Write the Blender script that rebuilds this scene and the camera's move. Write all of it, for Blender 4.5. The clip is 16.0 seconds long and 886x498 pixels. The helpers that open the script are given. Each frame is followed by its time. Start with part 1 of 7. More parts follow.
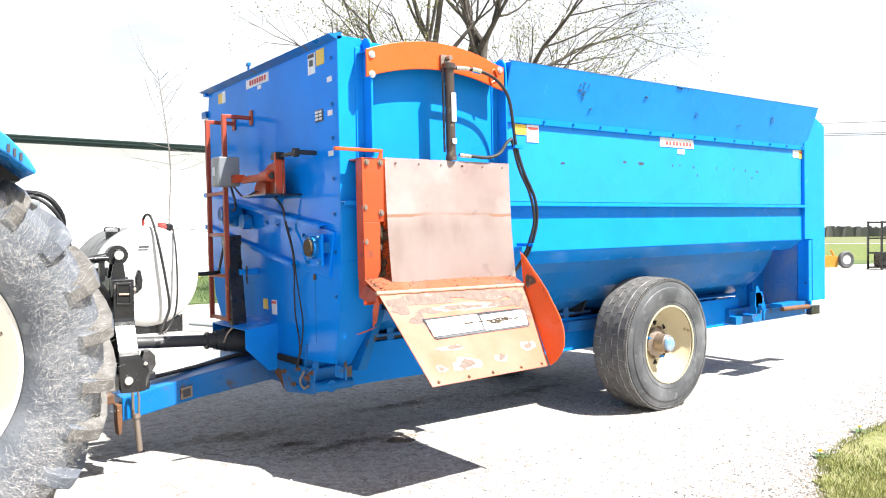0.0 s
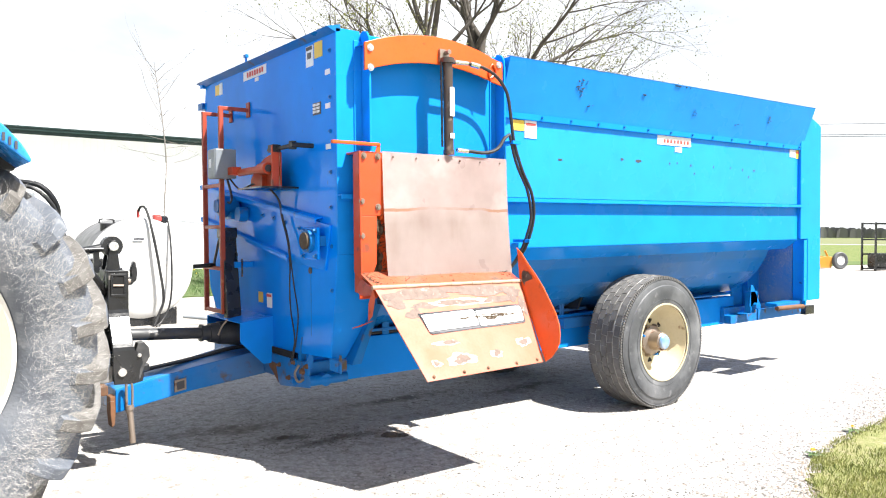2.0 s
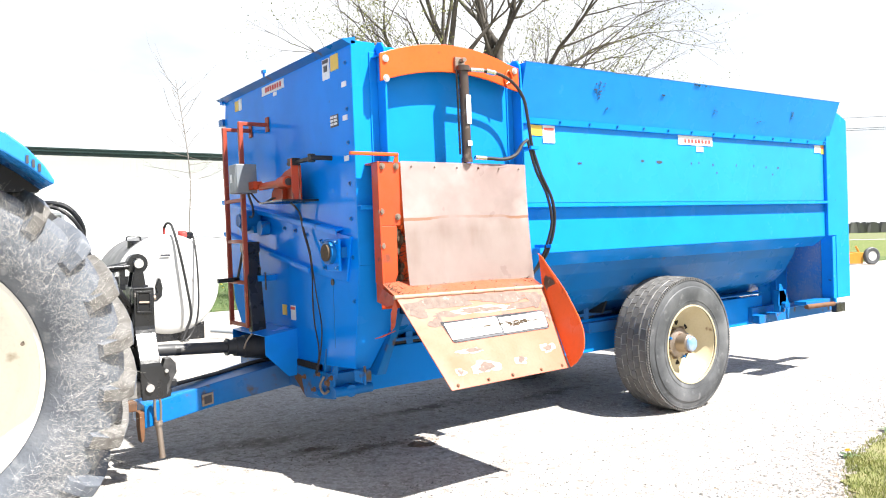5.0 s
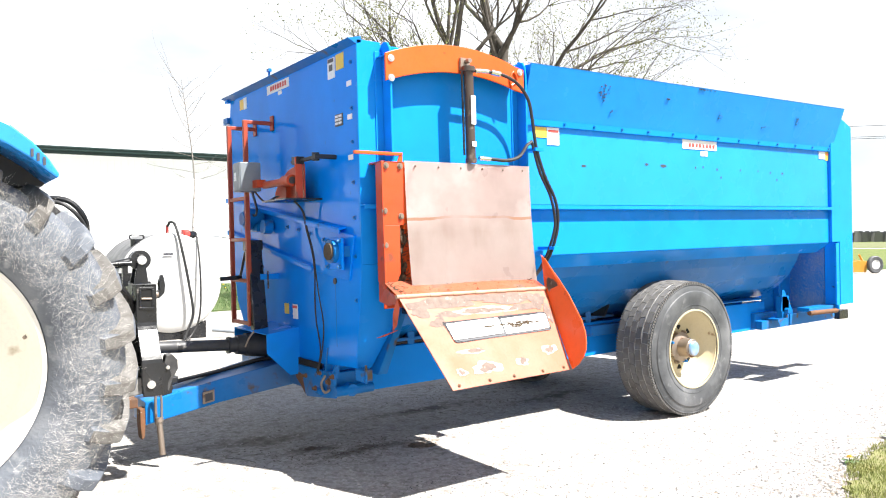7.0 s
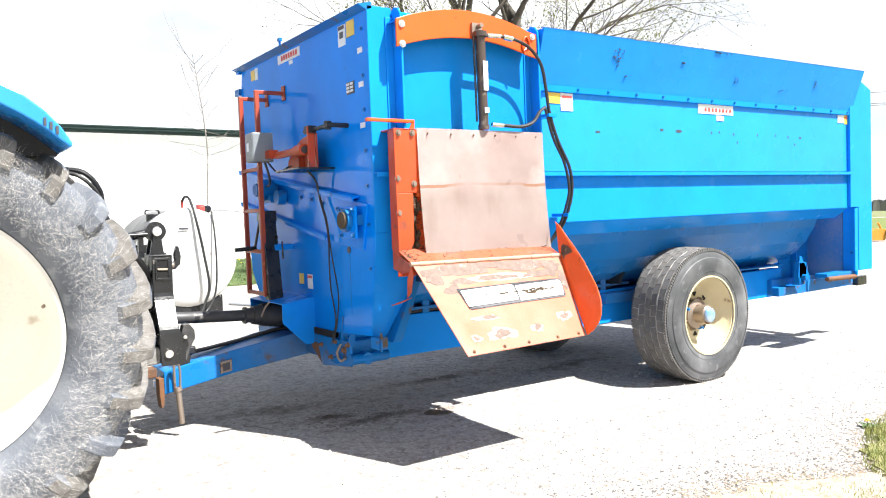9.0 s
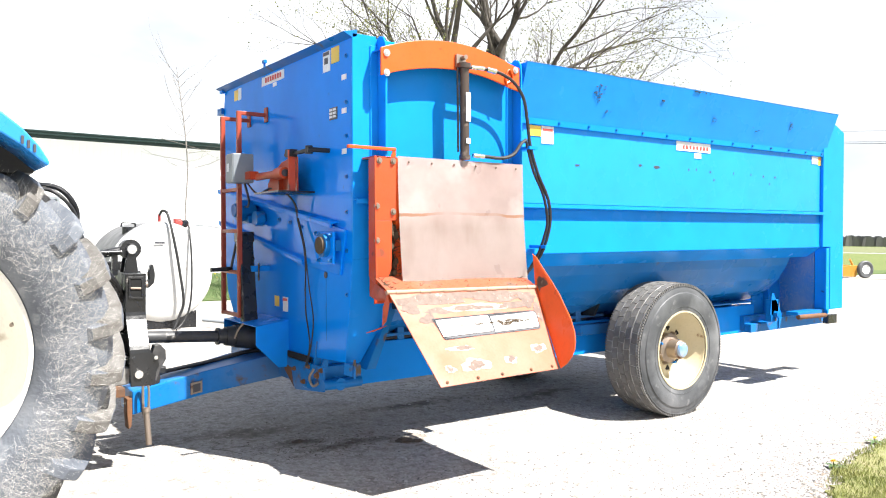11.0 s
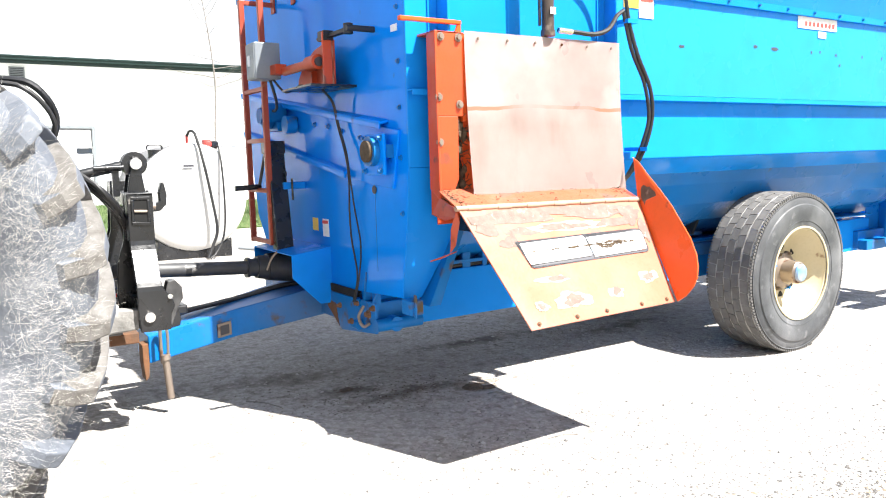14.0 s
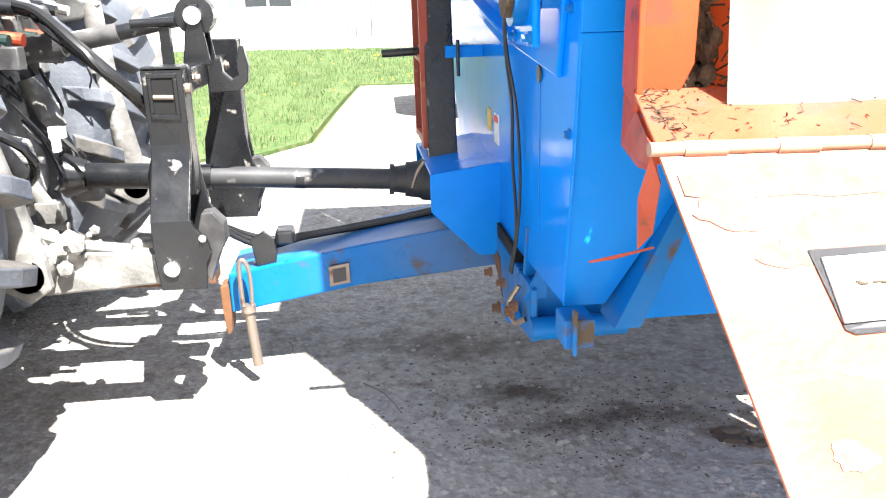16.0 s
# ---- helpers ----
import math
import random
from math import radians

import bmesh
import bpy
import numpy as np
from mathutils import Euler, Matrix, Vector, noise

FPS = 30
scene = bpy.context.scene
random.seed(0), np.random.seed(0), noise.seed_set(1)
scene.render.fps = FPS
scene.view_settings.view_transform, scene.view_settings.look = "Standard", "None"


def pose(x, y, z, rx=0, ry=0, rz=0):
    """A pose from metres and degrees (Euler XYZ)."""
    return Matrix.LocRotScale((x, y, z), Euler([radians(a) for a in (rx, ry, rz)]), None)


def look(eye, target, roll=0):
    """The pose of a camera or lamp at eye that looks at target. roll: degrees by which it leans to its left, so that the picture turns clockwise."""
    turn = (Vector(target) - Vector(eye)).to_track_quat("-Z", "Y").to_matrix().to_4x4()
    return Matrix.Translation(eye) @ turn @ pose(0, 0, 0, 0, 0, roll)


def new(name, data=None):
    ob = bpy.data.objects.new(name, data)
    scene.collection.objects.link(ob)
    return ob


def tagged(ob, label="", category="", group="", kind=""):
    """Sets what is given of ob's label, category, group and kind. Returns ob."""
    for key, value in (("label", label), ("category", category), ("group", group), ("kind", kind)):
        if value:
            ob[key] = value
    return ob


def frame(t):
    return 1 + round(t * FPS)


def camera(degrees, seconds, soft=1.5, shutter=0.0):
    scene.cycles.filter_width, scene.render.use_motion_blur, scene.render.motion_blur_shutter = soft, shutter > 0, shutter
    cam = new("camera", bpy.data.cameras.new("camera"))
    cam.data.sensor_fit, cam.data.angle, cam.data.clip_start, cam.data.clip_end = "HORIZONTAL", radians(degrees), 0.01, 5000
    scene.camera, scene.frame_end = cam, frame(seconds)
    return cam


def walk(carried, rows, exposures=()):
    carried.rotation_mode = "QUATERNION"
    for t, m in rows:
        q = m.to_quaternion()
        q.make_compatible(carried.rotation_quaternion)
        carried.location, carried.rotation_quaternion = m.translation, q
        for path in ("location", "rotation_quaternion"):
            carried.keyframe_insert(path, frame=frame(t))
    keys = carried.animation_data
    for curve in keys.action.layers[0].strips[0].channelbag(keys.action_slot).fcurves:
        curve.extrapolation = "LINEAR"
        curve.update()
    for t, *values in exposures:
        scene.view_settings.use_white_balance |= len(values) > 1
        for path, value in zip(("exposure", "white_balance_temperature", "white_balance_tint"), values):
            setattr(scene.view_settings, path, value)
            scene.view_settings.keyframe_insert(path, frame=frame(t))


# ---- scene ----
cam = camera(61.0, 16.0, soft=1.1)
PATH = [
    (0, (-2.076, -3.717, 1.384), (-0.872, -2.12, 1.353), -0.4),
    (0.5, (-2.076, -3.705, 1.378), (-0.873, -2.108, 1.351), -0.4),
    (1, (-2.092, -3.706, 1.379), (-0.888, -2.11, 1.354), 0.1),
    (1.5, (-2.083, -3.712, 1.387), (-0.872, -2.12, 1.362), -0.2),
    (2, (-2.076, -3.704, 1.376), (-0.862, -2.115, 1.335), 0.3),
    (2.5, (-2.061, -3.731, 1.357), (-0.846, -2.143, 1.312), -1.5),
    (3, (-2.063, -3.722, 1.378), (-0.88, -2.111, 1.322), -0.6),
    (3.5, (-2.077, -3.7, 1.373), (-0.896, -2.087, 1.317), -0.6),
    (4, (-2.063, -3.701, 1.379), (-0.86, -2.104, 1.35), -0.7),
    (4.2, (-2.064, -3.702, 1.375), (-0.881, -2.09, 1.348), -0.6),
    (6.3, (-2.04, -3.729, 1.39), (-0.883, -2.098, 1.378), -1.8),
    (6.5, (-2.05, -3.723, 1.379), (-0.897, -2.089, 1.367), -1.1),
    (7, (-2.057, -3.71, 1.36), (-0.9, -2.078, 1.349), -0.7),
    (7.5, (-2.052, -3.715, 1.35), (-0.915, -2.07, 1.307), -0.8),
    (8, (-2.059, -3.694, 1.336), (-0.924, -2.048, 1.289), 0.1),
    (8.5, (-2.064, -3.696, 1.312), (-0.927, -2.052, 1.256), 0.8),
    (9, (-2.05, -3.704, 1.321), (-0.926, -2.051, 1.242), -1.4),
    (9.5, (-2.047, -3.712, 1.341), (-0.907, -2.071, 1.264), -0.3),
    (10, (-2.049, -3.715, 1.362), (-0.895, -2.081, 1.319), 0.5),
    (12.5, (-2.036, -3.713, 1.374), (-0.854, -2.1, 1.351), 0.5),
    (13, (-1.975, -3.56, 1.32), (-0.847, -1.91, 1.244), 0.6),
    (13.5, (-1.941, -3.147, 1.321), (-0.84, -1.479, 1.258), 0.6),
    (14, (-1.665, -2.847, 1.275), (-0.584, -1.18, 1.046), -0.8),
    (14.5, (-1.267, -2.506, 1.298), (-0.21, -0.851, 0.918), -1.2),
    (14.7, (-1.14, -2.312, 1.295), (-0.125, -0.634, 0.902), 1.0),
    (15, (-0.987, -2.012, 1.299), (-0.08, -0.318, 0.742), -0.3),
    (15.5, (-0.637, -1.683, 1.303), (-0.061, 0.149, 0.747), -2.0),
    (16, (-0.386, -1.418, 1.307), (-0.184, 0.474, 0.691), -0.9),
]
walk(cam, [(t, look(eye, target, roll)) for t, eye, target, roll in PATH], exposures=((0.0, 1.68), (12.0, 1.68), (13.0, 1.76), (14.0, 1.90), (14.5, 2.02), (15.0, 2.15), (15.5, 2.26), (16.0, 2.36)))


# ---- light ----
SUN_EL, SUN_AZ = 57.0, 152.0
world = bpy.data.worlds.new("sky")
scene.world = world
world.use_nodes = True
wn, wl = world.node_tree.nodes, world.node_tree.links
sky = wn.new("ShaderNodeTexSky")
sky.sky_type, sky.sun_disc, sky.sun_elevation, sky.sun_rotation = "NISHITA", False, radians(SUN_EL), radians(SUN_AZ)
sky.air_density, sky.dust_density = 1.0, 1.5
wco = wn.new("ShaderNodeTexCoord")
wmap = wn.new("ShaderNodeMapping")
wmap.inputs["Scale"].default_value = (1.6, 1.6, 4.0)
wmap.inputs["Location"].default_value = (0.35, 0.1, 0.0)
wnoise = wn.new("ShaderNodeTexNoise")
wnoise.inputs["Scale"].default_value, wnoise.inputs["Detail"].default_value = 1.6, 6.0
wramp = wn.new("ShaderNodeValToRGB")
wramp.color_ramp.elements[0].position, wramp.color_ramp.elements[1].position = 0.30, 0.56
wramp.color_ramp.elements[0].color = (0.5, 0.5, 0.5, 1)
wmix = wn.new("ShaderNodeMixRGB")
wmix.inputs[2].default_value = (10.4, 10.6, 10.9, 1)
wl.new(wco.outputs["Generated"], wmap.inputs[0])
wl.new(wmap.outputs[0], wnoise.inputs["Vector"])
wl.new(wnoise.outputs["Fac"], wramp.inputs[0])
wsep, wel, wmul = wn.new("ShaderNodeSeparateXYZ"), wn.new("ShaderNodeMapRange"), wn.new("ShaderNodeMath")
wel.inputs["From Min"].default_value, wel.inputs["From Max"].default_value = 0.30, 0.80
wel.inputs["To Min"].default_value, wel.inputs["To Max"].default_value = 1.0, 0.25
wmul.operation = "MULTIPLY"
wl.new(wco.outputs["Generated"], wsep.inputs[0])
wl.new(wsep.outputs["Z"], wel.inputs["Value"])
wl.new(wramp.outputs[0], wmul.inputs[0])
wl.new(wel.outputs[0], wmul.inputs[1])
wl.new(wmul.outputs[0], wmix.inputs[0])
wl.new(sky.outputs[0], wmix.inputs[1])
bg = wn["Background"]
wl.new(wmix.outputs[0], bg.inputs[0])
bg.inputs[1].default_value = 0.041
sun = new("sun", bpy.data.lights.new("sun", "SUN"))
sun.data.energy, sun.data.angle, sun.data.color = 5.0, radians(0.5), (1.0, 0.97, 0.92)
sun.matrix_world = look((20 * math.sin(radians(SUN_AZ)), 20 * math.cos(radians(SUN_AZ)), 20 * math.tan(radians(SUN_EL))), (0, 0, 0))


# ---- materials ----
def mat(name, base, rough=0.5, metal=0.0, second=None, amount=0.5, scale=3.0, worn=None, worn_scale=9.0, worn_from=0.62, bump=0.0,
        bump_scale=60.0, dust=None, spec=0.5, worn_width=0.06, stretch=(1, 1, 1)):
    """Paint, metal, rubber or stone: a base tone that drifts, a fine grain, worn or rusty patches and a relief."""
    m = bpy.data.materials.new(name)
    m.use_nodes = True
    n, l = m.node_tree.nodes, m.node_tree.links
    b = n["Principled BSDF"]
    b.inputs["Metallic"].default_value = metal
    b.inputs["Specular IOR Level"].default_value = spec
    co = n.new("ShaderNodeTexCoord")
    mp = n.new("ShaderNodeMapping")
    mp.inputs["Scale"].default_value = stretch
    l.new(co.outputs["Object"], mp.inputs[0])

    def noise_tex(s, detail=5.0):
        t = n.new("ShaderNodeTexNoise")
        t.inputs["Scale"].default_value, t.inputs["Detail"].default_value = s, detail
        l.new(mp.outputs[0], t.inputs["Vector"])
        return t

    def mix(fac, a, c):
        x = n.new("ShaderNodeMixRGB")
        l.new(fac, x.inputs[0])
        if isinstance(a, tuple):
            x.inputs[1].default_value = (*a, 1)
        else:
            l.new(a, x.inputs[1])
        x.inputs[2].default_value = (*c, 1)
        return x.outputs[0]

    def ramp(sock, a, c, top=1.0):
        r = n.new("ShaderNodeMapRange")
        r.inputs["From Min"].default_value, r.inputs["From Max"].default_value, r.inputs["To Max"].default_value = a, c, top
        l.new(sock, r.inputs["Value"])
        return r.outputs[0]

    second = second or tuple(x * 0.72 for x in base)
    col = mix(ramp(noise_tex(scale).outputs["Fac"], 0.35, 0.7, amount), base, second)
    grain = noise_tex(bump_scale, 3.0)
    col = mix(ramp(grain.outputs["Fac"], 0.5, 0.8, 0.25), col, tuple(x * 0.6 for x in base))
    rg = ramp(noise_tex(scale * 2.3).outputs["Fac"], 0.3, 0.7, 1.0)
    rr = n.new("ShaderNodeMapRange")
    rr.inputs["To Min"].default_value, rr.inputs["To Max"].default_value = max(0.03, rough - 0.1), min(1.0, rough + 0.12)
    l.new(rg, rr.inputs["Value"])
    if dust:
        col = mix(ramp(noise_tex(scale * 0.8, 8.0).outputs["Fac"], 0.48, 0.75, dust[1]), col, dust[0])
    if worn:
        wnz = noise_tex(worn_scale, 9.0)
        col = mix(ramp(wnz.outputs["Fac"], worn_from, worn_from + worn_width), col, worn)
    l.new(col, b.inputs["Base Color"])
    l.new(rr.outputs[0], b.inputs["Roughness"])
    if bump:
        bp = n.new("ShaderNodeBump")
        bp.inputs["Strength"].default_value, bp.inputs["Distance"].default_value = 0.6, bump
        l.new(grain.outputs["Fac"], bp.inputs["Height"])
        l.new(bp.outputs[0], b.inputs["Normal"])
    return m


RUST = (0.13, 0.055, 0.025)
BLUE = mat("blue_paint", (0.008, 0.22, 0.73), 0.20, second=(0.008, 0.25, 0.78), amount=0.9, scale=1.6, worn=(0.02, 0.07, 0.16), worn_scale=14,
           worn_from=0.72, bump=0.0008, bump_scale=6, dust=((0.008, 0.16, 0.48), 0.4), spec=0.08)
BLUE_DIRTY = mat("dirty_blue_paint", (0.002, 0.15, 0.48), 0.36, second=(0.006, 0.13, 0.36), amount=0.8, scale=2.5, worn=(0.09, 0.07, 0.05),
                 worn_scale=11, worn_from=0.595, worn_width=0.12, bump=0.001, bump_scale=40, dust=((0.12, 0.14, 0.18), 0.45), spec=0.22)
# Darker, grimy copy of the blue: the tub's underside shade is in its colour.
TROUGH = mat("shaded_trough_paint", (0.003, 0.145, 0.47), 0.30, second=(0.005, 0.12, 0.37), amount=0.9, scale=1.8, worn=(0.05, 0.09, 0.15), worn_scale=9, worn_from=0.66, worn_width=0.12, bump=0.0012,
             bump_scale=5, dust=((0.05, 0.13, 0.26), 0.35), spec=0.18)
BLUE_SCRATCH = mat("scratched_blue_paint", (0.018, 0.23, 0.74), 0.24, second=(0.016, 0.262, 0.79), amount=0.9, scale=1.3, worn=(0.03, 0.03, 0.06),
                   worn_scale=5.5, worn_from=0.73, worn_width=0.02, bump=0.002, bump_scale=8, dust=((0.01, 0.19, 0.50), 0.3), spec=0.12)
BLUE_WALL = mat("streaked_blue_paint", (0.002, 0.24, 0.86), 0.11, second=(0.002, 0.18, 0.68), amount=0.7, scale=1.6, worn=(0.02, 0.05, 0.13), worn_scale=7,
                worn_from=0.68, worn_width=0.10, bump=0.0010, bump_scale=4, dust=((0.004, 0.13, 0.48), 0.4), spec=0.08, stretch=(1, 1.3, 0.8))
ORANGE = mat("orange_paint", (0.66, 0.095, 0.016), 0.34, second=(0.58, 0.074, 0.014), scale=3, worn=(0.26, 0.05, 0.02), worn_scale=10, worn_from=0.69,
             bump=0.001, bump_scale=40, spec=0.3)
ORANGE_DARK = mat("weathered_red_orange_paint", (0.42, 0.055, 0.014), 0.45, second=(0.30, 0.042, 0.014), amount=1.0, scale=6, worn=(0.12, 0.04, 0.025), worn_scale=14, worn_from=0.63)
ORANGE_WORN = mat("sun_bleached_orange_paint", (0.46, 0.105, 0.052), 0.5, second=(0.42, 0.145, 0.095), amount=1.0, scale=3.2, worn=(0.22, 0.11, 0.085), worn_scale=7,
                  worn_from=0.63, worn_width=0.04, bump=0.002, bump_scale=70, dust=((0.44, 0.225, 0.18), 0.4), spec=0.3)
# Deeper orange puts the housing face's weaker light into the colour, under worn patches.
ORANGE_MID = mat("worn_deep_orange_paint", (0.52, 0.062, 0.013), 0.4, second=(0.44, 0.05, 0.013), amount=1.0, scale=5, worn=(0.20, 0.05, 0.025), worn_scale=9, worn_from=0.64, bump=0.001)
APRONMAT = mat("rust_blotched_orange_paint", (0.45, 0.07, 0.024), 0.6, second=(0.30, 0.075, 0.035), amount=1.0, scale=7, worn=(0.13, 0.075, 0.05), worn_scale=7, worn_from=0.60, worn_width=0.08, bump=0.003, bump_scale=90, dust=((0.30, 0.17, 0.12), 0.25))
HINGE = mat("dull_rusty_rod", (0.34, 0.20, 0.135), 0.7, second=(0.42, 0.27, 0.19), amount=1.0, scale=9, bump=0.001)
PRIMER = mat("bare_pale_primer", (0.56, 0.43, 0.35), 0.7, second=(0.48, 0.33, 0.25), amount=1.0, scale=14, worn=(0.30, 0.16, 0.11), worn_scale=22, worn_from=0.6)
HUBCAP = mat("rubbed_blue_cap_paint", (0.10, 0.24, 0.48), 0.4, second=(0.30, 0.33, 0.38), amount=1.0, scale=16, worn=(0.25, 0.14, 0.09), worn_scale=20, worn_from=0.66)
SPECKLED = mat("feed_speckled_blue_paint", (0.004, 0.13, 0.42), 0.45, second=(0.01, 0.12, 0.33), scale=4, worn=(0.30, 0.32, 0.34), worn_scale=130, worn_from=0.53, worn_width=0.12,
               dust=((0.12, 0.18, 0.30), 0.8))
RED = mat("red_brown_paint", (0.34, 0.05, 0.02), 0.5, second=(0.26, 0.04, 0.02), worn=(0.4, 0.12, 0.05), worn_scale=20)
STEEL = mat("weathered_steel", (0.30, 0.25, 0.21), 0.45, 0.7, second=(0.22, 0.16, 0.12), worn=RUST, worn_scale=8, worn_from=0.62, bump=0.001)
FLAP = mat("cloudy_plastic_sheet", (0.57, 0.475, 0.455), 0.35, second=(0.37, 0.29, 0.262), amount=1.0, scale=2.4, worn=(0.46, 0.27, 0.19), worn_scale=2.6,
           worn_from=0.66, worn_width=0.16, bump=0.004, bump_scale=3, dust=((0.80, 0.77, 0.77), 0.8))
fn, fl_ = FLAP.node_tree.nodes, FLAP.node_tree.links
fsep, fco = fn.new("ShaderNodeSeparateXYZ"), fn.new("ShaderNodeTexCoord")
fwob = fn.new("ShaderNodeTexNoise")
fwob.inputs["Scale"].default_value = 4.0
fadd = fn.new("ShaderNodeMath")
fadd.operation = "MULTIPLY_ADD"
fadd.inputs[1].default_value = 0.055
fmap = fn.new("ShaderNodeMapRange")
fmap.inputs["From Min"].default_value, fmap.inputs["From Max"].default_value, fmap.inputs["To Max"].default_value = 1.57, 1.46, 0.62
fmix = fn.new("ShaderNodeMixRGB")
fmix.inputs[2].default_value = (0.40, 0.325, 0.29, 1)
fdist, fband, fmix2 = fn.new("ShaderNodeMath"), fn.new("ShaderNodeMapRange"), fn.new("ShaderNodeMixRGB")
fdist.operation = "COMPARE"
fdist.inputs[1].default_value, fdist.inputs[2].default_value = 1.538, 0.008
fmix2.inputs[2].default_value = (0.42, 0.20, 0.10, 1)
fband.inputs["From Min"].default_value, fband.inputs["From Max"].default_value, fband.inputs["To Max"].default_value = 0.35, 0.62, 0.8
fmul = fn.new("ShaderNodeMath")
fmul.operation = "MULTIPLY"
fl_.new(fco.outputs["Object"], fsep.inputs[0])
fl_.new(fco.outputs["Object"], fwob.inputs["Vector"])
fl_.new(fwob.outputs["Fac"], fadd.inputs[0])
fl_.new(fsep.outputs["Z"], fadd.inputs[2])
fl_.new(fadd.outputs[0], fmap.inputs["Value"])
fl_.new(fn["Principled BSDF"].inputs["Base Color"].links[0].from_socket, fmix.inputs[1])
fl_.new(fmap.outputs[0], fmix.inputs[0])
fl_.new(fadd.outputs[0], fdist.inputs[0])
fl_.new(fwob.outputs["Fac"], fband.inputs["Value"])
fl_.new(fdist.outputs[0], fmul.inputs[0])
fl_.new(fband.outputs[0], fmul.inputs[1])
fl_.new(fmul.outputs[0], fmix2.inputs[0])
fl_.new(fmix.outputs[0], fmix2.inputs[1])
fstr, fsm, fsr, fmix3 = fn.new("ShaderNodeMapping"), fn.new("ShaderNodeTexNoise"), fn.new("ShaderNodeMapRange"), fn.new("ShaderNodeMixRGB")
fstr.inputs["Scale"].default_value = (7.0, 7.0, 2.2)
fsm.inputs["Scale"].default_value, fsm.inputs["Detail"].default_value = 1.0, 4.0
fsr.inputs["From Min"].default_value, fsr.inputs["From Max"].default_value, fsr.inputs["To Max"].default_value = 0.48, 0.72, 0.75
fmix3.inputs[2].default_value = (0.33, 0.235, 0.18, 1)
fl_.new(fco.outputs["Object"], fstr.inputs[0])
fl_.new(fstr.outputs[0], fsm.inputs["Vector"])
fl_.new(fsm.outputs["Fac"], fsr.inputs["Value"])
fm2 = fn.new("ShaderNodeMath")
fm2.operation = "MULTIPLY"
fl_.new(fsr.outputs[0], fm2.inputs[0])
fl_.new(fmap.outputs[0], fm2.inputs[1])
fl_.new(fm2.outputs[0], fmix3.inputs[0])
fl_.new(fmix2.outputs[0], fmix3.inputs[1])
fl_.new(fmix3.outputs[0], fn["Principled BSDF"].inputs["Base Color"])
RUSTPATCH = mat("flaked_rust", (0.135, 0.098, 0.083), 0.85, second=(0.19, 0.14, 0.118), amount=1.0, scale=26, worn=(0.34, 0.26, 0.22), worn_scale=40, worn_from=0.62, worn_width=0.1, bump=0.002, bump_scale=120)
RUSTY = mat("rust", (0.16, 0.07, 0.03), 0.85, second=(0.09, 0.05, 0.03), amount=1.0, scale=12, bump=0.003, bump_scale=90)
BROWN = mat("brown_cylinder_paint", (0.050, 0.037, 0.030), 0.35, second=(0.085, 0.055, 0.04), worn=(0.16, 0.13, 0.11), worn_scale=12)
BLACK = mat("black_paint", (0.008, 0.0085, 0.010), 0.28, second=(0.018, 0.019, 0.021), amount=0.7, scale=5, worn=(0.26, 0.24, 0.22), worn_scale=16, worn_from=0.66,
            worn_width=0.05, bump=0.001, dust=((0.07, 0.07, 0.073), 0.2))
BLACK_ROUGH = mat("scraped_black_plastic", (0.03, 0.031, 0.034), 0.5, second=(0.07, 0.07, 0.072), amount=1.0, scale=5, worn=(0.20, 0.19, 0.18), worn_scale=12, worn_from=0.66, worn_width=0.06, bump=0.001)
DUSTBLACK = mat("dust_coated_black_paint", (0.022, 0.022, 0.024), 0.5, second=(0.10, 0.098, 0.096), amount=1.0, scale=8, worn=(0.46, 0.44, 0.41), worn_scale=8, worn_from=0.60,
                worn_width=0.12, bump=0.002, bump_scale=60, dust=((0.24, 0.235, 0.23), 0.5))
MUDDY = mat("muddy_cast_iron", (0.11, 0.107, 0.10), 0.8, second=(0.30, 0.29, 0.275), amount=1.0, scale=9, worn=(0.52, 0.505, 0.48), worn_scale=9,
            worn_from=0.55, worn_width=0.15, bump=0.006, bump_scale=50)
HOSE = mat("black_rubber_hose", (0.010, 0.010, 0.011), 0.5, second=(0.028, 0.028, 0.028))
RUBBER = mat("dusty_tyre_rubber", (0.045, 0.048, 0.053), 0.55, second=(0.115, 0.118, 0.124), amount=0.8, scale=4, worn=(0.24, 0.24, 0.245), worn_scale=11, worn_from=0.60, worn_width=0.22, bump=0.002, bump_scale=120,
             dust=((0.20, 0.205, 0.215), 0.6), spec=0.35)
TREAD = mat("worn_tread_rubber", (0.105, 0.102, 0.099), 0.8, second=(0.155, 0.15, 0.144), amount=0.9, scale=20, bump=0.002, bump_scale=120, spec=0.25)
GROOVE = mat("dusty_tread_groove", (0.42, 0.41, 0.39), 0.95, second=(0.22, 0.215, 0.205), amount=1.0, scale=9)
LUGS = mat("muddy_tractor_rubber", (0.088, 0.098, 0.118), 0.7, second=(0.125, 0.137, 0.158), amount=1.0, scale=5, worn=(0.24, 0.25, 0.265), worn_scale=14,
           worn_from=0.60, worn_width=0.18, bump=0.004, bump_scale=60, dust=((0.27, 0.28, 0.30), 0.5), spec=0.3)
LUG_WORN = mat("worn_lug_face", (0.085, 0.078, 0.071), 0.85, second=(0.15, 0.144, 0.137), amount=1.0, scale=20, bump=0.003, bump_scale=90)
CHAFF = mat("dried_straw", (0.60, 0.58, 0.54), 0.9, second=(0.40, 0.38, 0.33))
RIMWHITE = mat("pale_rim_paint", (0.77, 0.75, 0.68), 0.4, second=(0.70, 0.67, 0.58), scale=3, worn=(0.45, 0.38, 0.28), worn_scale=4, worn_from=0.68)
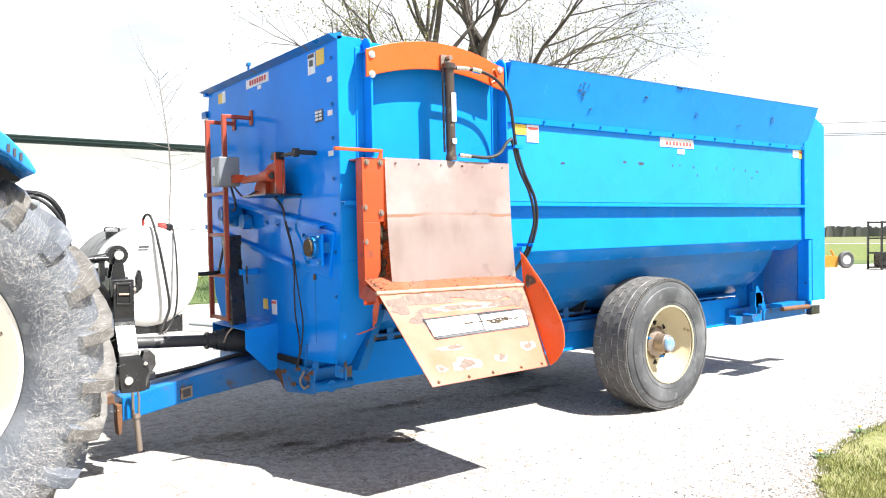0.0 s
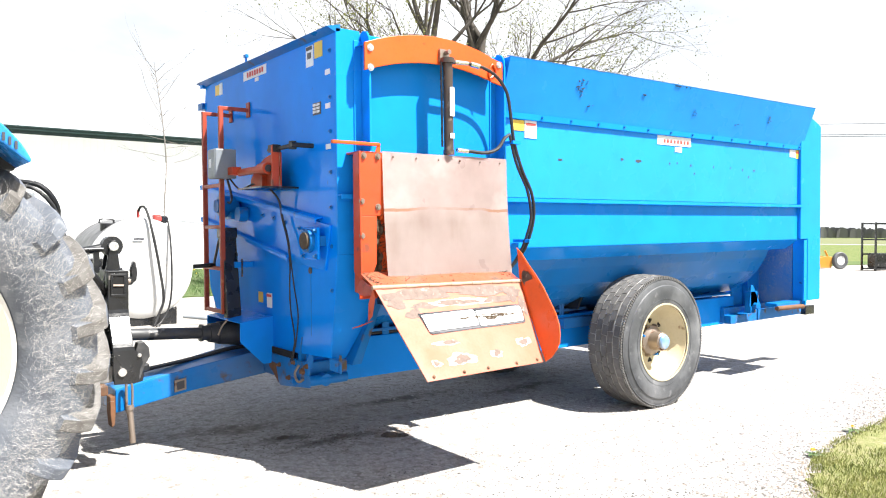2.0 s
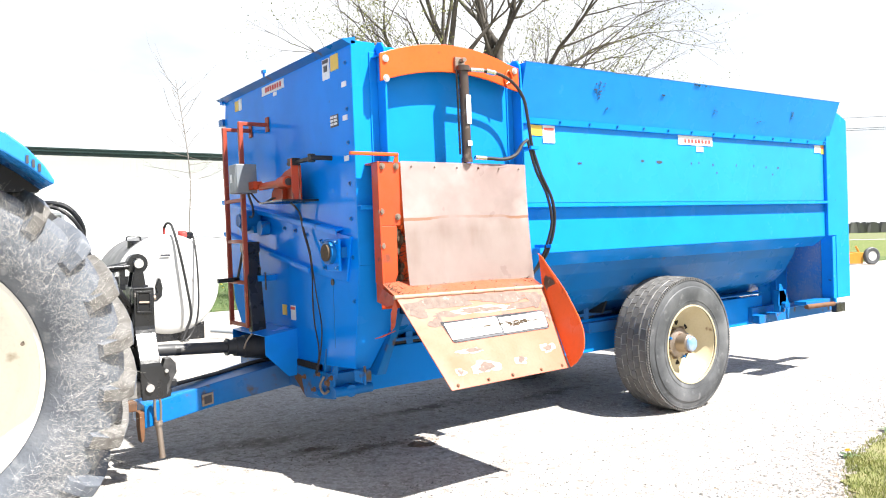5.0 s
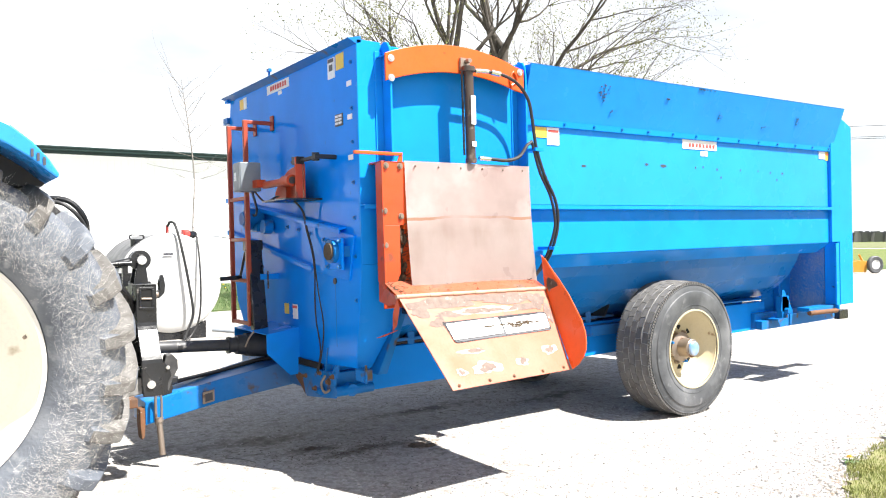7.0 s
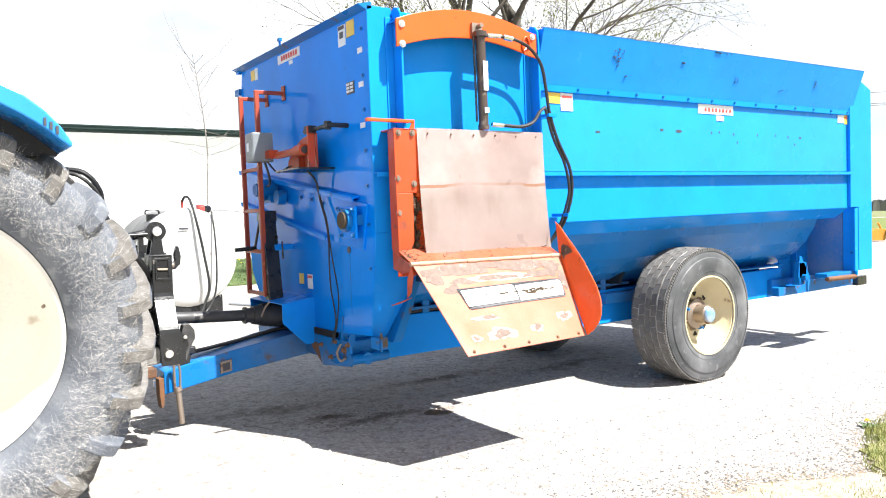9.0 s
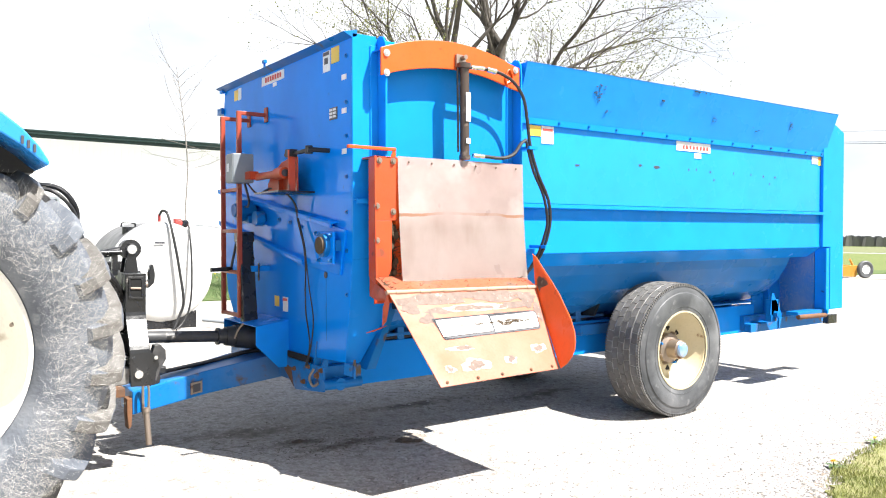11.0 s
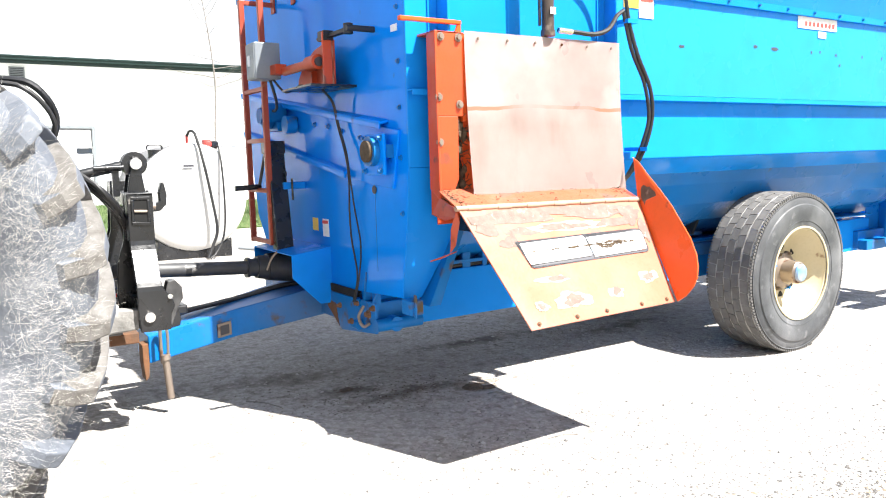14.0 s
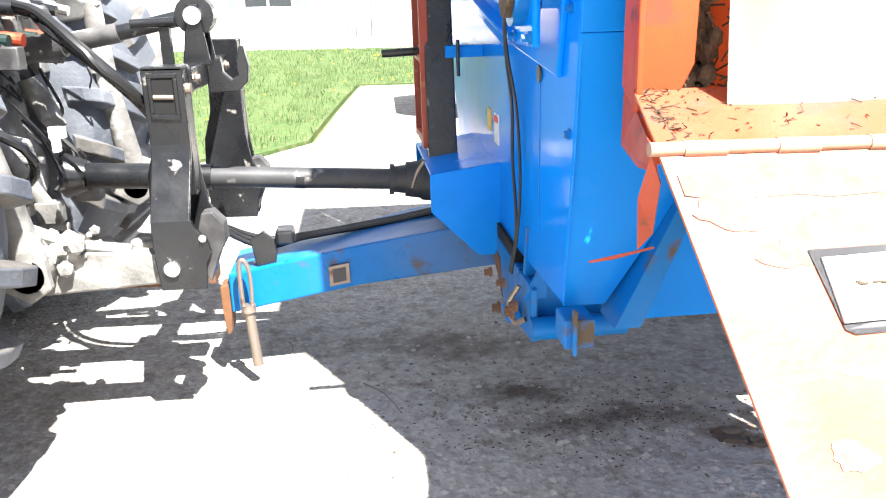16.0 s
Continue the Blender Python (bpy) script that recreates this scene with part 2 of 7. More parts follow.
CREAM = mat("cream_rim_paint", (0.52, 0.45, 0.30), 0.5, second=(0.42, 0.34, 0.20), scale=4, worn=(0.25, 0.17, 0.1), worn_scale=7, worn_from=0.66, bump=0.001)
WHITE = mat("white_paint", (0.80, 0.80, 0.79), 0.35, second=(0.72, 0.73, 0.74), scale=2)
SIDING = mat("white_steel_siding", (0.80, 0.81, 0.82), 0.45, second=(0.74, 0.75, 0.77), scale=0.7)
# Grey tone carries the shade of the tank's side away from the sun.
TANKSHELL = mat("shaded_tank_paint", (0.12, 0.12, 0.124), 0.45, second=(0.19, 0.19, 0.188), amount=0.8, scale=2, worn=(0.17, 0.15, 0.13), worn_scale=5, worn_from=0.66)
TANKWHITE = mat("dull_white_tank_paint", (0.60, 0.60, 0.585), 0.4, second=(0.50, 0.495, 0.48), amount=0.8, scale=2, worn=(0.36, 0.31, 0.26), worn_scale=5, worn_from=0.68)
DECAL = mat("white_decal", (0.75, 0.76, 0.78), 0.4, second=(0.65, 0.67, 0.7), scale=30)
YELLOW = mat("yellow_decal", (0.75, 0.50, 0.05), 0.4, second=(0.68, 0.45, 0.08), scale=20)
REDINK = mat("red_print", (0.60, 0.06, 0.05), 0.5)
VOID = mat("matt_black", (0.006, 0.006, 0.006), 0.9)
INK = mat("dark_print", (0.05, 0.05, 0.06), 0.5)
GALV = mat("grey_enamel", (0.20, 0.22, 0.235), 0.4, second=(0.16, 0.175, 0.19), scale=8)
ALU = mat("brushed_aluminium", (0.62, 0.63, 0.64), 0.35, 0.6, second=(0.5, 0.5, 0.5), worn=(0.3, 0.2, 0.15), worn_scale=8, worn_from=0.66)
CHROME = mat("bright_pin_steel", (0.75, 0.75, 0.75), 0.25, 0.9)
GREENTRIM = mat("dark_green_trim", (0.006, 0.024, 0.021), 0.4)
TEAL = mat("pale_teal_paint", (0.20, 0.40, 0.42), 0.5)
CONCRETE = mat("pale_concrete", (0.48, 0.47, 0.45), 0.85, second=(0.40, 0.39, 0.37), scale=1.5, bump=0.002, bump_scale=80)
DARKGLASS = mat("dark_window_glass", (0.03, 0.035, 0.04), 0.08, spec=0.7)
TRACTORBLUE = mat("tractor_blue_paint", (0.02, 0.22, 0.62), 0.25, second=(0.02, 0.26, 0.66))
BARK = mat("grey_bark", (0.050, 0.042, 0.036), 0.9, second=(0.10, 0.088, 0.072), amount=1.0, scale=6, worn=(0.15, 0.155, 0.075), worn_scale=2, worn_from=0.58,
           worn_width=0.15, bump=0.01, bump_scale=30)
PALEBARK = mat("pale_young_bark", (0.16, 0.145, 0.13), 0.85, second=(0.24, 0.22, 0.20), amount=1.0, scale=8)
BUD = mat("young_leaf", (0.16, 0.17, 0.035), 0.7, second=(0.11, 0.12, 0.03))
STRAW = mat("forage_residue", (0.055, 0.036, 0.022), 0.9, second=(0.10, 0.07, 0.04), amount=1.0, scale=60, bump=0.004, bump_scale=150)
MACHINE = mat("dealer_orange", (0.48, 0.23, 0.03), 0.45)


def ground_mat(name, a, c, d, stain, stones=True, spots=()):
    """Two-scale soil: broad drift, pebble cells and dark stains."""
    m = bpy.data.materials.new(name)
    m.use_nodes = True
    n, l = m.node_tree.nodes, m.node_tree.links
    b = n["Principled BSDF"]
    b.inputs["Roughness"].default_value, b.inputs["Specular IOR Level"].default_value = 0.95, 0.2
    co = n.new("ShaderNodeTexCoord")

    def tex(kind, s, detail=6.0):
        t = n.new(kind)
        t.inputs["Scale"].default_value = s
        if kind == "ShaderNodeTexNoise":
            t.inputs["Detail"].default_value = detail
        l.new(co.outputs["Object"], t.inputs["Vector"])
        return t

    def rng(sock, lo, hi, top=1.0):
        r = n.new("ShaderNodeMapRange")
        r.inputs["From Min"].default_value, r.inputs["From Max"].default_value, r.inputs["To Max"].default_value = lo, hi, top
        l.new(sock, r.inputs["Value"])
        return r.outputs[0]

    def mix(f, p, q):
        x = n.new("ShaderNodeMixRGB")
        l.new(f, x.inputs[0])
        for i, v in ((1, p), (2, q)):
            if isinstance(v, tuple):
                x.inputs[i].default_value = (*v, 1)
            else:
                l.new(v, x.inputs[i])
        return x.outputs[0]

    col = mix(rng(tex("ShaderNodeTexNoise", 0.6).outputs["Fac"], 0.35, 0.65), a, c)
    col = mix(rng(tex("ShaderNodeTexNoise", 24.0, 8.0).outputs["Fac"], 0.42, 0.68, 0.8), col, d)
    vor = tex("ShaderNodeTexVoronoi", 55.0)
    if stones:
        grey = n.new("ShaderNodeRGBToBW")
        l.new(vor.outputs["Color"], grey.inputs[0])
        col = mix(rng(grey.outputs[0], 0.45, 0.95, 0.7), col, tuple(min(0.75, x * 1.35) for x in a))
    if stain:
        big = tex("ShaderNodeTexNoise", 1.7, 9.0)
        col = mix(rng(big.outputs["Fac"], 0.56, 0.74, 0.55), col, stain)
        fleck = tex("ShaderNodeTexNoise", 11.0, 10.0)
        fleck.inputs["Roughness"].default_value = 0.72
        col = mix(rng(fleck.outputs["Fac"], 0.50, 0.64, 0.9), col, stain)
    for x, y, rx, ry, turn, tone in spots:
        # trodden feed as long dark brown patches, ragged at the rim
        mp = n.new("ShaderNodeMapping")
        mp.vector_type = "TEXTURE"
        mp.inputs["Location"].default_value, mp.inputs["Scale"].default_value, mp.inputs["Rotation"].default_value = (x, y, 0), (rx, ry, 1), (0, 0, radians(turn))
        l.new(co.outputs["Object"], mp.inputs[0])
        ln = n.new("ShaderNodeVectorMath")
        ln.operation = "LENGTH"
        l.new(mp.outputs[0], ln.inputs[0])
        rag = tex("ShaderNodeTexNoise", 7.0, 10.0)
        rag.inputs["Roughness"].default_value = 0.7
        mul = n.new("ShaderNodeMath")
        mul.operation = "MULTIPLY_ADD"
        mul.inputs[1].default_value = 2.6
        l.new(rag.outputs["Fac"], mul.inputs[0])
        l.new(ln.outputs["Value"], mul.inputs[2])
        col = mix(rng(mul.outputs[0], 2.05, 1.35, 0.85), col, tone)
    l.new(col, b.inputs["Base Color"])
    bp = n.new("ShaderNodeBump")
    bp.inputs["Strength"].default_value, bp.inputs["Distance"].default_value = 0.8, 0.012
    fine = tex("ShaderNodeTexNoise", 45.0, 8.0)
    l.new(fine.outputs["Fac"], bp.inputs["Height"])
    bp2 = n.new("ShaderNodeBump")
    bp2.inputs["Strength"].default_value, bp2.inputs["Distance"].default_value = 0.6, 0.008
    l.new(vor.outputs["Distance"], bp2.inputs["Height"])
    l.new(bp.outputs[0], bp2.inputs["Normal"])
    l.new(bp2.outputs[0], b.inputs["Normal"])
    return m


GRAVEL = ground_mat("crushed_limestone", (0.37, 0.352, 0.33), (0.32, 0.298, 0.275), (0.26, 0.242, 0.222), (0.19, 0.170, 0.150), True,
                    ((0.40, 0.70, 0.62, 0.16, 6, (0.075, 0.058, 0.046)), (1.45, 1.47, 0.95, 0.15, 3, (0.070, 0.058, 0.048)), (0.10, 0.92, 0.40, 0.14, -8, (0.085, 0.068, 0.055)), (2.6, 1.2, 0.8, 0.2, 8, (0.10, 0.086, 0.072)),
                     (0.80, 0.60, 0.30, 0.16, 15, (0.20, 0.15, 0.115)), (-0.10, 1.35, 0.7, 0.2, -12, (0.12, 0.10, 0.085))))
VERGE = ground_mat("verge_soil", (0.34, 0.29, 0.235), (0.29, 0.25, 0.20), (0.22, 0.19, 0.15), (0.17, 0.15, 0.10))
TURF = ground_mat("verge_turf", (0.17, 0.18, 0.065), (0.20, 0.195, 0.085), (0.125, 0.14, 0.045), (0.25, 0.21, 0.13), False)
FIELD = ground_mat("field_grass", (0.09, 0.13, 0.035), (0.13, 0.16, 0.05), (0.06, 0.09, 0.025), (0.20, 0.19, 0.09), False)
LAWN = ground_mat("lawn_turf", (0.066, 0.115, 0.036), (0.085, 0.13, 0.045), (0.05, 0.085, 0.026), (0.15, 0.14, 0.07), False)
BLADE = mat("grass_blade", (0.062, 0.118, 0.034), 0.7, second=(0.10, 0.14, 0.05), amount=1.0, scale=4)
DRYBLADE = mat("dry_grass_blade", (0.27, 0.275, 0.085), 0.8, second=(0.17, 0.205, 0.05), amount=1.0, scale=5)
ROADMAT = ground_mat("far_asphalt", (0.30, 0.30, 0.30), (0.26, 0.26, 0.26), (0.22, 0.22, 0.22), None, False)
STONE = mat("limestone_chip", (0.45, 0.43, 0.40), 0.9, second=(0.30, 0.28, 0.26), amount=1.0, scale=15)


# ---- mesh helpers ----
def obj(name, bm, m, parent=None, label="", smooth=False, bevel=0.0, mats=()):
    me = bpy.data.meshes.new(name)
    bmesh.ops.recalc_face_normals(bm, faces=bm.faces)
    bm.to_mesh(me)
    bm.free()
    for x in (m, *mats):
        me.materials.append(x)
    if smooth:
        me.shade_smooth()
        me.set_sharp_from_angle(angle=radians(35))
    ob = new(name, me)
    if parent:
        ob.parent = parent
    if label:
        tagged(ob, label)
    if bevel:
        bv = ob.modifiers.new("edge", "BEVEL")
        bv.width, bv.segments, bv.limit_method, bv.angle_limit = bevel, 2, "ANGLE", radians(40)
    return ob


def root(name, label, category, m=None, group="", kind=""):
    ob = new(name)
    if m is not None:
        ob.matrix_basis = m
    return tagged(ob, label, category, group, kind)


def bx(bm, x0, x1, y0, y1, z0, z1, m=None):
    v = [bm.verts.new((x, y, z)) for x in (x0, x1) for y in (y0, y1) for z in (z0, z1)]
    if m is not None:
        for q in v:
            q.co = m @ q.co
    for f in ((0, 1, 3, 2), (4, 6, 7, 5), (0, 4, 5, 1), (2, 3, 7, 6), (0, 2, 6, 4), (1, 5, 7, 3)):
        bm.faces.new([v[i] for i in f])
    return bm


def prism(bm, pts, axis, a, b):
    """A flat outline pushed along an axis from a to b."""
    def at(p, h):
        return {"x": (h, p[0], p[1]), "y": (p[0], h, p[1]), "z": (p[0], p[1], h)}[axis]
    lo, hi = [bm.verts.new(at(p, a)) for p in pts], [bm.verts.new(at(p, b)) for p in pts]
    bm.faces.new(lo)
    bm.faces.new(hi[::-1])
    for i in range(len(pts)):
        j = (i + 1) % len(pts)
        bm.faces.new((lo[i], hi[i], hi[j], lo[j]))
    return bm


def slab(bm, corners, thick):
    """A plate through four or more corners in space, with a thickness."""
    c = [Vector(p) for p in corners]
    nrm = (c[1] - c[0]).cross(c[-1] - c[0]).normalized() * thick
    lo, hi = [bm.verts.new(p) for p in c], [bm.verts.new(p + nrm) for p in c]
    bm.faces.new(lo)
    bm.faces.new(hi[::-1])
    for i in range(len(c)):
        j = (i + 1) % len(c)
        bm.faces.new((lo[i], hi[i], hi[j], lo[j]))
    return bm


def frame_of(d):
    d = d.normalized()
    s = Vector((0, 0, 1)) if abs(d.z) < 0.9 else Vector((1, 0, 0))
    u = d.cross(s).normalized()
    return u, d.cross(u)


def cyl(bm, p, q, r, n=16, r2=None, caps=True):
    p, q = Vector(p), Vector(q)
    u, w = frame_of(q - p)
    r2 = r if r2 is None else r2
    rings = []
    for c, rr in ((p, r), (q, r2)):
        rings.append([bm.verts.new(c + (u * math.cos(2 * math.pi * i / n) + w * math.sin(2 * math.pi * i / n)) * rr) for i in range(n)])
    for i in range(n):
        j = (i + 1) % n
        bm.faces.new((rings[0][i], rings[0][j], rings[1][j], rings[1][i]))
    if caps:
        bm.faces.new(rings[0][::-1])
        bm.faces.new(rings[1])
    return bm


def curve_points(pts, steps=6):
    p = [Vector(x) for x in pts]
    p = [p[0] * 2 - p[1], *p, p[-1] * 2 - p[-2]]
    out = []
    for i in range(1, len(p) - 2):
        for k in range(steps):
            t = k / steps
            out.append(0.5 * (2 * p[i] + (p[i + 1] - p[i - 1]) * t + (2 * p[i - 1] - 5 * p[i] + 4 * p[i + 1] - p[i + 2]) * t * t
                              + (3 * p[i] - p[i - 1] - 3 * p[i + 1] + p[i + 2]) * t ** 3))
    out.append(p[-2])
    return out


def tube(bm, pts, r, n=8, steps=6, smooth=True):
    c = curve_points(pts, steps) if smooth else [Vector(x) for x in pts]
    rings = []
    for i, q in enumerate(c):
        d = (c[min(i + 1, len(c) - 1)] - c[max(i - 1, 0)])
        u, w = frame_of(d)
        rings.append([bm.verts.new(q + (u * math.cos(2 * math.pi * k / n) + w * math.sin(2 * math.pi * k / n)) * r) for k in range(n)])
    for a, b in zip(rings, rings[1:]):
        off = min(range(n), key=lambda o: (a[0].co - b[o].co).length)
        for k in range(n):
            j = (k + 1) % n
            bm.faces.new((a[k], a[j], b[(j + off) % n], b[(k + off) % n]))
    bm.faces.new(rings[0][::-1])
    bm.faces.new(rings[-1])
    return bm


def lathe(bm, prof, c, n=48, close=True):
    """Turns (radius, offset along y) round the y axis through c."""
    rings = []
    for r, h in prof:
        rings.append([bm.verts.new((c[0] + r * math.cos(2 * math.pi * i / n), c[1] + h, c[2] + r * math.sin(2 * math.pi * i / n))) for i in range(n)])
    pairs = list(zip(rings, rings[1:])) + ([(rings[-1], rings[0])] if close else [])
    for a, b in pairs:
        for i in range(n):
            j = (i + 1) % n
            bm.faces.new((a[i], a[j], b[j], b[i]))
    return bm


def bolt(name, p, d, r, parent, m=CHROME, h=0.012):
    bm = bmesh.new()
    p, d = Vector(p), Vector(d).normalized()
    cyl(bm, p, p + d * h * 0.35, r * 1.5, 12)
    cyl(bm, p, p + d * h, r, 6)
    return obj(name, bm, m, parent)


NB = bmesh.new


# ---- feed mixer wagon ----
WIDE = 2.03
wagon = root("feed_mixer_wagon", "large blue steel feed mixer wagon with lowered orange discharge chute", "feed mixer",
             Matrix.Translation((0.041, 0.074, -0.0275)) @ Matrix.Rotation(-0.0155, 4, "Y") @ Matrix.Scale(1.02, 4))


def wagon_body():
    # trough and side in one section, pushed along the wagon
    near = [(0, 2.50), (0, 1.255), (0.13, 1.165), (0.16, 1.09), (0.24, 0.96), (0.36, 0.84), (0.52, 0.75), (0.72, 0.69), (0.95, 0.675)]
    t = 0.006
    far = [(WIDE - y, z) for y, z in near[::-1]]
    outer = near + far
    inner = [(y + t if y < WIDE / 2 else y - t, z + t) for y, z in outer]
    last = len(outer) - 2
    for name, strips, end, m, lab in (("tub_side", (0, 1), 5.10, BLUE, "blue sheet-steel side of the mixing tub"), ("trough", range(2, last - 1), 4.80, TROUGH, "grimy round blue trough, its underside shade put into the paint"),
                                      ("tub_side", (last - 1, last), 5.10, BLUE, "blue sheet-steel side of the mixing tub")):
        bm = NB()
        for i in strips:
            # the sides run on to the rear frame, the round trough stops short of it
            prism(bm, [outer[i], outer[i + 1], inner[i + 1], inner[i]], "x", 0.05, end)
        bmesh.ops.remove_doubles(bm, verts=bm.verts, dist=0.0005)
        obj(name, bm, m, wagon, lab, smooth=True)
    # front wall with lip
    bm = NB()
    prism(bm, [(0.0, 2.50), (0.0, 1.25), (0.03, 1.0), (0.09, 0.66), (0.60, 0.63), (WIDE - 0.30, 0.63), (WIDE - 0.06, 0.95), (WIDE, 1.25), (WIDE, 2.36), (WIDE - 0.03, 2.50)], "x", 0.0, 0.018)
    obj("front_wall", bm, BLUE_WALL, wagon, "flat blue front wall with reflections", bevel=0.003)
    bm = NB()
    prism(bm, [(-0.055, 2.515), (0.03, 2.535), (0.03, 2.50), (0.0, 2.49)], "y", -0.012, WIDE + 0.03)
    obj("front_lip", bm, BLUE_DIRTY, wagon, "folded front top lip")
    bm = NB()
    for y in (1.18,):
        cyl(bm, (-0.02, y, 2.51), (-0.02, y, 2.57), 0.008, 8)
        bx(bm, -0.03, -0.01, y - 0.02, y + 0.02, 2.56, 2.58)
    obj("lip_hook", bm, BLUE_DIRTY, wagon)
    bm = NB()
    bx(bm, -0.02, 0.03, WIDE, WIDE + 0.09, 2.32, 2.37)
    obj("side_stub", bm, BLUE_DIRTY, wagon)
    # folded corner strip beside the door
    bm = NB()
    prism(bm, [(0.0, 2.515), (0.0, 1.255), (0.02, 1.255), (0.155, 1.255), (0.155, 2.515)], "y", -0.012, 0.004)
    obj("corner_strip", bm, BLUE, wagon, "bright blue corner strip", bevel=0.003)
    # lower corner gusset
    bm = NB()
    slab(bm, [(0.002, 0.001, 1.255), (0.40, 0.002, 1.255), (0.36, 0.028, 1.10), (0.27, 0.050, 0.95), (0.10, 0.092, 0.655), (0.002, 0.092, 0.655), (0.002, 0.032, 1.0)], -0.010)
    obj("corner_gusset", bm, BLUE, wagon, "tapered blue lower corner plate", bevel=0.002)
    bm = NB()
    prism(bm, [(0.40, 1.25), (0.42, 1.25), (0.16, 0.62), (0.10, 0.62)], "y", 0.014, 0.12)
    obj("gusset_flange", bm, BLUE_DIRTY, wagon)
    # guide posts of the door
    for x in (0.188, 1.198):
        bm = NB()
        prism(bm, [(-0.006, 1.26), (-0.006, 2.50), (-0.03, 2.515), (-0.07, 2.505), (-0.095, 2.47), (-0.10, 2.42), (-0.10, 1.26)], "x", x, x + 0.014)
        prism(bm, [(x - 0.05, 1.26), (x - 0.05, 2.46), (x, 2.46), (x, 1.26)], "y", -0.020, -0.0125)
        obj("door_guide", bm, BLUE, wagon, "upright blue door guide channel", bevel=0.004)
    # door opening surround
    bm = NB()
    bx(bm, 0.205, 1.195, -0.012, 0.0, 1.60, 2.47)
    obj("door_surround", bm, BLUE, wagon, "shaded blue sheet behind the lift cylinder", bevel=0.003)
    bm = NB()
    for x0, x1 in ((0.03, 0.165), (1.245, 5.10)):
        prism(bm, [(-0.055, 1.592), (-0.055, 1.566), (-0.047, 1.566), (-0.047, 1.584), (-0.003, 1.584), (-0.003, 1.592)], "x", x0, x1)
    obj("side_rib", bm, BLUE, wagon, "long horizontal blue stiffening rib", bevel=0.002)
    # lower band, a little proud
    bm = NB()
    prism(bm, [(1.245, 1.50), (5.08, 1.50), (5.08, 1.262), (1.245, 1.262)], "y", -0.006, -0.0005)
    obj("lower_band", bm, BLUE, wagon, "lower blue side sheet")
    # side panel upper
    bm = NB()
    prism(bm, [(1.245, 2.15), (5.08, 2.15), (5.08, 1.60), (1.245, 1.60)], "y", -0.005, -0.0005)
    obj("side_sheet", bm, BLUE_SCRATCH, wagon, "sunlit blue side sheet with chipped paint")
    # flared extension
    bm = NB()
    slab(bm, [(1.235, -0.012, 2.135), (5.145, -0.012, 2.135), (5.16, -0.135, 2.512), (1.225, -0.135, 2.495)], -0.006)
    fx = obj("flared_extension", bm, BLUE_SCRATCH, wagon, "flared blue upper side extension with scuffs", bevel=0.002)
    bm = NB()
    slab(bm, [(1.225, -0.135, 2.495), (5.16, -0.135, 2.512), (5.16, -0.105, 2.519), (1.225, -0.105, 2.502)], -0.006)
    obj("top_fold", bm, BLUE_DIRTY, fx)
    bm = NB()
    slab(bm, [(1.235, -0.026, 2.160), (5.145, -0.026, 2.160), (5.145, -0.021, 2.120), (1.235, -0.021, 2.120)], -0.006)
    obj("bottom_lap", bm, BLUE, fx)
    bm = NB()
    prism(bm, [(-0.130, 2.490), (-0.012, 2.135), (0.006, 2.135), (0.006, 2.490)], "x", 1.228, 1.234)
    obj("extension_end", bm, BLUE, wagon)
    bm = NB()
    prism(bm, [(-0.132, 2.507), (-0.012, 2.135), (0.006, 2.135), (0.006, 2.507)], "x", 5.14, 5.146)
    obj("extension_end", bm, BLUE, wagon)
    for i in range(14):
        x = 1.32 + i * 0.287
        bolt("bolt", (x, -0.031, 2.142), (0, -1, -0.1), 0.007, wagon, BLUE_DIRTY)
    # bolts on the front corner
    for z in (2.40, 2.14, 1.95, 1.72, 1.30, 1.52, 1.05):
        bolt("bolt", (0.0, 0.055, z), (-1, 0, 0), 0.008, wagon, BLUE_DIRTY)
    # rear frame
    bm = NB()
    prism(bm, [(5.225, 0.66), (5.225, 1.262), (5.085, 1.262), (5.085, 2.18), (5.16, 2.47), (5.22, 2.47), (5.47, 2.37), (5.47, 0.66)], "y", -0.035, 0.0)
    obj("rear_side_panel", bm, BLUE, wagon, "plain bright blue rear corner panel", bevel=0.004)
    bm = NB()
    bx(bm, 5.455, 5.47, 0.001, WIDE, 0.66, 2.37)
    obj("rear_wall", bm, BLUE, wagon)
    bm = NB()
    bx(bm, 5.195, 5.222, -0.03, 0.10, 0.62, 1.255)
    bx(bm, 5.16, 5.195, -0.032, -0.01, 0.66, 1.25)
    obj("rear_post", bm, BLUE, wagon, "blue rear post", bevel=0.003)
    bm = NB()
    bx(bm, 5.198, 5.21, 0.105, 0.46, 0.60, 1.25)
    obj("rear_bulkhead", bm, SPECKLED, wagon, "dusty blue rear bulkhead plate with clinging feed")
    bm = NB()
    bx(bm, 4.70, 5.197, 0.46, 0.47, 0.55, 1.25)
    bx(bm, 4.90, 4.93, 0.40, 0.459, 0.60, 1.22)
    # Same shade-darkened blue as the trough.
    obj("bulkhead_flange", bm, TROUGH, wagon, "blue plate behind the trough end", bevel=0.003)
    bm = NB()
    bx(bm, 4.72, 5.195, 0.0, 0.118, 0.625, 0.66)
    obj("rear_step", bm, BLUE_DIRTY, wagon, "muddy blue rear ledge", bevel=0.004)
    bm = NB()
    cyl(bm, (4.72, 0.0, 0.615), (5.20, -0.005, 0.605), 0.022, 14)
    obj("ledge_tube", bm, RUSTY, wagon, "tan dusty tube along the ledge", smooth=True)
    bm = NB()
    bx(bm, 4.66, 5.46, 0.15, 0.162, 0.50, 0.60)
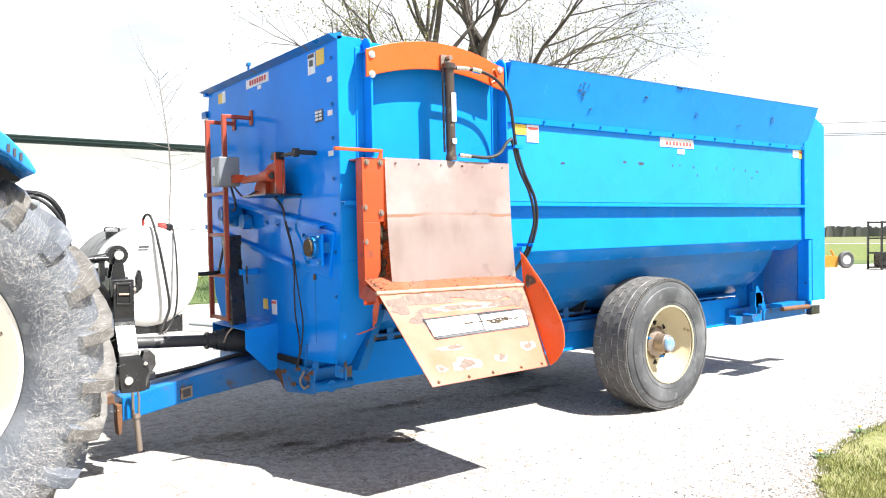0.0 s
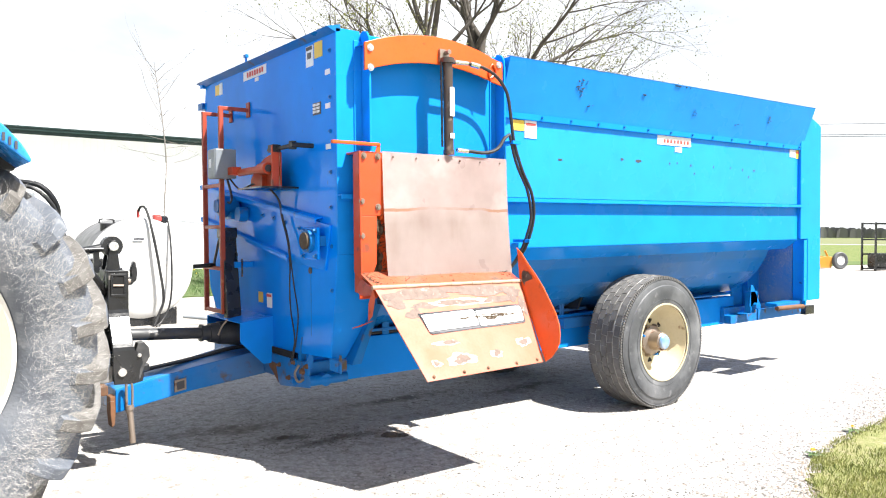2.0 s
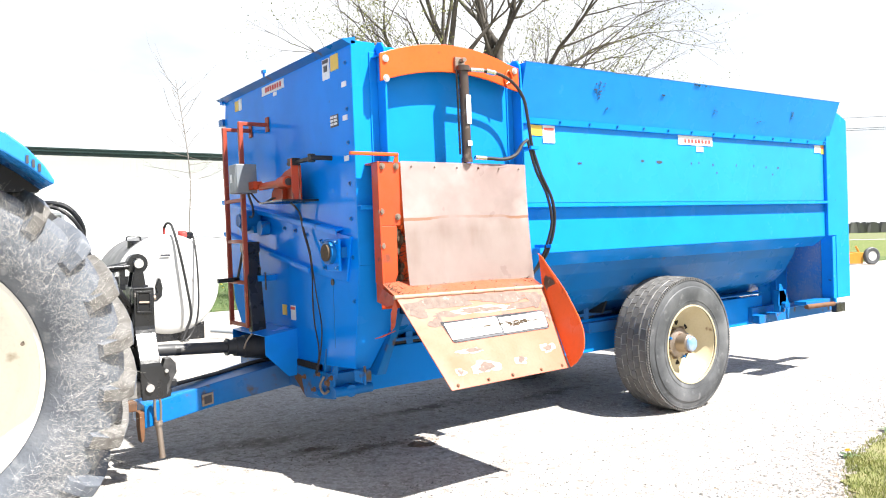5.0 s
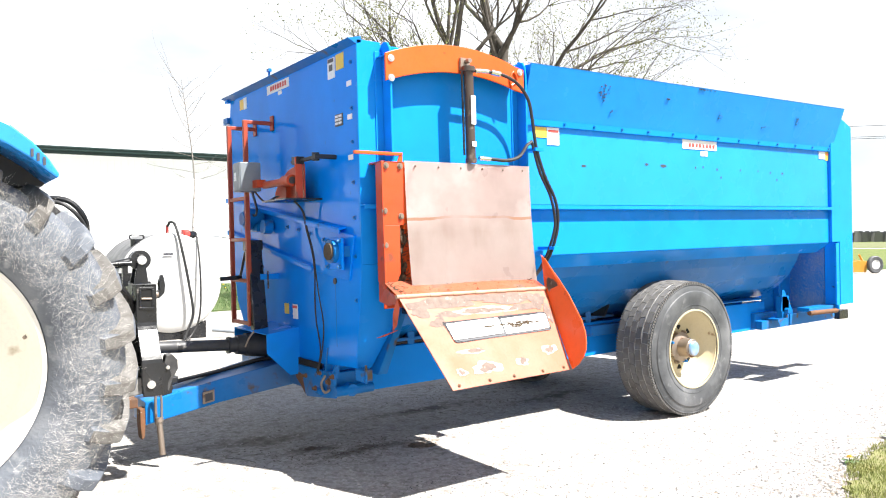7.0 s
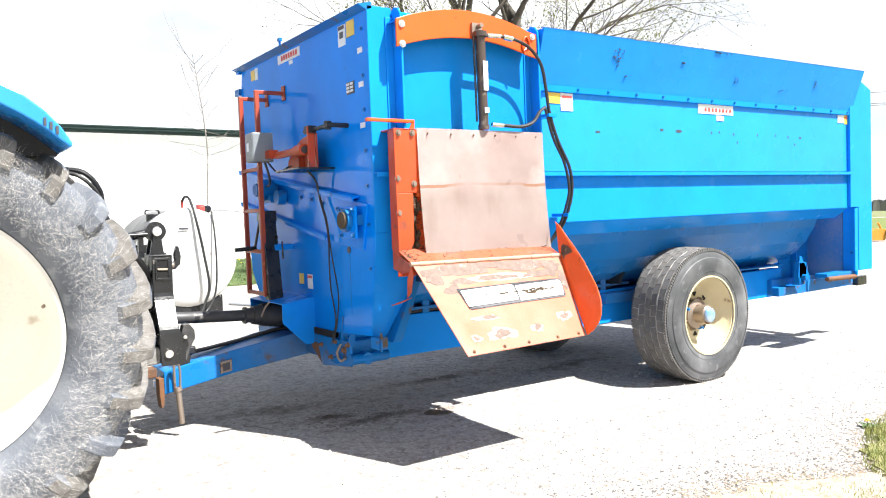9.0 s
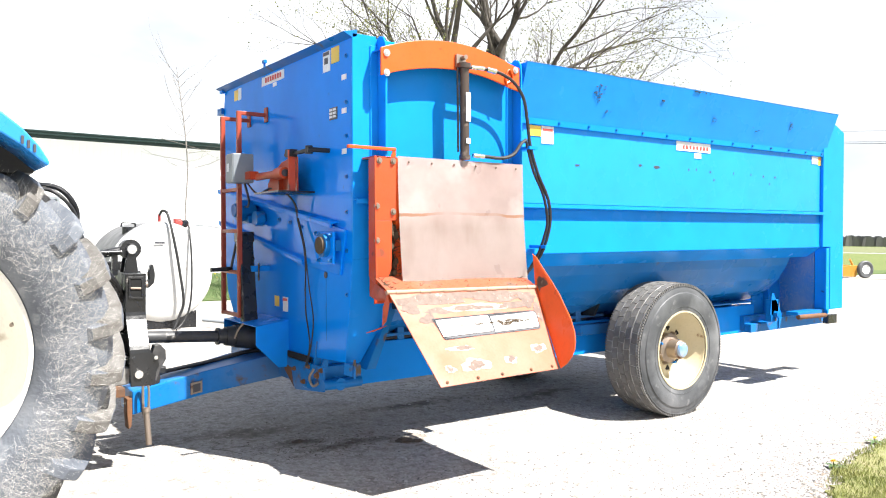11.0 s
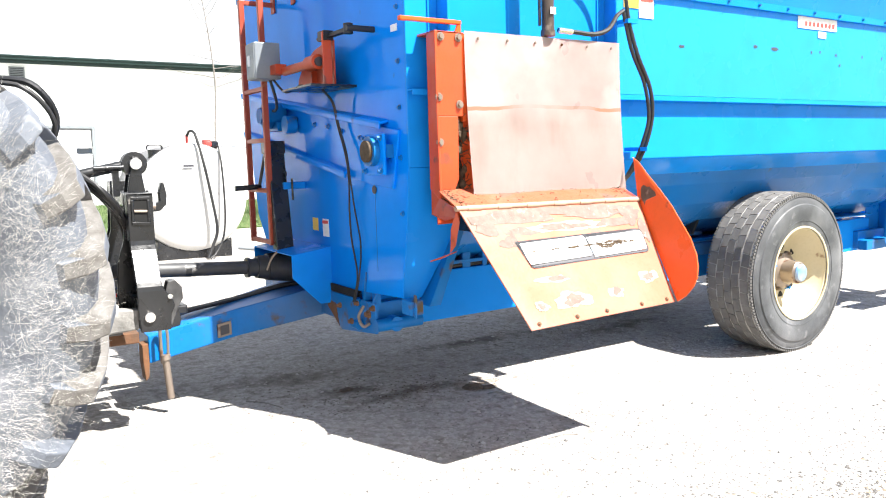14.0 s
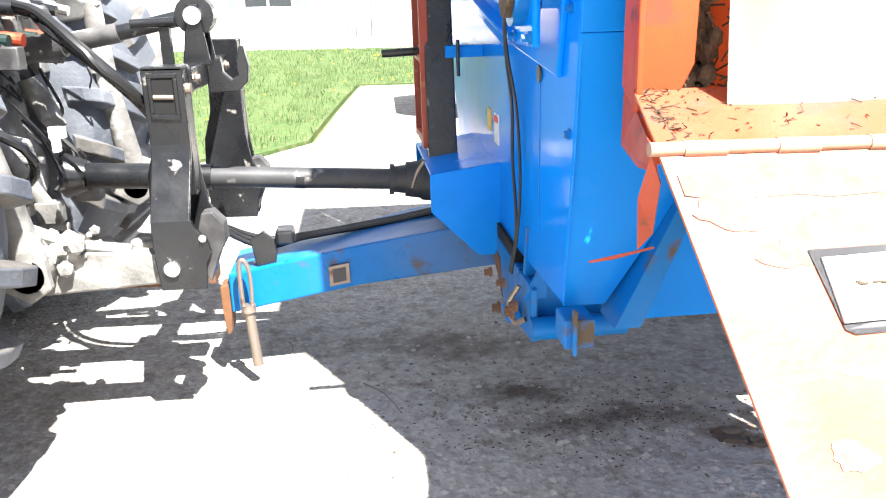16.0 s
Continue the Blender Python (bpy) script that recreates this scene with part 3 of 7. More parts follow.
    obj("ledge_skirt", bm, BLUE_DIRTY, wagon, "blue skirt plate under the ledge")
    # inside floor of the tub is closed by a far top rim
    bm = NB()
    bx(bm, 0.0, 5.4, WIDE - 0.03, WIDE + 0.02, 2.48, 2.52)
    obj("far_rim", bm, BLUE, wagon)


def chip(x0, x1, z0, z1, name, m, y=-0.008):
    bm = NB()
    bx(bm, x0, x1, y - 0.0015, y + 0.001, z0, z1)
    return obj(name, bm, m, wagon)


def wagon_decals():
    d = chip(2.90, 3.34, 2.045, 2.118, "name_plate", DECAL)
    tagged(d, "white name plate with red marks")
    bm = NB()
    for i in range(8):
        x = 2.975 + i * 0.044
        bx(bm, x, x + 0.025, -0.0125, -0.0095, 2.062, 2.088)
    obj("name_mark", bm, REDINK, d)
    chip(3.10, 3.19, 1.995, 2.035, "small_decal", DECAL)
    for x, s in ((1.35, 1), (4.92, -1)):
        y0, w0 = (x, x + 0.11) if s > 0 else (x + 0.11, x)
        a = chip(min(x, x + 0.11), max(x, x + 0.11), 2.045, 2.115, "warning_decal", YELLOW if s > 0 else DECAL)
        tagged(a, "yellow and white warning sticker")
        b = chip(x + 0.115, x + 0.225, 2.0 if s > 0 else 2.035, 2.118, "warning_decal", DECAL if s > 0 else YELLOW)
        bm = NB()
        bx(bm, x + 0.125, x + 0.215, -0.0125, -0.0095, 2.085, 2.10)
        obj("print_bar", bm, REDINK, b)
    # paint chips on the side sheet
    for i, (x, z, w) in enumerate(((2.45, 1.905, 0.05), (2.62, 1.90, 0.09), (3.05, 1.90, 0.025), (3.33, 1.895, 0.03), (3.66, 1.90, 0.02), (3.92, 1.90, 0.015), (4.10, 1.89, 0.03),
                                   (1.78, 1.87, 0.06), (3.38, 1.83, 0.03), (4.2, 1.83, 0.03), (4.28, 1.89, 0.045), (3.15, 1.905, 0.02))):
        bm = NB()
        pts = [(x + w * (0.5 + 0.5 * math.cos(a) * random.uniform(0.6, 1)), z + 0.014 * math.sin(a) * random.uniform(0.5, 1)) for a in [k * 0.785 for k in range(8)]]
        prism(bm, pts, "y", -0.0062, -0.004)
        obj("paint_chip", bm, INK, wagon)
    rs = random.Random(17)
    for x, z, w, h, n in ((1.93, 2.39, 0.10, 0.10, 26), (2.62, 2.40, 0.05, 0.02, 5), (3.02, 2.50, 0.30, 0.018, 16), (3.30, 2.33, 0.06, 0.05, 8), (4.42, 2.36, 0.05, 0.05, 10), (2.05, 2.27, 0.20, 0.02, 4), (3.9, 2.28, 0.5, 0.02, 6)):
        bm = NB()
        for k in range(n):
            cx, cz, s = x + rs.gauss(0, w / 4), min(2.49, z - 0.01 + rs.gauss(0, h / 3)), rs.uniform(0.0015, 0.006)
            yy = -0.0205 - 0.123 * (cz - 2.135) / 0.377
            bx(bm, cx - s * rs.uniform(0.3, 1.4), cx + s, yy - 0.0008, yy + 0.006, cz - s * rs.uniform(0.4, 0.8), cz + s * 0.5)
        tagged(obj("scuff_mark", bm, INK, wagon, "black scuffs through the blue paint"), kind="stuff")
    # stickers on the front wall
    def fr(y0, y1, z0, z1, name, m, lab=""):
        bm = NB()
        bx(bm, -0.003, 0.001, y0, y1, z0, z1)
        return obj(name, bm, m, wagon, lab)
    p = fr(0.90, 1.27, 2.415, 2.475, "front_name_plate", DECAL, "white name plate with red marks")
    bm = NB()
    for i in range(7):
        bx(bm, -0.007, -0.004, 0.94 + i * 0.04, 0.962 + i * 0.04, 2.43, 2.462)
    obj("name_mark", bm, REDINK, p)
    fr(1.02, 1.08, 2.385, 2.41, "small_decal", DECAL)
    fr(0.25, 0.34, 2.35, 2.47, "warning_decal", DECAL, "white warning sticker")
    bm = NB()
    bx(bm, -0.007, -0.004, 0.26, 0.33, 2.445, 2.465)
    bx(bm, -0.007, -0.004, 0.275, 0.315, 2.395, 2.43)
    obj("print_bar", bm, INK, wagon)
    fr(0.14, 0.235, 2.385, 2.475, "warning_decal", YELLOW, "yellow warning sticker")
    fr(1.66, 1.72, 2.385, 2.47, "warning_decal", DECAL)
    fr(1.725, 1.80, 2.39, 2.465, "warning_decal", YELLOW)
    q = fr(0.165, 0.26, 2.06, 2.13, "instruction_plate", INK, "small dark instruction plate")
    bm = NB()
    for z in (2.07, 2.09, 2.11):
        for y in (0.175, 0.22):
            bx(bm, -0.007, -0.004, y, y + 0.035, z, z + 0.013)
    obj("print_bar", bm, DECAL, q)
    for z in (2.27, 2.08, 1.85):
        fr(0.055, 0.11, z, z + 0.03, "tag_decal", DECAL)
    fr(0.86, 0.935, 0.885, 0.98, "warning_decal", DECAL, "white and red warning sticker")
    bm = NB()
    bx(bm, -0.007, -0.004, 0.865, 0.93, 0.955, 0.972)
    obj("print_bar", bm, REDINK, wagon)
    fr(1.00, 1.07, 0.91, 0.98, "warning_decal", YELLOW, "yellow warning sticker")


def front_fittings():
    # raised gear cover between two sloping flanges
    bm = NB()
    prism(bm, [(2.0, 1.72), (0.55, 1.50), (0.05, 1.42), (0.12, 1.16), (0.55, 1.20), (2.0, 1.46)], "x", -0.013, 0.001)
    obj("gear_cover", bm, BLUE_WALL, wagon, "sloping blue gear cover with bolts", bevel=0.004)
    bm = NB()
    for y0, z0, y1, z1, dep in ((2.04, 1.735, 0.16, 1.46, 0.05), (2.04, 1.49, 0.55, 1.235, 0.045)):
        slab(bm, [(0.0, y0, z0), (-dep, y0, z0 - 0.01), (-dep, y1, z1 - 0.01), (0.0, y1, z1)], 0.012)
        slab(bm, [(-dep, y0, z0 - 0.03), (-dep, y0, z0 + 0.005), (-dep, y1, z1 + 0.005), (-dep, y1, z1 - 0.03)], 0.008)
    obj("cover_flange", bm, BLUE_WALL, wagon, "sloping folded flange", bevel=0.002)
    for y, z in ((0.42, 1.40), (0.62, 1.44), (0.78, 1.47), (0.95, 1.49), (0.3, 1.38), (1.2, 1.53)):
        bolt("bolt", (-0.013, y, z), (-1, 0, 0), 0.009, wagon, BLUE_DIRTY, 0.016)
    # flange bearing
    bm = NB()
    prism(bm, [(0.17, 1.22), (0.36, 1.22), (0.36, 1.41), (0.17, 1.41)], "x", -0.030, -0.012)
    b = obj("flange_bearing", bm, BLUE_WALL, wagon, "blue square flange bearing with brown shaft end", bevel=0.008)
    bm = NB()
    cyl(bm, (-0.028, 0.265, 1.33), (-0.06, 0.265, 1.33), 0.068, 24)
    obj("bearing_ring", bm, BLUE_DIRTY, b, smooth=True)
    bm = NB()
    cyl(bm, (-0.03, 0.265, 1.33), (-0.075, 0.265, 1.33), 0.050, 20)
    obj("shaft_end", bm, STRAW, b, smooth=True)
    for y, z in ((0.19, 1.24), (0.34, 1.24), (0.34, 1.39), (0.19, 1.39)):
        bolt("bolt", (-0.030, y, z), (-1, 0, 0), 0.009, b, BLUE_DIRTY, 0.02)
    bm = NB()
    bx(bm, -0.05, -0.012, 0.10, 0.112, 1.30, 1.36)
    obj("bearing_bracket", bm, BLUE_DIRTY, wagon)
    bm = NB()
    cyl(bm, (-0.002, 0.315, 1.152), (-0.006, 0.315, 1.152), 0.02, 16)
    obj("inspection_hole", bm, INK, wagon, "round dark hole with a rust streak")
    bm = NB()
    bx(bm, -0.0015, 0.0, 0.314, 0.317, 0.76, 1.13)
    obj("rust_streak", bm, BLUE_DIRTY, wagon)
    # second chain case under the control box
    bm = NB()
    cyl(bm, (-0.03, 1.38, 1.56), (-0.14, 1.38, 1.56), 0.075, 20)
    cyl(bm, (-0.14, 1.38, 1.56), (-0.17, 1.38, 1.56), 0.045, 16)
    bx(bm, -0.10, -0.03, 1.28, 1.47, 1.47, 1.52)
    cyl(bm, (-0.03, 1.20, 1.50), (-0.09, 1.20, 1.50), 0.05, 18)
    obj("idler_housing", bm, BLUE_DIRTY, wagon, "dark blue round idler housing", smooth=True)
    # ladder
    lad = new("ladder")
    lad.parent = wagon
    tagged(lad, "narrow red-brown steel access ladder")
    for y in (1.19, 1.50):
        bm = NB()
        bx(bm, -0.215, -0.185, y - 0.014, y + 0.014, 0.83, 2.22)
        bx(bm, -0.214, 0.0, y - 0.013, y + 0.013, 2.195, 2.22)
        bx(bm, -0.012, -0.001, y - 0.025, y + 0.025, 2.16, 2.26)
        obj("rail", bm, RED, lad, bevel=0.003)
    for z in (0.845, 1.135, 1.415, 1.695):
        bm = NB()
        bx(bm, -0.213, -0.187, 1.204, 1.486, z - 0.012, z + 0.012)
        obj("rung", bm, RED, lad, bevel=0.003)
    # grey control box on its bracket
    bm = NB()
    bx(bm, -0.30, -0.16, 1.03, 1.16, 1.73, 1.92)
    c = obj("control_box", bm, GALV, wagon, "grey enamel electrical control box", bevel=0.006)
    bm = NB()
    bx(bm, -0.305, -0.299, 1.035, 1.155, 1.735, 1.915)
    obj("box_lid", bm, GALV, c, bevel=0.003)
    bm = NB()
    bx(bm, -0.308, -0.304, 1.09, 1.125, 1.80, 1.855)
    obj("box_label", bm, DECAL, c)
    # orange gearbox bracket with lever
    bm = NB()
    bx(bm, -0.22, -0.16, 0.95, 1.03, 1.75, 1.80)
    prism(bm, [(0.50, 1.655), (0.50, 1.865), (0.60, 1.865), (0.72, 1.845), (0.86, 1.79), (0.94, 1.72), (0.95, 1.655)], "x", -0.10, -0.09)
    bx(bm, -0.16, -0.115, 0.485, 0.50, 1.655, 1.90)
    bx(bm, -0.13, 0.0, 0.70, 0.71, 1.66, 1.74)
    cyl(bm, (-0.165, 0.97, 1.765), (-0.165, 0.57, 1.765), 0.023, 18)
    cyl(bm, (-0.165, 0.64, 1.765), (-0.165, 0.53, 1.765), 0.036, 18)
    o = obj("shift_bracket", bm, ORANGE_MID, wagon, "orange gear shift bracket", smooth=True, bevel=0.002)
    bm = NB()
    cyl(bm, (-0.165, 0.535, 1.765), (-0.165, 0.52, 1.765), 0.022, 14)
    obj("bracket_hole", bm, INK, o)
    bm = NB()
    bx(bm, -0.24, 0.0, 0.46, 0.82, 1.645, 1.655)
    obj("bracket_base", bm, BLACK, o)
    bm = NB()
    cyl(bm, (-0.12, 0.62, 1.882), (-0.12, 0.28, 1.886), 0.010, 12)
    bx(bm, -0.135, -0.105, 0.30, 0.50, 1.873, 1.883)
    cyl(bm, (-0.14, 0.27, 1.885), (0.0, 0.27, 1.885), 0.014, 12)
    cyl(bm, (-0.12, 0.29, 1.862), (-0.12, 0.29, 1.908), 0.022, 12)
    bx(bm, -0.155, -0.105, 0.48, 0.55, 1.86, 1.905)
    obj("shift_lever", bm, HOSE, o, "black shift lever", smooth=True)
    # jack with crank
    jk = new("parking_jack")
    jk.parent = wagon
    tagged(jk, "black folded parking jack with crank handle")
    bm = NB()
    prism(bm, [(1.20, 1.36), (1.27, 1.36), (1.19, 0.80), (1.12, 0.80)], "x", -0.20, -0.10)
    bx(bm, -0.205, -0.095, 1.19, 1.28, 1.34, 1.41)
    obj("jack_tube", bm, BLACK, jk, bevel=0.006)
    bm = NB()
    cyl(bm, (-0.15, 1.23, 1.40), (-0.15, 1.33, 1.40), 0.012, 10)
    cyl(bm, (-0.15, 1.33, 1.41), (-0.20, 1.36, 1.15), 0.009, 10)
    cyl(bm, (-0.19, 1.36, 1.155), (-0.34, 1.36, 1.15), 0.015, 12)
    obj("crank", bm, BLACK, jk, smooth=True)
    bm = NB()
    bx(bm, -0.13, 0.0, 1.15, 1.20, 1.14, 1.18)
    obj("jack_socket", bm, BLUE, jk, bevel=0.004)
    bm = NB()
    tube(bm, [(-0.12, 1.15, 1.20), (-0.11, 1.17, 1.24), (-0.14, 1.24, 1.27)], 0.004, 6)
    cyl(bm, (-0.09, 1.13, 1.20), (-0.09, 1.13, 1.08), 0.006, 8)
    obj("jack_pin", bm, BLACK, jk)
    # driveline guard
    bm = NB()
    prism(bm, [(0.0, 0.855), (-0.27, 0.82), (-0.27, 0.70), (-0.12, 0.55), (0.0, 0.55)], "y", 0.735, 0.745)
    slab(bm, [(0.0, 0.735, 0.855), (-0.27, 0.735, 0.82), (-0.27, 1.30, 0.82), (0.0, 1.30, 0.855)], 0.006)
    prism(bm, [(0.0, 0.855), (-0.27, 0.82), (-0.27, 0.72), (0.0, 0.60)], "y", 1.30, 1.31)
    obj("driveline_guard", bm, BLUE, wagon, "folded blue driveline guard", bevel=0.004)
    bm = NB()
    tube(bm, [(-0.268, 0.95, 0.82), (-0.29, 0.98, 0.78), (-0.31, 1.0, 0.72)], 0.006, 6)
    obj("guard_chain", bm, STEEL, wagon)
    # cables down the front
    bm = NB()
    tube(bm, [(-0.10, 0.66, 1.65), (-0.06, 0.62, 1.58), (-0.045, 0.60, 1.46), (-0.05, 0.52, 1.33), (-0.05, 0.49, 1.20), (-0.02, 0.56, 1.05), (-0.02, 0.55, 0.90), (-0.02, 0.50, 0.72), (-0.03, 0.54, 0.58)], 0.0048, 7)
    tube(bm, [(-0.10, 0.65, 1.65), (-0.06, 0.61, 1.58), (-0.045, 0.585, 1.46), (-0.05, 0.505, 1.33), (-0.05, 0.475, 1.20), (-0.02, 0.50, 1.05), (-0.02, 0.45, 0.88), (-0.02, 0.48, 0.72), (-0.03, 0.52, 0.58)], 0.0042, 7)
    obj("front_cable", bm, HOSE, wagon, "pair of thin black cables", smooth=True)
    bm = NB()
    tube(bm, [(-0.2, 1.09, 1.73), (-0.16, 1.12, 1.62), (-0.12, 1.25, 1.58), (-0.1, 1.4, 1.6)], 0.008, 7)
    tube(bm, [(-0.2, 1.05, 1.73), (-0.15, 1.0, 1.66), (-0.1, 0.9, 1.69), (-0.09, 0.8, 1.66)], 0.006, 7)
    obj("box_cable", bm, HOSE, wagon, smooth=True)


def running_gear():
    bm = NB()
    for y in (0.455, WIDE - 0.555):
        bm = NB()
        bx(bm, 0.05, 4.74, y, y + 0.10, 0.437, 0.700)
        obj("chassis_beam", bm, BLUE, wagon, "long blue chassis beam with scuffed lower edge", bevel=0.006)
    bm = NB()
    bx(bm, 4.50, 5.55, 0.412, 0.50, 0.46, 0.60)
    bx(bm, 4.60, 5.55, WIDE - 0.36, WIDE - 0.30, 0.53, 0.60)
    bx(bm, 4.50, 5.98, 0.34, 0.41, 0.45, 0.53)
    bx(bm, 5.50, 5.60, 0.30, WIDE - 0.3, 0.50, 0.58)
    obj("rear_frame", bm, BLUE_DIRTY, wagon, "short blue rear frame rails", bevel=0.004)
    bm = NB()
    bx(bm, 5.82, 6.0, 0.28, 0.339, 0.445, 0.54)
    obj("rear_hook", bm, BLACK, wagon, bevel=0.006)
    bm = NB()
    for x in (0.75, 1.55, 2.3):
        bx(bm, x, x + 0.03, 0.455, 0.58, 0.70, 0.80)
    bx(bm, 0.35, 2.6, 0.457, 0.49, 0.725, 0.745)
    obj("tub_mount", bm, BLUE_DIRTY, wagon, bevel=0.003)
    bm = NB()
    cyl(bm, (0.25, 0.52, 0.785), (2.45, 0.52, 0.785), 0.026, 14)
    obj("drive_shaft", bm, RUSTY, wagon, "rusty brown shaft under the tub", smooth=True)
    for x in (0.62, 1.45, 2.28):
        bm = NB()
        cyl(bm, (x, 0.52, 0.785), (x + 0.05, 0.52, 0.785), 0.055, 14)
        bx(bm, x, x + 0.05, 0.46, 0.56, 0.70, 0.78)
        obj("shaft_bearing", bm, BLUE_DIRTY, wagon)
    bm = NB()
    tube(bm, [(0.2, 0.48, 0.712), (0.8, 0.475, 0.715), (1.6, 0.48, 0.712), (2.4, 0.475, 0.72)], 0.012, 8)
    obj("beam_hose", bm, HOSE, wagon, smooth=True)
    bm = NB()
    bx(bm, 2.25, 3.5, 0.38, WIDE - 0.38, 0.60, 0.68)
    bx(bm, 2.80, 2.98, 0.23, WIDE - 0.23, 0.42, 0.56)
    obj("axle", bm, BLUE_DIRTY, wagon, bevel=0.004)
    # Added black arc stands in for the tub's shadow on the tyre tread.
    bm = NB()
    n, r0 = 12, 0.575
    ring = [(2.89 + r0 * math.cos(radians(88 + 66 * i / n)), 0.50 + r0 * math.sin(radians(88 + 66 * i / n))) for i in range(n + 1)]
    prism(bm, ring + [(2.89 + (x - 2.89) * 0.97, 0.50 + (z - 0.50) * 0.97) for x, z in ring[::-1]], "y", 0.36, 0.60)
    obj("mudguard", bm, HOSE, wagon, "black arc standing in for the shade on the tread")
    bm = NB()
    bx(bm, 3.05, 4.62, 0.62, 0.63, 0.60, 0.83)
    bx(bm, 3.30, 4.62, 0.36, 0.63, 0.735, 0.745)
    obj("inner_shelf", bm, BLUE_DIRTY, wagon, "dusty blue plate between beam and tub")
    bm = NB()
    bx(bm, 4.68, 4.80, 0.24, 0.30, 0.55, 0.76)
    cyl(bm, (4.74, 0.20, 0.62), (4.74, 0.32, 0.62), 0.03, 12)
    prism(bm, [(4.66, 0.62), (4.86, 0.58), (4.86, 0.62), (4.72, 0.82), (4.69, 0.82)], "y", 0.24, 0.25)
    obj("rear_bracket", bm, BLUE_DIRTY, wagon, bevel=0.003)
    # front cross frame and drawbar
    bm = NB()
    bx(bm, -0.03, 0.16, 0.27, WIDE - 0.27, 0.47, 0.615)
    obj("front_crossmember", bm, BLUE_DIRTY, wagon, "mud-stained blue front cross frame", bevel=0.006)
    bm = NB()
    prism(bm, [(0.22, 0.62), (0.22, 0.475), (0.60, 0.43), (0.70, 0.50), (0.76, 0.53), (0.76, 0.615)], "x", -0.045, -0.03)
    prism(bm, [(0.335, 0.615), (0.355, 0.615), (0.32, 0.76), (0.312, 0.76)], "x", -0.04, 0.0)
    prism(bm, [(-0.06, 0.585), (0.0, 0.585), (0.0, 0.68), (-0.01, 0.69)], "y", 0.24, 0.255)
    obj("corner_bracket", bm, BLUE_DIRTY, wagon, "rusty blue corner bracket", bevel=0.003)
    bm = NB()
    cyl(bm, (-0.05, 0.215, 0.515), (0.20, 0.215, 0.515), 0.03, 16)
    cyl(bm, (0.055, 0.25, 0.515), (0.055, 0.19, 0.515), 0.036, 16)
    cyl(bm, (-0.07, 0.34, 0.50), (-0.07, 0.40, 0.50), 0.022, 12)
    obj("frame_pin", bm, BLUE_DIRTY, wagon, "round blue frame pin", smooth=True)
    bm = NB()
    bx(bm, 0.10, 0.17, 0.15, 0.235, 0.56, 0.63)
    bx(bm, 0.115, 0.125, 0.13, 0.15, 0.55, 0.66)
    obj("corner_catch", bm, BLUE_DIRTY, wagon, bevel=0.004)
    # Matt black bar added in place of the shadow below the wall.
    bm = NB()
    bx(bm, -0.036, -0.004, 0.46, 0.98, 0.616, 0.655)
    obj("frame_recess", bm, VOID, wagon, "black bar standing in for the shade under the front wall")
    for y, z, r in ((0.235, 0.60, 0.010), (0.285, 0.565, 0.014), (0.40, 0.60, 0.009), (0.47, 0.50, 0.011), (0.60, 0.56, 0.010)):
        bolt("bolt", (-0.046, y, z), (-1, 0, 0), r, wagon, RUSTY, 0.022)
    bm = NB()
    tube(bm, [(-0.06, 0.31, 0.60), (-0.085, 0.315, 0.55), (-0.075, 0.29, 0.505), (-0.05, 0.27, 0.52)], 0.008, 7)
    obj("bent_clip", bm, STEEL, wagon, "bent rusty steel clip", smooth=True)
    bm = NB()
    prism(bm, [(0.62, 0.445), (0.70, 0.50), (0.755, 0.53), (0.755, 0.57), (0.66, 0.56)], "x", -0.0475, -0.045)
    obj("rust_patch", bm, RUSTY, wagon, "rusted frame corner")
    # drawbar: tapered from the frame down to the hitch
    bm = NB()
    v = []
    for x, y0, y1, z0, z1 in ((-0.955, 0.82, 1.10, 0.355, 0.49), (-0.52, 0.82, 1.10, 0.425, 0.565), (0.05, 0.75, 1.20, 0.50, 0.66)):
        v.append([bm.verts.new(p) for p in ((x, y0, z0), (x, y1, z0), (x, y1, z1), (x, y0, z1))])
    for a, b in zip(v, v[1:]):
        for i in range(4):
            bm.faces.new((a[i], a[(i + 1) % 4], b[(i + 1) % 4], b[i]))
    bm.faces.new(v[0])
    bm.faces.new(v[-1][::-1])
    dr = obj("drawbar", bm, BLUE_DIRTY, wagon, "blue box-section drawbar with worn paint", bevel=0.006)
    bm = NB()
    prism(bm, [(-0.625, 0.43), (-0.555, 0.44), (-0.555, 0.51), (-0.625, 0.50)], "y", 0.808, 0.825)
    obj("socket_frame", bm, STEEL, dr, bevel=0.002)
    bm = NB()
    prism(bm, [(-0.612, 0.443), (-0.568, 0.45), (-0.568, 0.497), (-0.612, 0.49)], "y", 0.8045, 0.812)
    obj("socket_hole", bm, INK, dr)
    bm = NB()
    prism(bm, [(-0.985, 0.45), (-0.957, 0.455), (-0.957, 0.36), (-0.962, 0.29), (-0.978, 0.275), (-0.985, 0.36)], "y", 0.815, 0.90)
    obj("hitch_clevis", bm, RUSTY, dr, "rusty hitch end plate", bevel=0.003)
    bm = NB()
    tube(bm, [(-0.88, 0.77, 0.53), (-0.893, 0.77, 0.555), (-0.908, 0.77, 0.53), (-0.908, 0.77, 0.38), (-0.90, 0.77, 0.36)], 0.008, 8)
    tube(bm, [(-0.88, 0.77, 0.53), (-0.876, 0.77, 0.48), (-0.88, 0.77, 0.38)], 0.007, 8)
    cyl(bm, (-0.893, 0.77, 0.385), (-0.880, 0.765, 0.185), 0.017, 14)
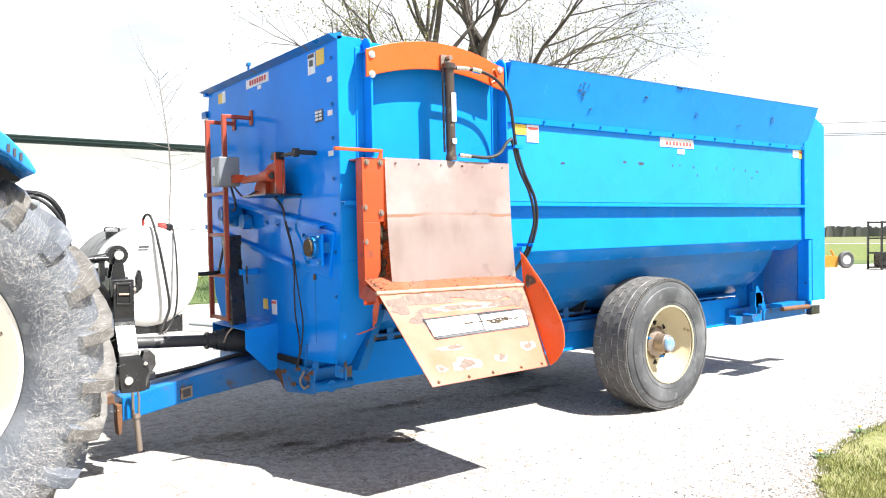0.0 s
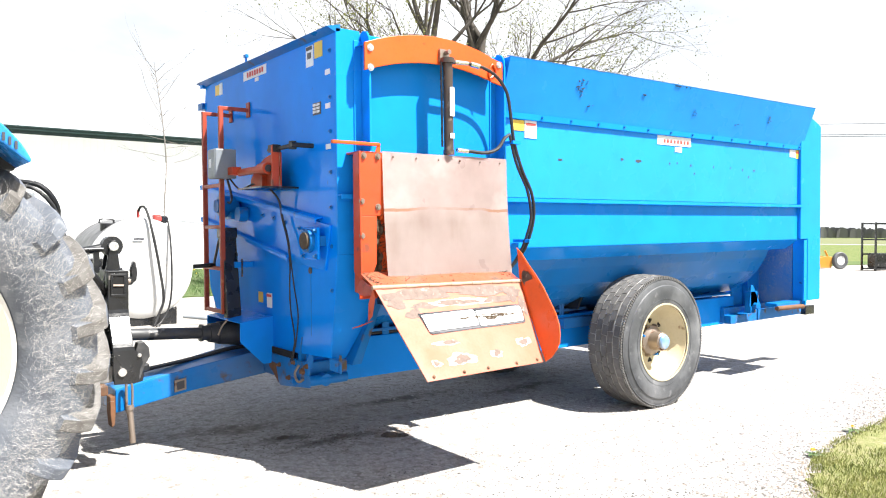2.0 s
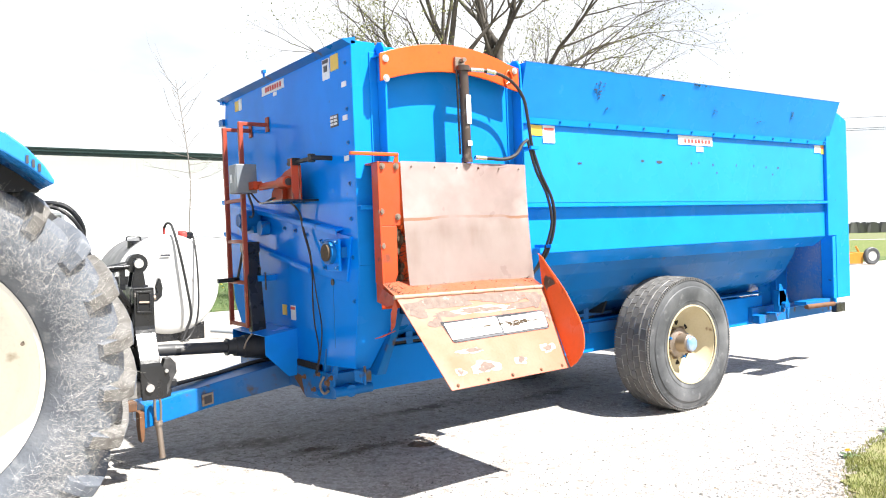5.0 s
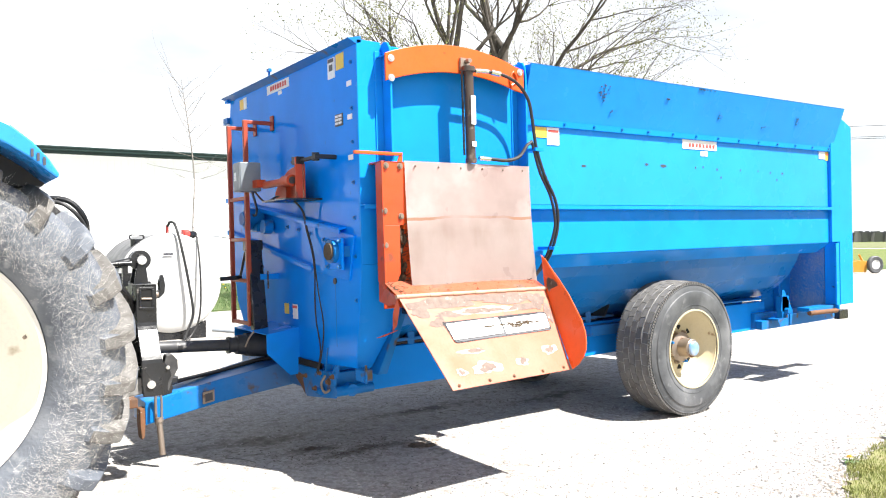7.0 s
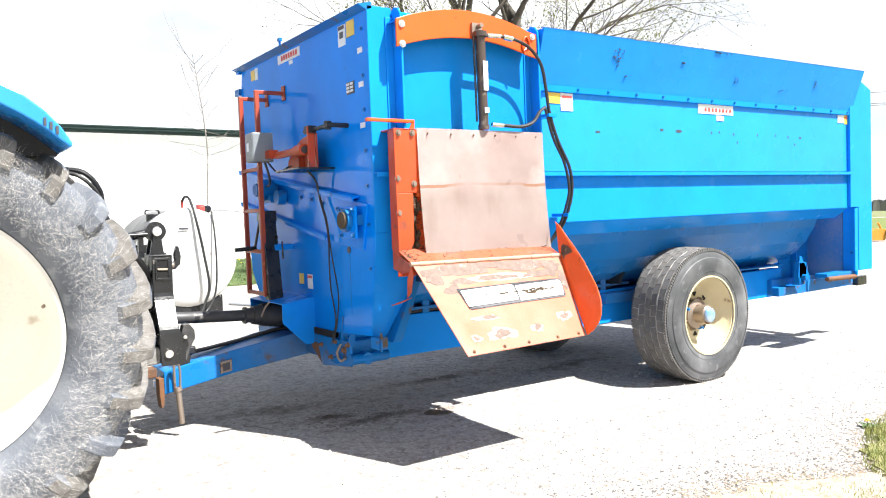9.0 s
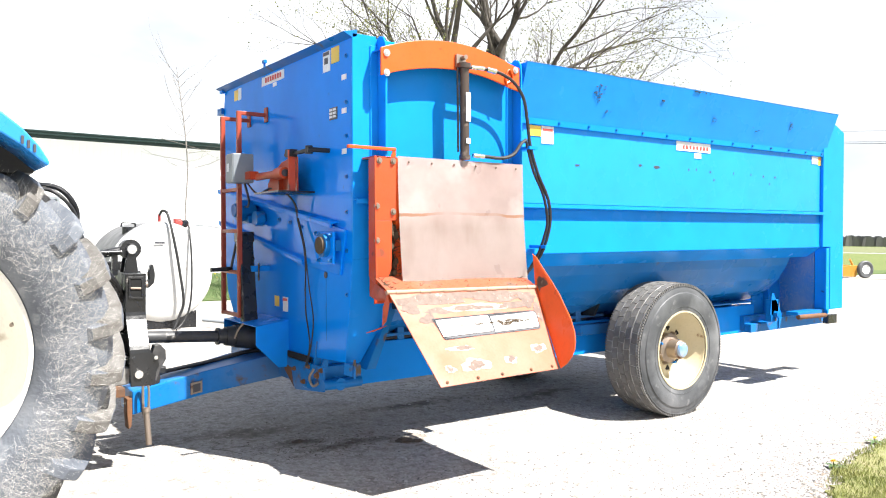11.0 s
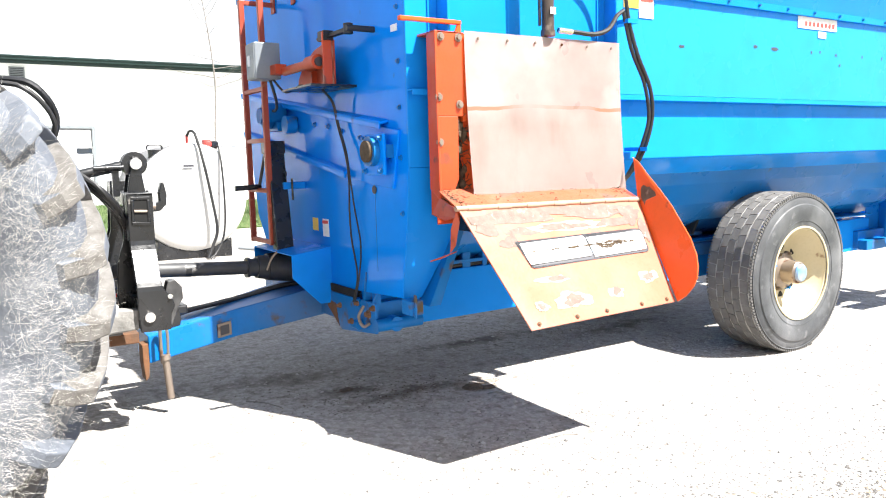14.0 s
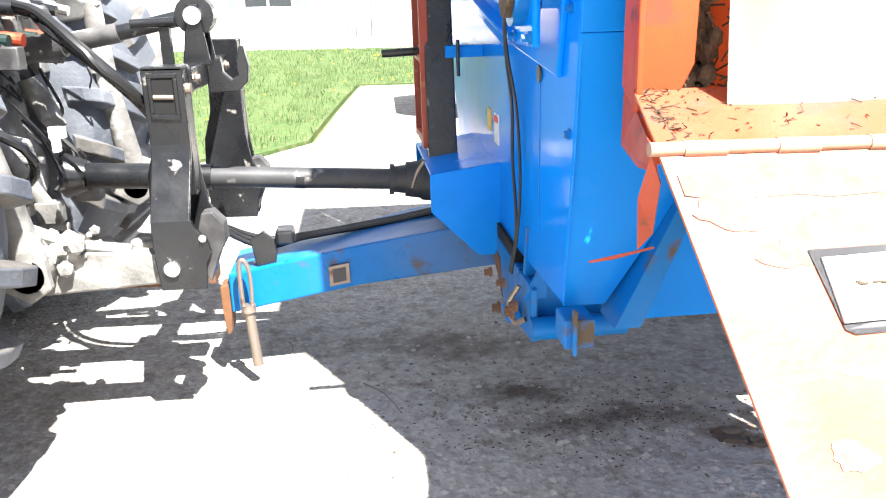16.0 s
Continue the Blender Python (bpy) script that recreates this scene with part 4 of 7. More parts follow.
    cyl(bm, (-0.893, 0.772, 0.40), (-0.892, 0.77, 0.375), 0.024, 14)
    obj("hitch_pin", bm, STEEL, dr, "hanging rusty steel hitch pin", smooth=True)
    bm = NB()
    prism(bm, [(-0.86, 0.50), (-0.875, 0.60), (-0.83, 0.625), (-0.80, 0.60), (-0.79, 0.55), (-0.80, 0.50)], "y", 0.84, 0.86)
    obj("hitch_lug", bm, BLACK, dr, bevel=0.003)
    # hoses along the drawbar
    bm = NB()
    for o in (0.0, 0.02, 0.04):
        tube(bm, [(-1.15, 0.80 + o, 0.80), (-1.0, 0.86 + o, 0.66), (-0.85, 0.94 + o, 0.545 + o / 2), (-0.70, 0.97 + o, 0.56), (-0.4, 1.0 + o, 0.59), (-0.15, 0.95 + o, 0.635), (0.0, 0.72 + o, 0.62)], 0.009, 7)
    obj("drawbar_hose", bm, HOSE, wagon, "bundle of black hydraulic hoses", smooth=True)
    bm = NB()
    bx(bm, -0.80, -0.74, 0.90, 0.99, 0.555, 0.605)
    obj("hose_clamp", bm, BLACK, wagon, bevel=0.01)
    # power shaft from the tractor
    bm = NB()
    cyl(bm, (-1.00, 1.0, 0.785), (-0.36, 1.0, 0.742), 0.036, 20)
    sh = obj("power_shaft", bm, BLACK_ROUGH, wagon, "black plastic power take-off shaft guard", smooth=True)
    bm = NB()
    cyl(bm, (-1.47, 1.0, 0.815), (-1.0, 1.0, 0.785), 0.043, 20)
    obj("shaft_tube", bm, BLACK, sh, smooth=True)
    bm = NB()
    cyl(bm, (-0.40, 1.0, 0.744), (-0.385, 1.0, 0.743), 0.054, 20)
    cyl(bm, (-0.385, 1.0, 0.743), (-0.345, 1.0, 0.741), 0.046, 20, 0.050)
    cyl(bm, (-0.345, 1.0, 0.741), (-0.29, 1.0, 0.737), 0.060, 20, 0.066)
    cyl(bm, (-0.29, 1.0, 0.737), (-0.15, 1.0, 0.728), 0.072, 22, 0.085)
    obj("shaft_cone", bm, BLACK_ROUGH, sh, "ribbed black shaft cone", smooth=True)
    bm = NB()
    cyl(bm, (-1.47, 1.0, 0.815), (-1.40, 1.0, 0.81), 0.075, 20, 0.05)
    obj("shaft_collar", bm, BLACK, sh, smooth=True)
    bm = NB()
    cyl(bm, (-0.72, 1.0, 0.765), (-0.69, 1.0, 0.763), 0.0365, 20)
    obj("shaft_collar", bm, BLACK, sh, smooth=True)


def truck_wheel(y0, side):
    """A road tyre with block tread on a dished cream wheel; its outer face is at y0 and looks to side."""
    w = new("road_wheel")
    w.parent = wagon
    w.matrix_basis = Matrix.Translation((2.865, y0, 0.494)) @ (Matrix.Rotation(math.pi, 4, "Z") if side > 0 else Matrix()) @ Matrix.Scale(0.975, 4)
    tagged(w, "worn truck tyre on a dished cream steel wheel")
    bm = NB()
    lathe(bm, [(0.298, 0.03), (0.30, 0.012), (0.33, 0.006), (0.40, 0.0), (0.440, 0.001), (0.452, 0.004), (0.458, 0.011), (0.470, 0.014), (0.50, 0.020), (0.520, 0.035), (0.524, 0.185), (0.520, 0.335), (0.50, 0.355), (0.45, 0.37), (0.33, 0.36), (0.298, 0.34)], (0, 0, 0), 64)
    t = obj("tyre", bm, RUBBER, w, "dusty black tyre with worn tread", smooth=True)
    bm = NB()
    n = 40
    for k, (a, b) in enumerate(((0.040, 0.099), (0.104, 0.156), (0.161, 0.213), (0.218, 0.270), (0.275, 0.335))):
        for i in range(n):
            th0 = 2 * math.pi * (i + (0.5 if k % 2 else 0) + 0.04) / n
            th1 = th0 + 2 * math.pi * 0.94 / n
            sk = 0.014 if k % 2 else -0.014
            vs = []
            for r in (0.518, 0.5345 - (0.004 if k in (0, 4) else 0)):
                for th, y in ((th0, a + (0.004 if i % 2 else 0)), (th1, a + (0.004 if i % 2 else 0)), (th1, b - (0 if i % 2 else 0.004)), (th0, b - (0 if i % 2 else 0.004))):
                    e = th + (sk if y > (a + b) / 2 else 0)
                    vs.append(bm.verts.new((r * math.cos(e), y, r * math.sin(e))))
            for f in ((4, 5, 6, 7), (0, 1, 5, 4), (1, 2, 6, 5), (2, 3, 7, 6), (3, 0, 4, 7)):
                bm.faces.new([vs[q] for q in f])
    tagged(obj("tread", bm, TREAD, t, "worn zigzag tread blocks"), kind="stuff")
    bm = NB()
    for i in range(150):
        # notched shoulder rib
        a = 2 * math.pi * i / 150
        for y0_, y1_ in ((0.022, 0.036), (0.338, 0.350)):
            bx(bm, 0.505, 0.5265, y0_, y1_, -0.0068, 0.0068, Matrix.Rotation(a, 4, "Y"))
    tagged(obj("shoulder_rib", bm, TREAD, t, "finely notched rib along the tread shoulder"), kind="stuff")
    bm = NB()
    lathe(bm, [(0.519, 0.031), (0.5230, 0.033), (0.5285, 0.07), (0.5290, 0.185), (0.5285, 0.31), (0.5230, 0.340), (0.519, 0.343)], (0, 0, 0), 64)
    obj("tread_groove", bm, GROOVE, t, "dust-filled tread grooves", smooth=True)
    bm = NB()
    lathe(bm, [(0.503, 0.0165), (0.508, 0.0165), (0.508, 0.022), (0.503, 0.022)], (0, 0, 0), 64)
    lathe(bm, [(0.345, 0.002), (0.351, 0.002), (0.351, 0.008), (0.345, 0.008)], (0, 0, 0), 64)
    obj("sidewall_ring", bm, RUBBER, t)
    bm = NB()
    lathe(bm, [(0.312, 0.004), (0.312, 0.012), (0.292, 0.02), (0.284, 0.05), (0.255, 0.075), (0.235, 0.13), (0.20, 0.155), (0.10, 0.160), (0.10, 0.170), (0.21, 0.166), (0.245, 0.14), (0.265, 0.08), (0.296, 0.05), (0.30, 0.02), (0.30, 0.004)], (0, 0, 0), 64)
    rim = obj("rim", bm, CREAM, w, "dished cream-painted steel rim", smooth=True)
    for i in range(8):
        a = 2 * math.pi * (i + 0.5) / 8
        c, e = math.cos(a), math.sin(a)
        bm = NB()
        cyl(bm, (0.125 * c, 0.162, 0.125 * e), (0.125 * c, 0.135, 0.125 * e), 0.015, 6)
        cyl(bm, (0.125 * c, 0.14, 0.125 * e), (0.125 * c, 0.115, 0.125 * e), 0.009, 10)
        obj("wheel_nut", bm, STEEL if i % 3 else BLUE_DIRTY, rim)
        a += math.pi / 8
        bm = NB()
        prism(bm, [(0.168 * math.cos(a + f) * q, 0.168 * math.sin(a + f) * q) for f, q in ((-0.12, 1.06), (0.12, 1.06), (0.15, 1.0), (0.03, 0.83), (-0.03, 0.83), (-0.15, 1.0))], "y", 0.1545, 0.158)
        obj("vent_hole", bm, VOID, rim, "dark triangular vent hole in the wheel disc")
    bm = NB()
    lathe(bm, [(0.12, 0.165), (0.12, 0.13), (0.078, 0.115), (0.074, 0.03), (0.066, 0.02), (0.02, 0.016), (0.0, 0.016), (0.0, 0.165)], (0, 0, 0), 28, False)
    obj("hub", bm, STEEL, w, smooth=True)
    bm = NB()
    lathe(bm, [(0.060, 0.030), (0.060, 0.012), (0.052, 0.002), (0.03, -0.002), (0.0, -0.002), (0.0, 0.030)], (0, 0, 0), 28, False)
    obj("hub_cap", bm, HUBCAP, w, "scuffed blue hub cap", smooth=True)
    return w


def discharge_door():
    dd = wagon
    bm = NB()
    n = 16
    top, bot = [], []
    for i in range(n + 1):
        t = i / n
        x = 0.150 + 1.02 * t
        arc = 1 - (2 * t - 0.95) ** 2
        top.append((x, 2.422 + 0.098 * max(arc, 0) + 0.022 * t))
        bot.append((x, 2.268 + 0.088 * max(arc, 0) + 0.028 * t))
    prism(bm, top + bot[::-1], "y", -0.118, -0.104)
    ar = obj("lift_arch", bm, ORANGE, dd, "curved orange lift arch", bevel=0.003)
    bm = NB()
    for (xa, za), (xb, zb) in zip(top, top[1:]):
        slab(bm, [(xa, -0.103, za - 0.012), (xb, -0.103, zb - 0.012), (xb, -0.006, zb - 0.012), (xa, -0.006, za - 0.012)], 0.006)
    obj("arch_hood", bm, BLUE, dd, "curved blue plate behind the lift arch")
    for x, z in ((0.185, 2.405), (0.185, 2.295), (1.135, 2.425)):
        bolt("bolt", (x, -0.118, z), (0, -1, 0), 0.014, ar, CHROME, 0.014)
    bm = NB()
    tube(bm, [(1.07, -0.124, 2.31), (1.05, -0.124, 2.37), (1.08, -0.125, 2.42), (1.11, -0.124, 2.37), (1.06, -0.124, 2.335)], 0.006, 6)
    obj("hose_ring", bm, ORANGE, ar)
    bm = NB()
    bx(bm, 0.66, 0.73, -0.135, -0.118, 2.385, 2.46)
    cyl(bm, (0.70, -0.12, 2.44), (0.70, -0.175, 2.44), 0.014, 16)
    obj("cylinder_eye", bm, STEEL, ar, smooth=True)
    bm = NB()
    cyl(bm, (0.70, -0.155, 2.40), (0.705, -0.155, 1.845), 0.029, 20)
    cyl(bm, (0.70, -0.155, 2.405), (0.70, -0.155, 2.375), 0.042, 20)
    cyl(bm, (0.705, -0.155, 1.862), (0.705, -0.155, 1.836), 0.034, 20)
    cy = obj("lift_cylinder", bm, BROWN, dd, "brown hydraulic lift cylinder with label", smooth=True)
    bm = NB()
    bx(bm, 0.69, 0.722, -0.1905, -0.186, 2.06, 2.23)
    obj("cylinder_label", bm, DECAL, cy)
    bm = NB()
    bx(bm, 0.692, 0.722, -0.1905, -0.186, 1.93, 1.96)
    obj("cylinder_label", bm, DECAL, cy)
    bm = NB()
    cyl(bm, (0.655, -0.15, 2.38), (0.66, -0.15, 1.88), 0.007, 8)
    obj("side_tube", bm, BLACK, cy)
    bm = NB()
    cyl(bm, (0.705, -0.13, 1.84), (0.705, -0.10, 1.80), 0.016, 14)
    obj("piston_rod", bm, CHROME, cy, smooth=True)
    # sliding door behind the sheet
    bm = NB()
    bx(bm, 0.21, 1.19, -0.045, -0.014, 1.12, 1.815)
    bx(bm, 0.21, 1.19, -0.06, -0.045, 1.775, 1.815)
    obj("sliding_door", bm, ORANGE, dd, "orange sliding discharge door", bevel=0.003)
    bm = NB()
    bx(bm, -0.055, 0.25, -0.115, -0.09, 1.863, 1.881)
    prism(bm, [(0.205, 1.80), (0.25, 1.80), (0.25, 1.863), (0.232, 1.863)], "y", -0.112, -0.10)
    obj("door_pointer", bm, ORANGE, dd, "bent orange door position pointer", bevel=0.003)
    # side housing
    bm = NB()
    prism(bm, [(-0.085, 1.825), (-0.155, 1.825), (-0.155, 1.60), (-0.165, 1.115), (-0.085, 1.16)], "x", 0.085, 0.097)
    bx(bm, 0.085, 0.228, -0.150, -0.140, 1.47, 1.825)
    prism(bm, [(0.085, 1.12), (0.13, 1.13), (0.15, 1.10), (0.17, 1.15), (0.195, 1.20), (0.198, 1.47), (0.085, 1.47)], "y", -0.150, -0.140)
    bx(bm, 0.085, 0.235, -0.15, -0.012, 1.815, 1.825)
    # Added inner plate that keeps a streak of sun off the corner gusset.
    bx(bm, 0.14, 0.26, -0.055, -0.047, 1.0, 1.48)
    h = obj("chute_housing", bm, ORANGE_MID, dd, "orange side housing of the chute", bevel=0.003)
    for x, z in ((0.115, 1.80), (0.205, 1.80), (0.205, 1.52), (0.10, 1.55), (0.10, 1.36)):
        bolt("bolt", (x, -0.150, z), (0, -1, 0), 0.012, h, STEEL, 0.016)
    bm = NB()
    bx(bm, 0.225, 0.24, -0.148, -0.10, 1.45, 1.80)
    bx(bm, 1.15, 1.165, -0.15, -0.012, 1.12, 1.825)
    bx(bm, 0.235, 1.16, -0.12, -0.10, 1.79, 1.825)
    obj("housing_rail", bm, ORANGE, h)
    bm = NB()
    slab(bm, [(0.088, -0.09, 1.17), (0.088, -0.155, 1.125), (0.052, -0.335, 1.085), (0.06, -0.33, 1.05), (0.08, -0.20, 1.03), (0.087, -0.09, 1.05)], 0.005)
    obj("housing_skirt", bm, ORANGE_DARK, h, "dirty orange skirt down to the hinge")
    # Dark lumps added so the gap beside the sheet looks shaded inside.
    bm = NB()
    rk = random.Random(12)
    for i in range(90):
        p = Vector((rk.uniform(0.20, 0.245), rk.uniform(-0.125, -0.05), rk.uniform(1.12, 1.46)))
        bmesh.ops.create_icosphere(bm, subdivisions=1, radius=1, matrix=Matrix.Translation(p) @ Matrix.Diagonal((rk.uniform(0.01, 0.022), rk.uniform(0.01, 0.03), rk.uniform(0.012, 0.035), 1)))
    tagged(obj("forage_cake", bm, STRAW, dd, "dark lumps added to darken the gap behind the housing"), kind="stuff")
    bm = NB()
    for i in range(220):
        x = random.uniform(0.16, 0.30) if i < 150 else random.uniform(0.3, 1.1)
        z = random.uniform(1.10, 1.50) if i < 110 else random.uniform(1.09, 1.13)
        y = random.uniform(-0.13, -0.06)
        d = Vector((random.uniform(-1, 1), random.uniform(-1, 1), random.uniform(-1, 1))).normalized() * random.uniform(0.015, 0.05)
        cyl(bm, (x, y, z), Vector((x, y, z)) + d, 0.002, 4)
    tagged(obj("forage_wisp", bm, STRAW, dd, "clinging dry forage stalks"), kind="stuff")
    # hanging sheet, gently bowed
    bm = NB()
    nx, nz = 14, 12
    g = []
    for j in range(nz + 1):
        row = []
        for i in range(nx + 1):
            u, v = i / nx, j / nz
            x = 0.232 + (1.162 - 0.232) * u
            z = 1.83 - (0.725 + 0.012 * math.sin(u * 7)) * v
            y = -0.158 - 0.045 * v * v - 0.010 * math.sin(u * 6 + 1) * v - 0.012 * math.sin(math.pi * u) * math.sin(math.pi * v)
            row.append(bm.verts.new((x, y, z)))
        g.append(row)
    for j in range(nz):
        for i in range(nx):
            bm.faces.new((g[j][i], g[j][i + 1], g[j + 1][i + 1], g[j + 1][i]))
    r = bmesh.ops.solidify(bm, geom=bm.faces[:], thickness=0.006)
    fl = obj("hanging_sheet", bm, FLAP, dd, "cloudy rust-stained hanging deflector sheet", smooth=True)
    for i in range(6):
        bolt("bolt", (0.30 + i * 0.16, -0.164, 1.80), (0, -1, 0), 0.0045, fl, STEEL, 0.005)
    # apron below the sheet
    bm = NB()
    slab(bm, [(0.085, -0.14, 1.155), (1.165, -0.14, 1.135), (1.12, -0.335, 1.068), (0.06, -0.335, 1.082)], -0.006)
    obj("apron", bm, APRONMAT, dd, "rust-blotched orange apron plate", bevel=0.002)
    bm = NB()
    for i in range(300):
        u, v = random.betavariate(0.22, 0.26), random.random() ** 1.6
        x = 0.10 + 1.0 * u
        p = Vector((x, -0.15 - 0.16 * v, 1.152 - 0.06 * v - 0.015 * u + 0.006))
        d = Vector((random.uniform(-1, 1), random.uniform(-1, 1), random.uniform(-0.2, 0.4))).normalized() * random.uniform(0.004, 0.022)
        cyl(bm, p, p + d, random.uniform(0.0007, 0.0018), 4)
    tagged(obj("forage_crumb", bm, STRAW, dd, "crumbs of old forage on the apron"), kind="stuff")
    bm = NB()
    cyl(bm, (0.045, -0.338, 1.088), (1.135, -0.338, 1.071), 0.0115, 14)
    hg = obj("hinge_rod", bm, HINGE, dd, "rusty hinge rod", smooth=True)
    for i in range(7):
        x = 0.10 + i * 0.155
        bm = NB()
        cyl(bm, (x, -0.338, 1.088 - 0.0155 * x), (x + 0.07, -0.338, 1.087 - 0.0155 * (x + 0.07)), 0.0135, 14)
        obj("hinge_knuckle", bm, HINGE, hg, smooth=True)
    # lowered chute
    bm = NB()
    hl, hr, br, bl = (0.06, -0.345, 1.078), (1.105, -0.345, 1.062), (0.965, -0.685, 0.64), (0.150, -0.685, 0.632)
    slab(bm, [hl, hr, br, bl], 0.006)
    ch = obj("chute_plate", bm, ORANGE_WORN, dd, "faded orange lowered chute plate with rust patches", bevel=0.001)

    def sign():
        nn = (Vector(hr) - Vector(hl)).cross(Vector(bl) - Vector(hl)).normalized()
        return nn if nn.z > 0 else -nn
    up = sign()
    bm = NB()
    a = [Vector(hl).lerp(Vector(hr), u).lerp(Vector(bl).lerp(Vector(br), u), v) + up * 0.0045 for u, v in ((0.175, 0.30), (0.90, 0.28), (0.925, 0.29), (0.94, 0.325), (0.942, 0.49), (0.93, 0.515), (0.205, 0.54), (0.19, 0.525))]
    bm.faces.new([bm.verts.new(p) for p in a])
    bmesh.ops.solidify(bm, geom=bm.faces[:], thickness=0.001)
    obj("plate_recess", bm, INK, ch, "dark gap round the wear plate")
    for u0, u1 in ((0.19, 0.565), (0.575, 0.93)):
        bm = NB()
        a = [Vector(hl).lerp(Vector(hr), u).lerp(Vector(bl).lerp(Vector(br), u), v) + up * 0.005 for u, v in ((u0, 0.325), (u1 - 0.012, 0.305), (u1, 0.33), (u1, 0.475), (u1 - 0.012, 0.495), (u0, 0.51))]
        lo = [bm.verts.new(p) for p in a]
        hi = [bm.verts.new(p + up * 0.004) for p in a]
        bm.faces.new(hi)
        for i in range(6):
            bm.faces.new((lo[i], lo[(i + 1) % 6], hi[(i + 1) % 6], hi[i]))
        obj("wear_plate", bm, ALU, ch, "bare aluminium wear plate", bevel=0.0015)
    bm = NB()
    for v, u0, u1 in ((0.40, 0.22, 0.57), (0.40, 0.58, 0.9), (0.385, 0.60, 0.78), (0.41, 0.62, 0.76), (0.43, 0.63, 0.70)):
        for i in range(30):
            u = random.uniform(u0, u1)
            p = Vector(hl).lerp(Vector(hr), u).lerp(Vector(bl).lerp(Vector(br), u), v + random.uniform(-0.008, 0.008)) + up * 0.0095
            cyl(bm, p, p + Vector((random.uniform(0.006, 0.03), random.uniform(-0.004, 0.004), 0)), 0.0022, 4)
    tagged(obj("forage_crumb", bm, STRAW, ch, "dark forage crumbs along the wear plate"), kind="stuff")
    rngs = random.Random(4)
    def blot(u, v, su, sv, lift, m, name, lab, n=26):
        bm = NB()
        ring = []
        ph = [rngs.uniform(0, 6.28) for _ in range(4)]
        for k in range(n):
            a = k / n * 2 * math.pi
            q = 1 + 0.16 * math.sin(2 * a + ph[0]) + 0.14 * math.sin(3 * a + ph[1]) + 0.10 * math.sin(7 * a + ph[2]) + rngs.uniform(-0.1, 0.1)
            uu, vv = min(0.985, max(0.015, u + su * math.cos(a) * q)), min(0.98, max(0.01, v + sv * math.sin(a) * q))
            ring.append(Vector(hl).lerp(Vector(hr), uu).lerp(Vector(bl).lerp(Vector(br), uu), vv) + up * lift)
        lo = [bm.verts.new(p) for p in ring]
        hi = [bm.verts.new(p + up * 0.0004) for p in ring]
        bm.faces.new(hi)
        for i in range(n):
            bm.faces.new((lo[i], lo[(i + 1) % n], hi[(i + 1) % n], hi[i]))
        obj(name, bm, m, ch, lab)
    for u, v, su, sv in ((0.33, 0.83, 0.10, 0.075), (0.62, 0.82, 0.045, 0.06), (0.87, 0.74, 0.055, 0.06), (0.13, 0.84, 0.04, 0.035), (0.30, 0.64, 0.11, 0.03), (0.55, 0.60, 0.05, 0.02), (0.48, 0.20, 0.22, 0.05)):
        blot(u, v, su, sv, 0.0016, PRIMER, "primer_patch", "pale bare primer patch")
        blot(u, v, su * 0.6, sv * 0.62, 0.0024, RUSTPATCH, "rust_patch", "flaked brown rust patch")
    for u, v, su, sv in ((0.22, 0.08, 0.20, 0.075), (0.66, 0.07, 0.24, 0.06), (0.90, 0.13, 0.07, 0.09), (0.42, 0.05, 0.16, 0.04), (0.08, 0.16, 0.06, 0.07), (0.78, 0.20, 0.12, 0.035), (0.15, 0.30, 0.05, 0.05), (0.96, 0.30, 0.03, 0.12), (0.24, 0.22, 0.09, 0.035)):
        blot(u, v, su, sv, 0.0019 + 0.0003 * u, RUSTPATCH, "rust_patch", "flaked brown rust patch")
    for u in (0.06, 0.30, 0.50, 0.75, 0.94):
        p = Vector(hl).lerp(Vector(hr), u).lerp(Vector(bl).lerp(Vector(br), u), 0.965) + up * 0.003
        bolt("bolt", p, up, 0.006, ch, RUSTY, 0.004)
    # wings
    bm = NB()
    wing = [(1.108, -0.335, 1.055), (1.165, -0.25, 1.265), (1.172, -0.236, 1.272), (1.160, -0.285, 1.250), (1.141, -0.36, 1.191), (1.115, -0.46, 1.120), (1.088, -0.555, 1.048), (1.042, -0.698, 0.914),
            (1.020, -0.748, 0.850), (1.005, -0.768, 0.800), (0.993, -0.775, 0.755), (0.982, -0.765, 0.715), (0.972, -0.735, 0.672), (0.965, -0.695, 0.642)]
    slab(bm, wing, 0.006)
    wg = obj("chute_wing", bm, ORANGE, ch, "flared orange chute wing")
    bm = NB()
    wn_ = Vector((-0.96, 0.06, 0.27)).normalized()
    wc = Vector((1.112, -0.405, 1.075))
    e1, e2 = Vector((-0.14, -0.62, -0.77)).normalized(), Vector((0.10, -0.78, 0.62)).normalized()
    rw = random.Random(6)
    ring = [wc + e1 * (0.075 * math.cos(k * 0.33) * rw.uniform(0.7, 1.1)) + e2 * (0.045 * math.sin(k * 0.33) * rw.uniform(0.7, 1.1)) + wn_ * 0.009 for k in range(19)]
    bm.faces.new([bm.verts.new(p) for p in ring])
    bmesh.ops.solidify(bm, geom=bm.faces[:], thickness=0.001)
    obj("rust_patch", bm, RUSTPATCH, wg, "flaked brown rust patch")
    bm = NB()
    slab(bm, [(0.05, -0.335, 1.08), (0.07, -0.33, 1.03), (0.082, -0.28, 0.93), (0.06, -0.27, 0.90), (0.045, -0.30, 1.0)], 0.005)
    slab(bm, [(0.09, -0.27, 0.905), (0.06, -0.26, 0.895), (-0.01, -0.22, 0.868), (0.03, -0.23, 0.875)], 0.004)
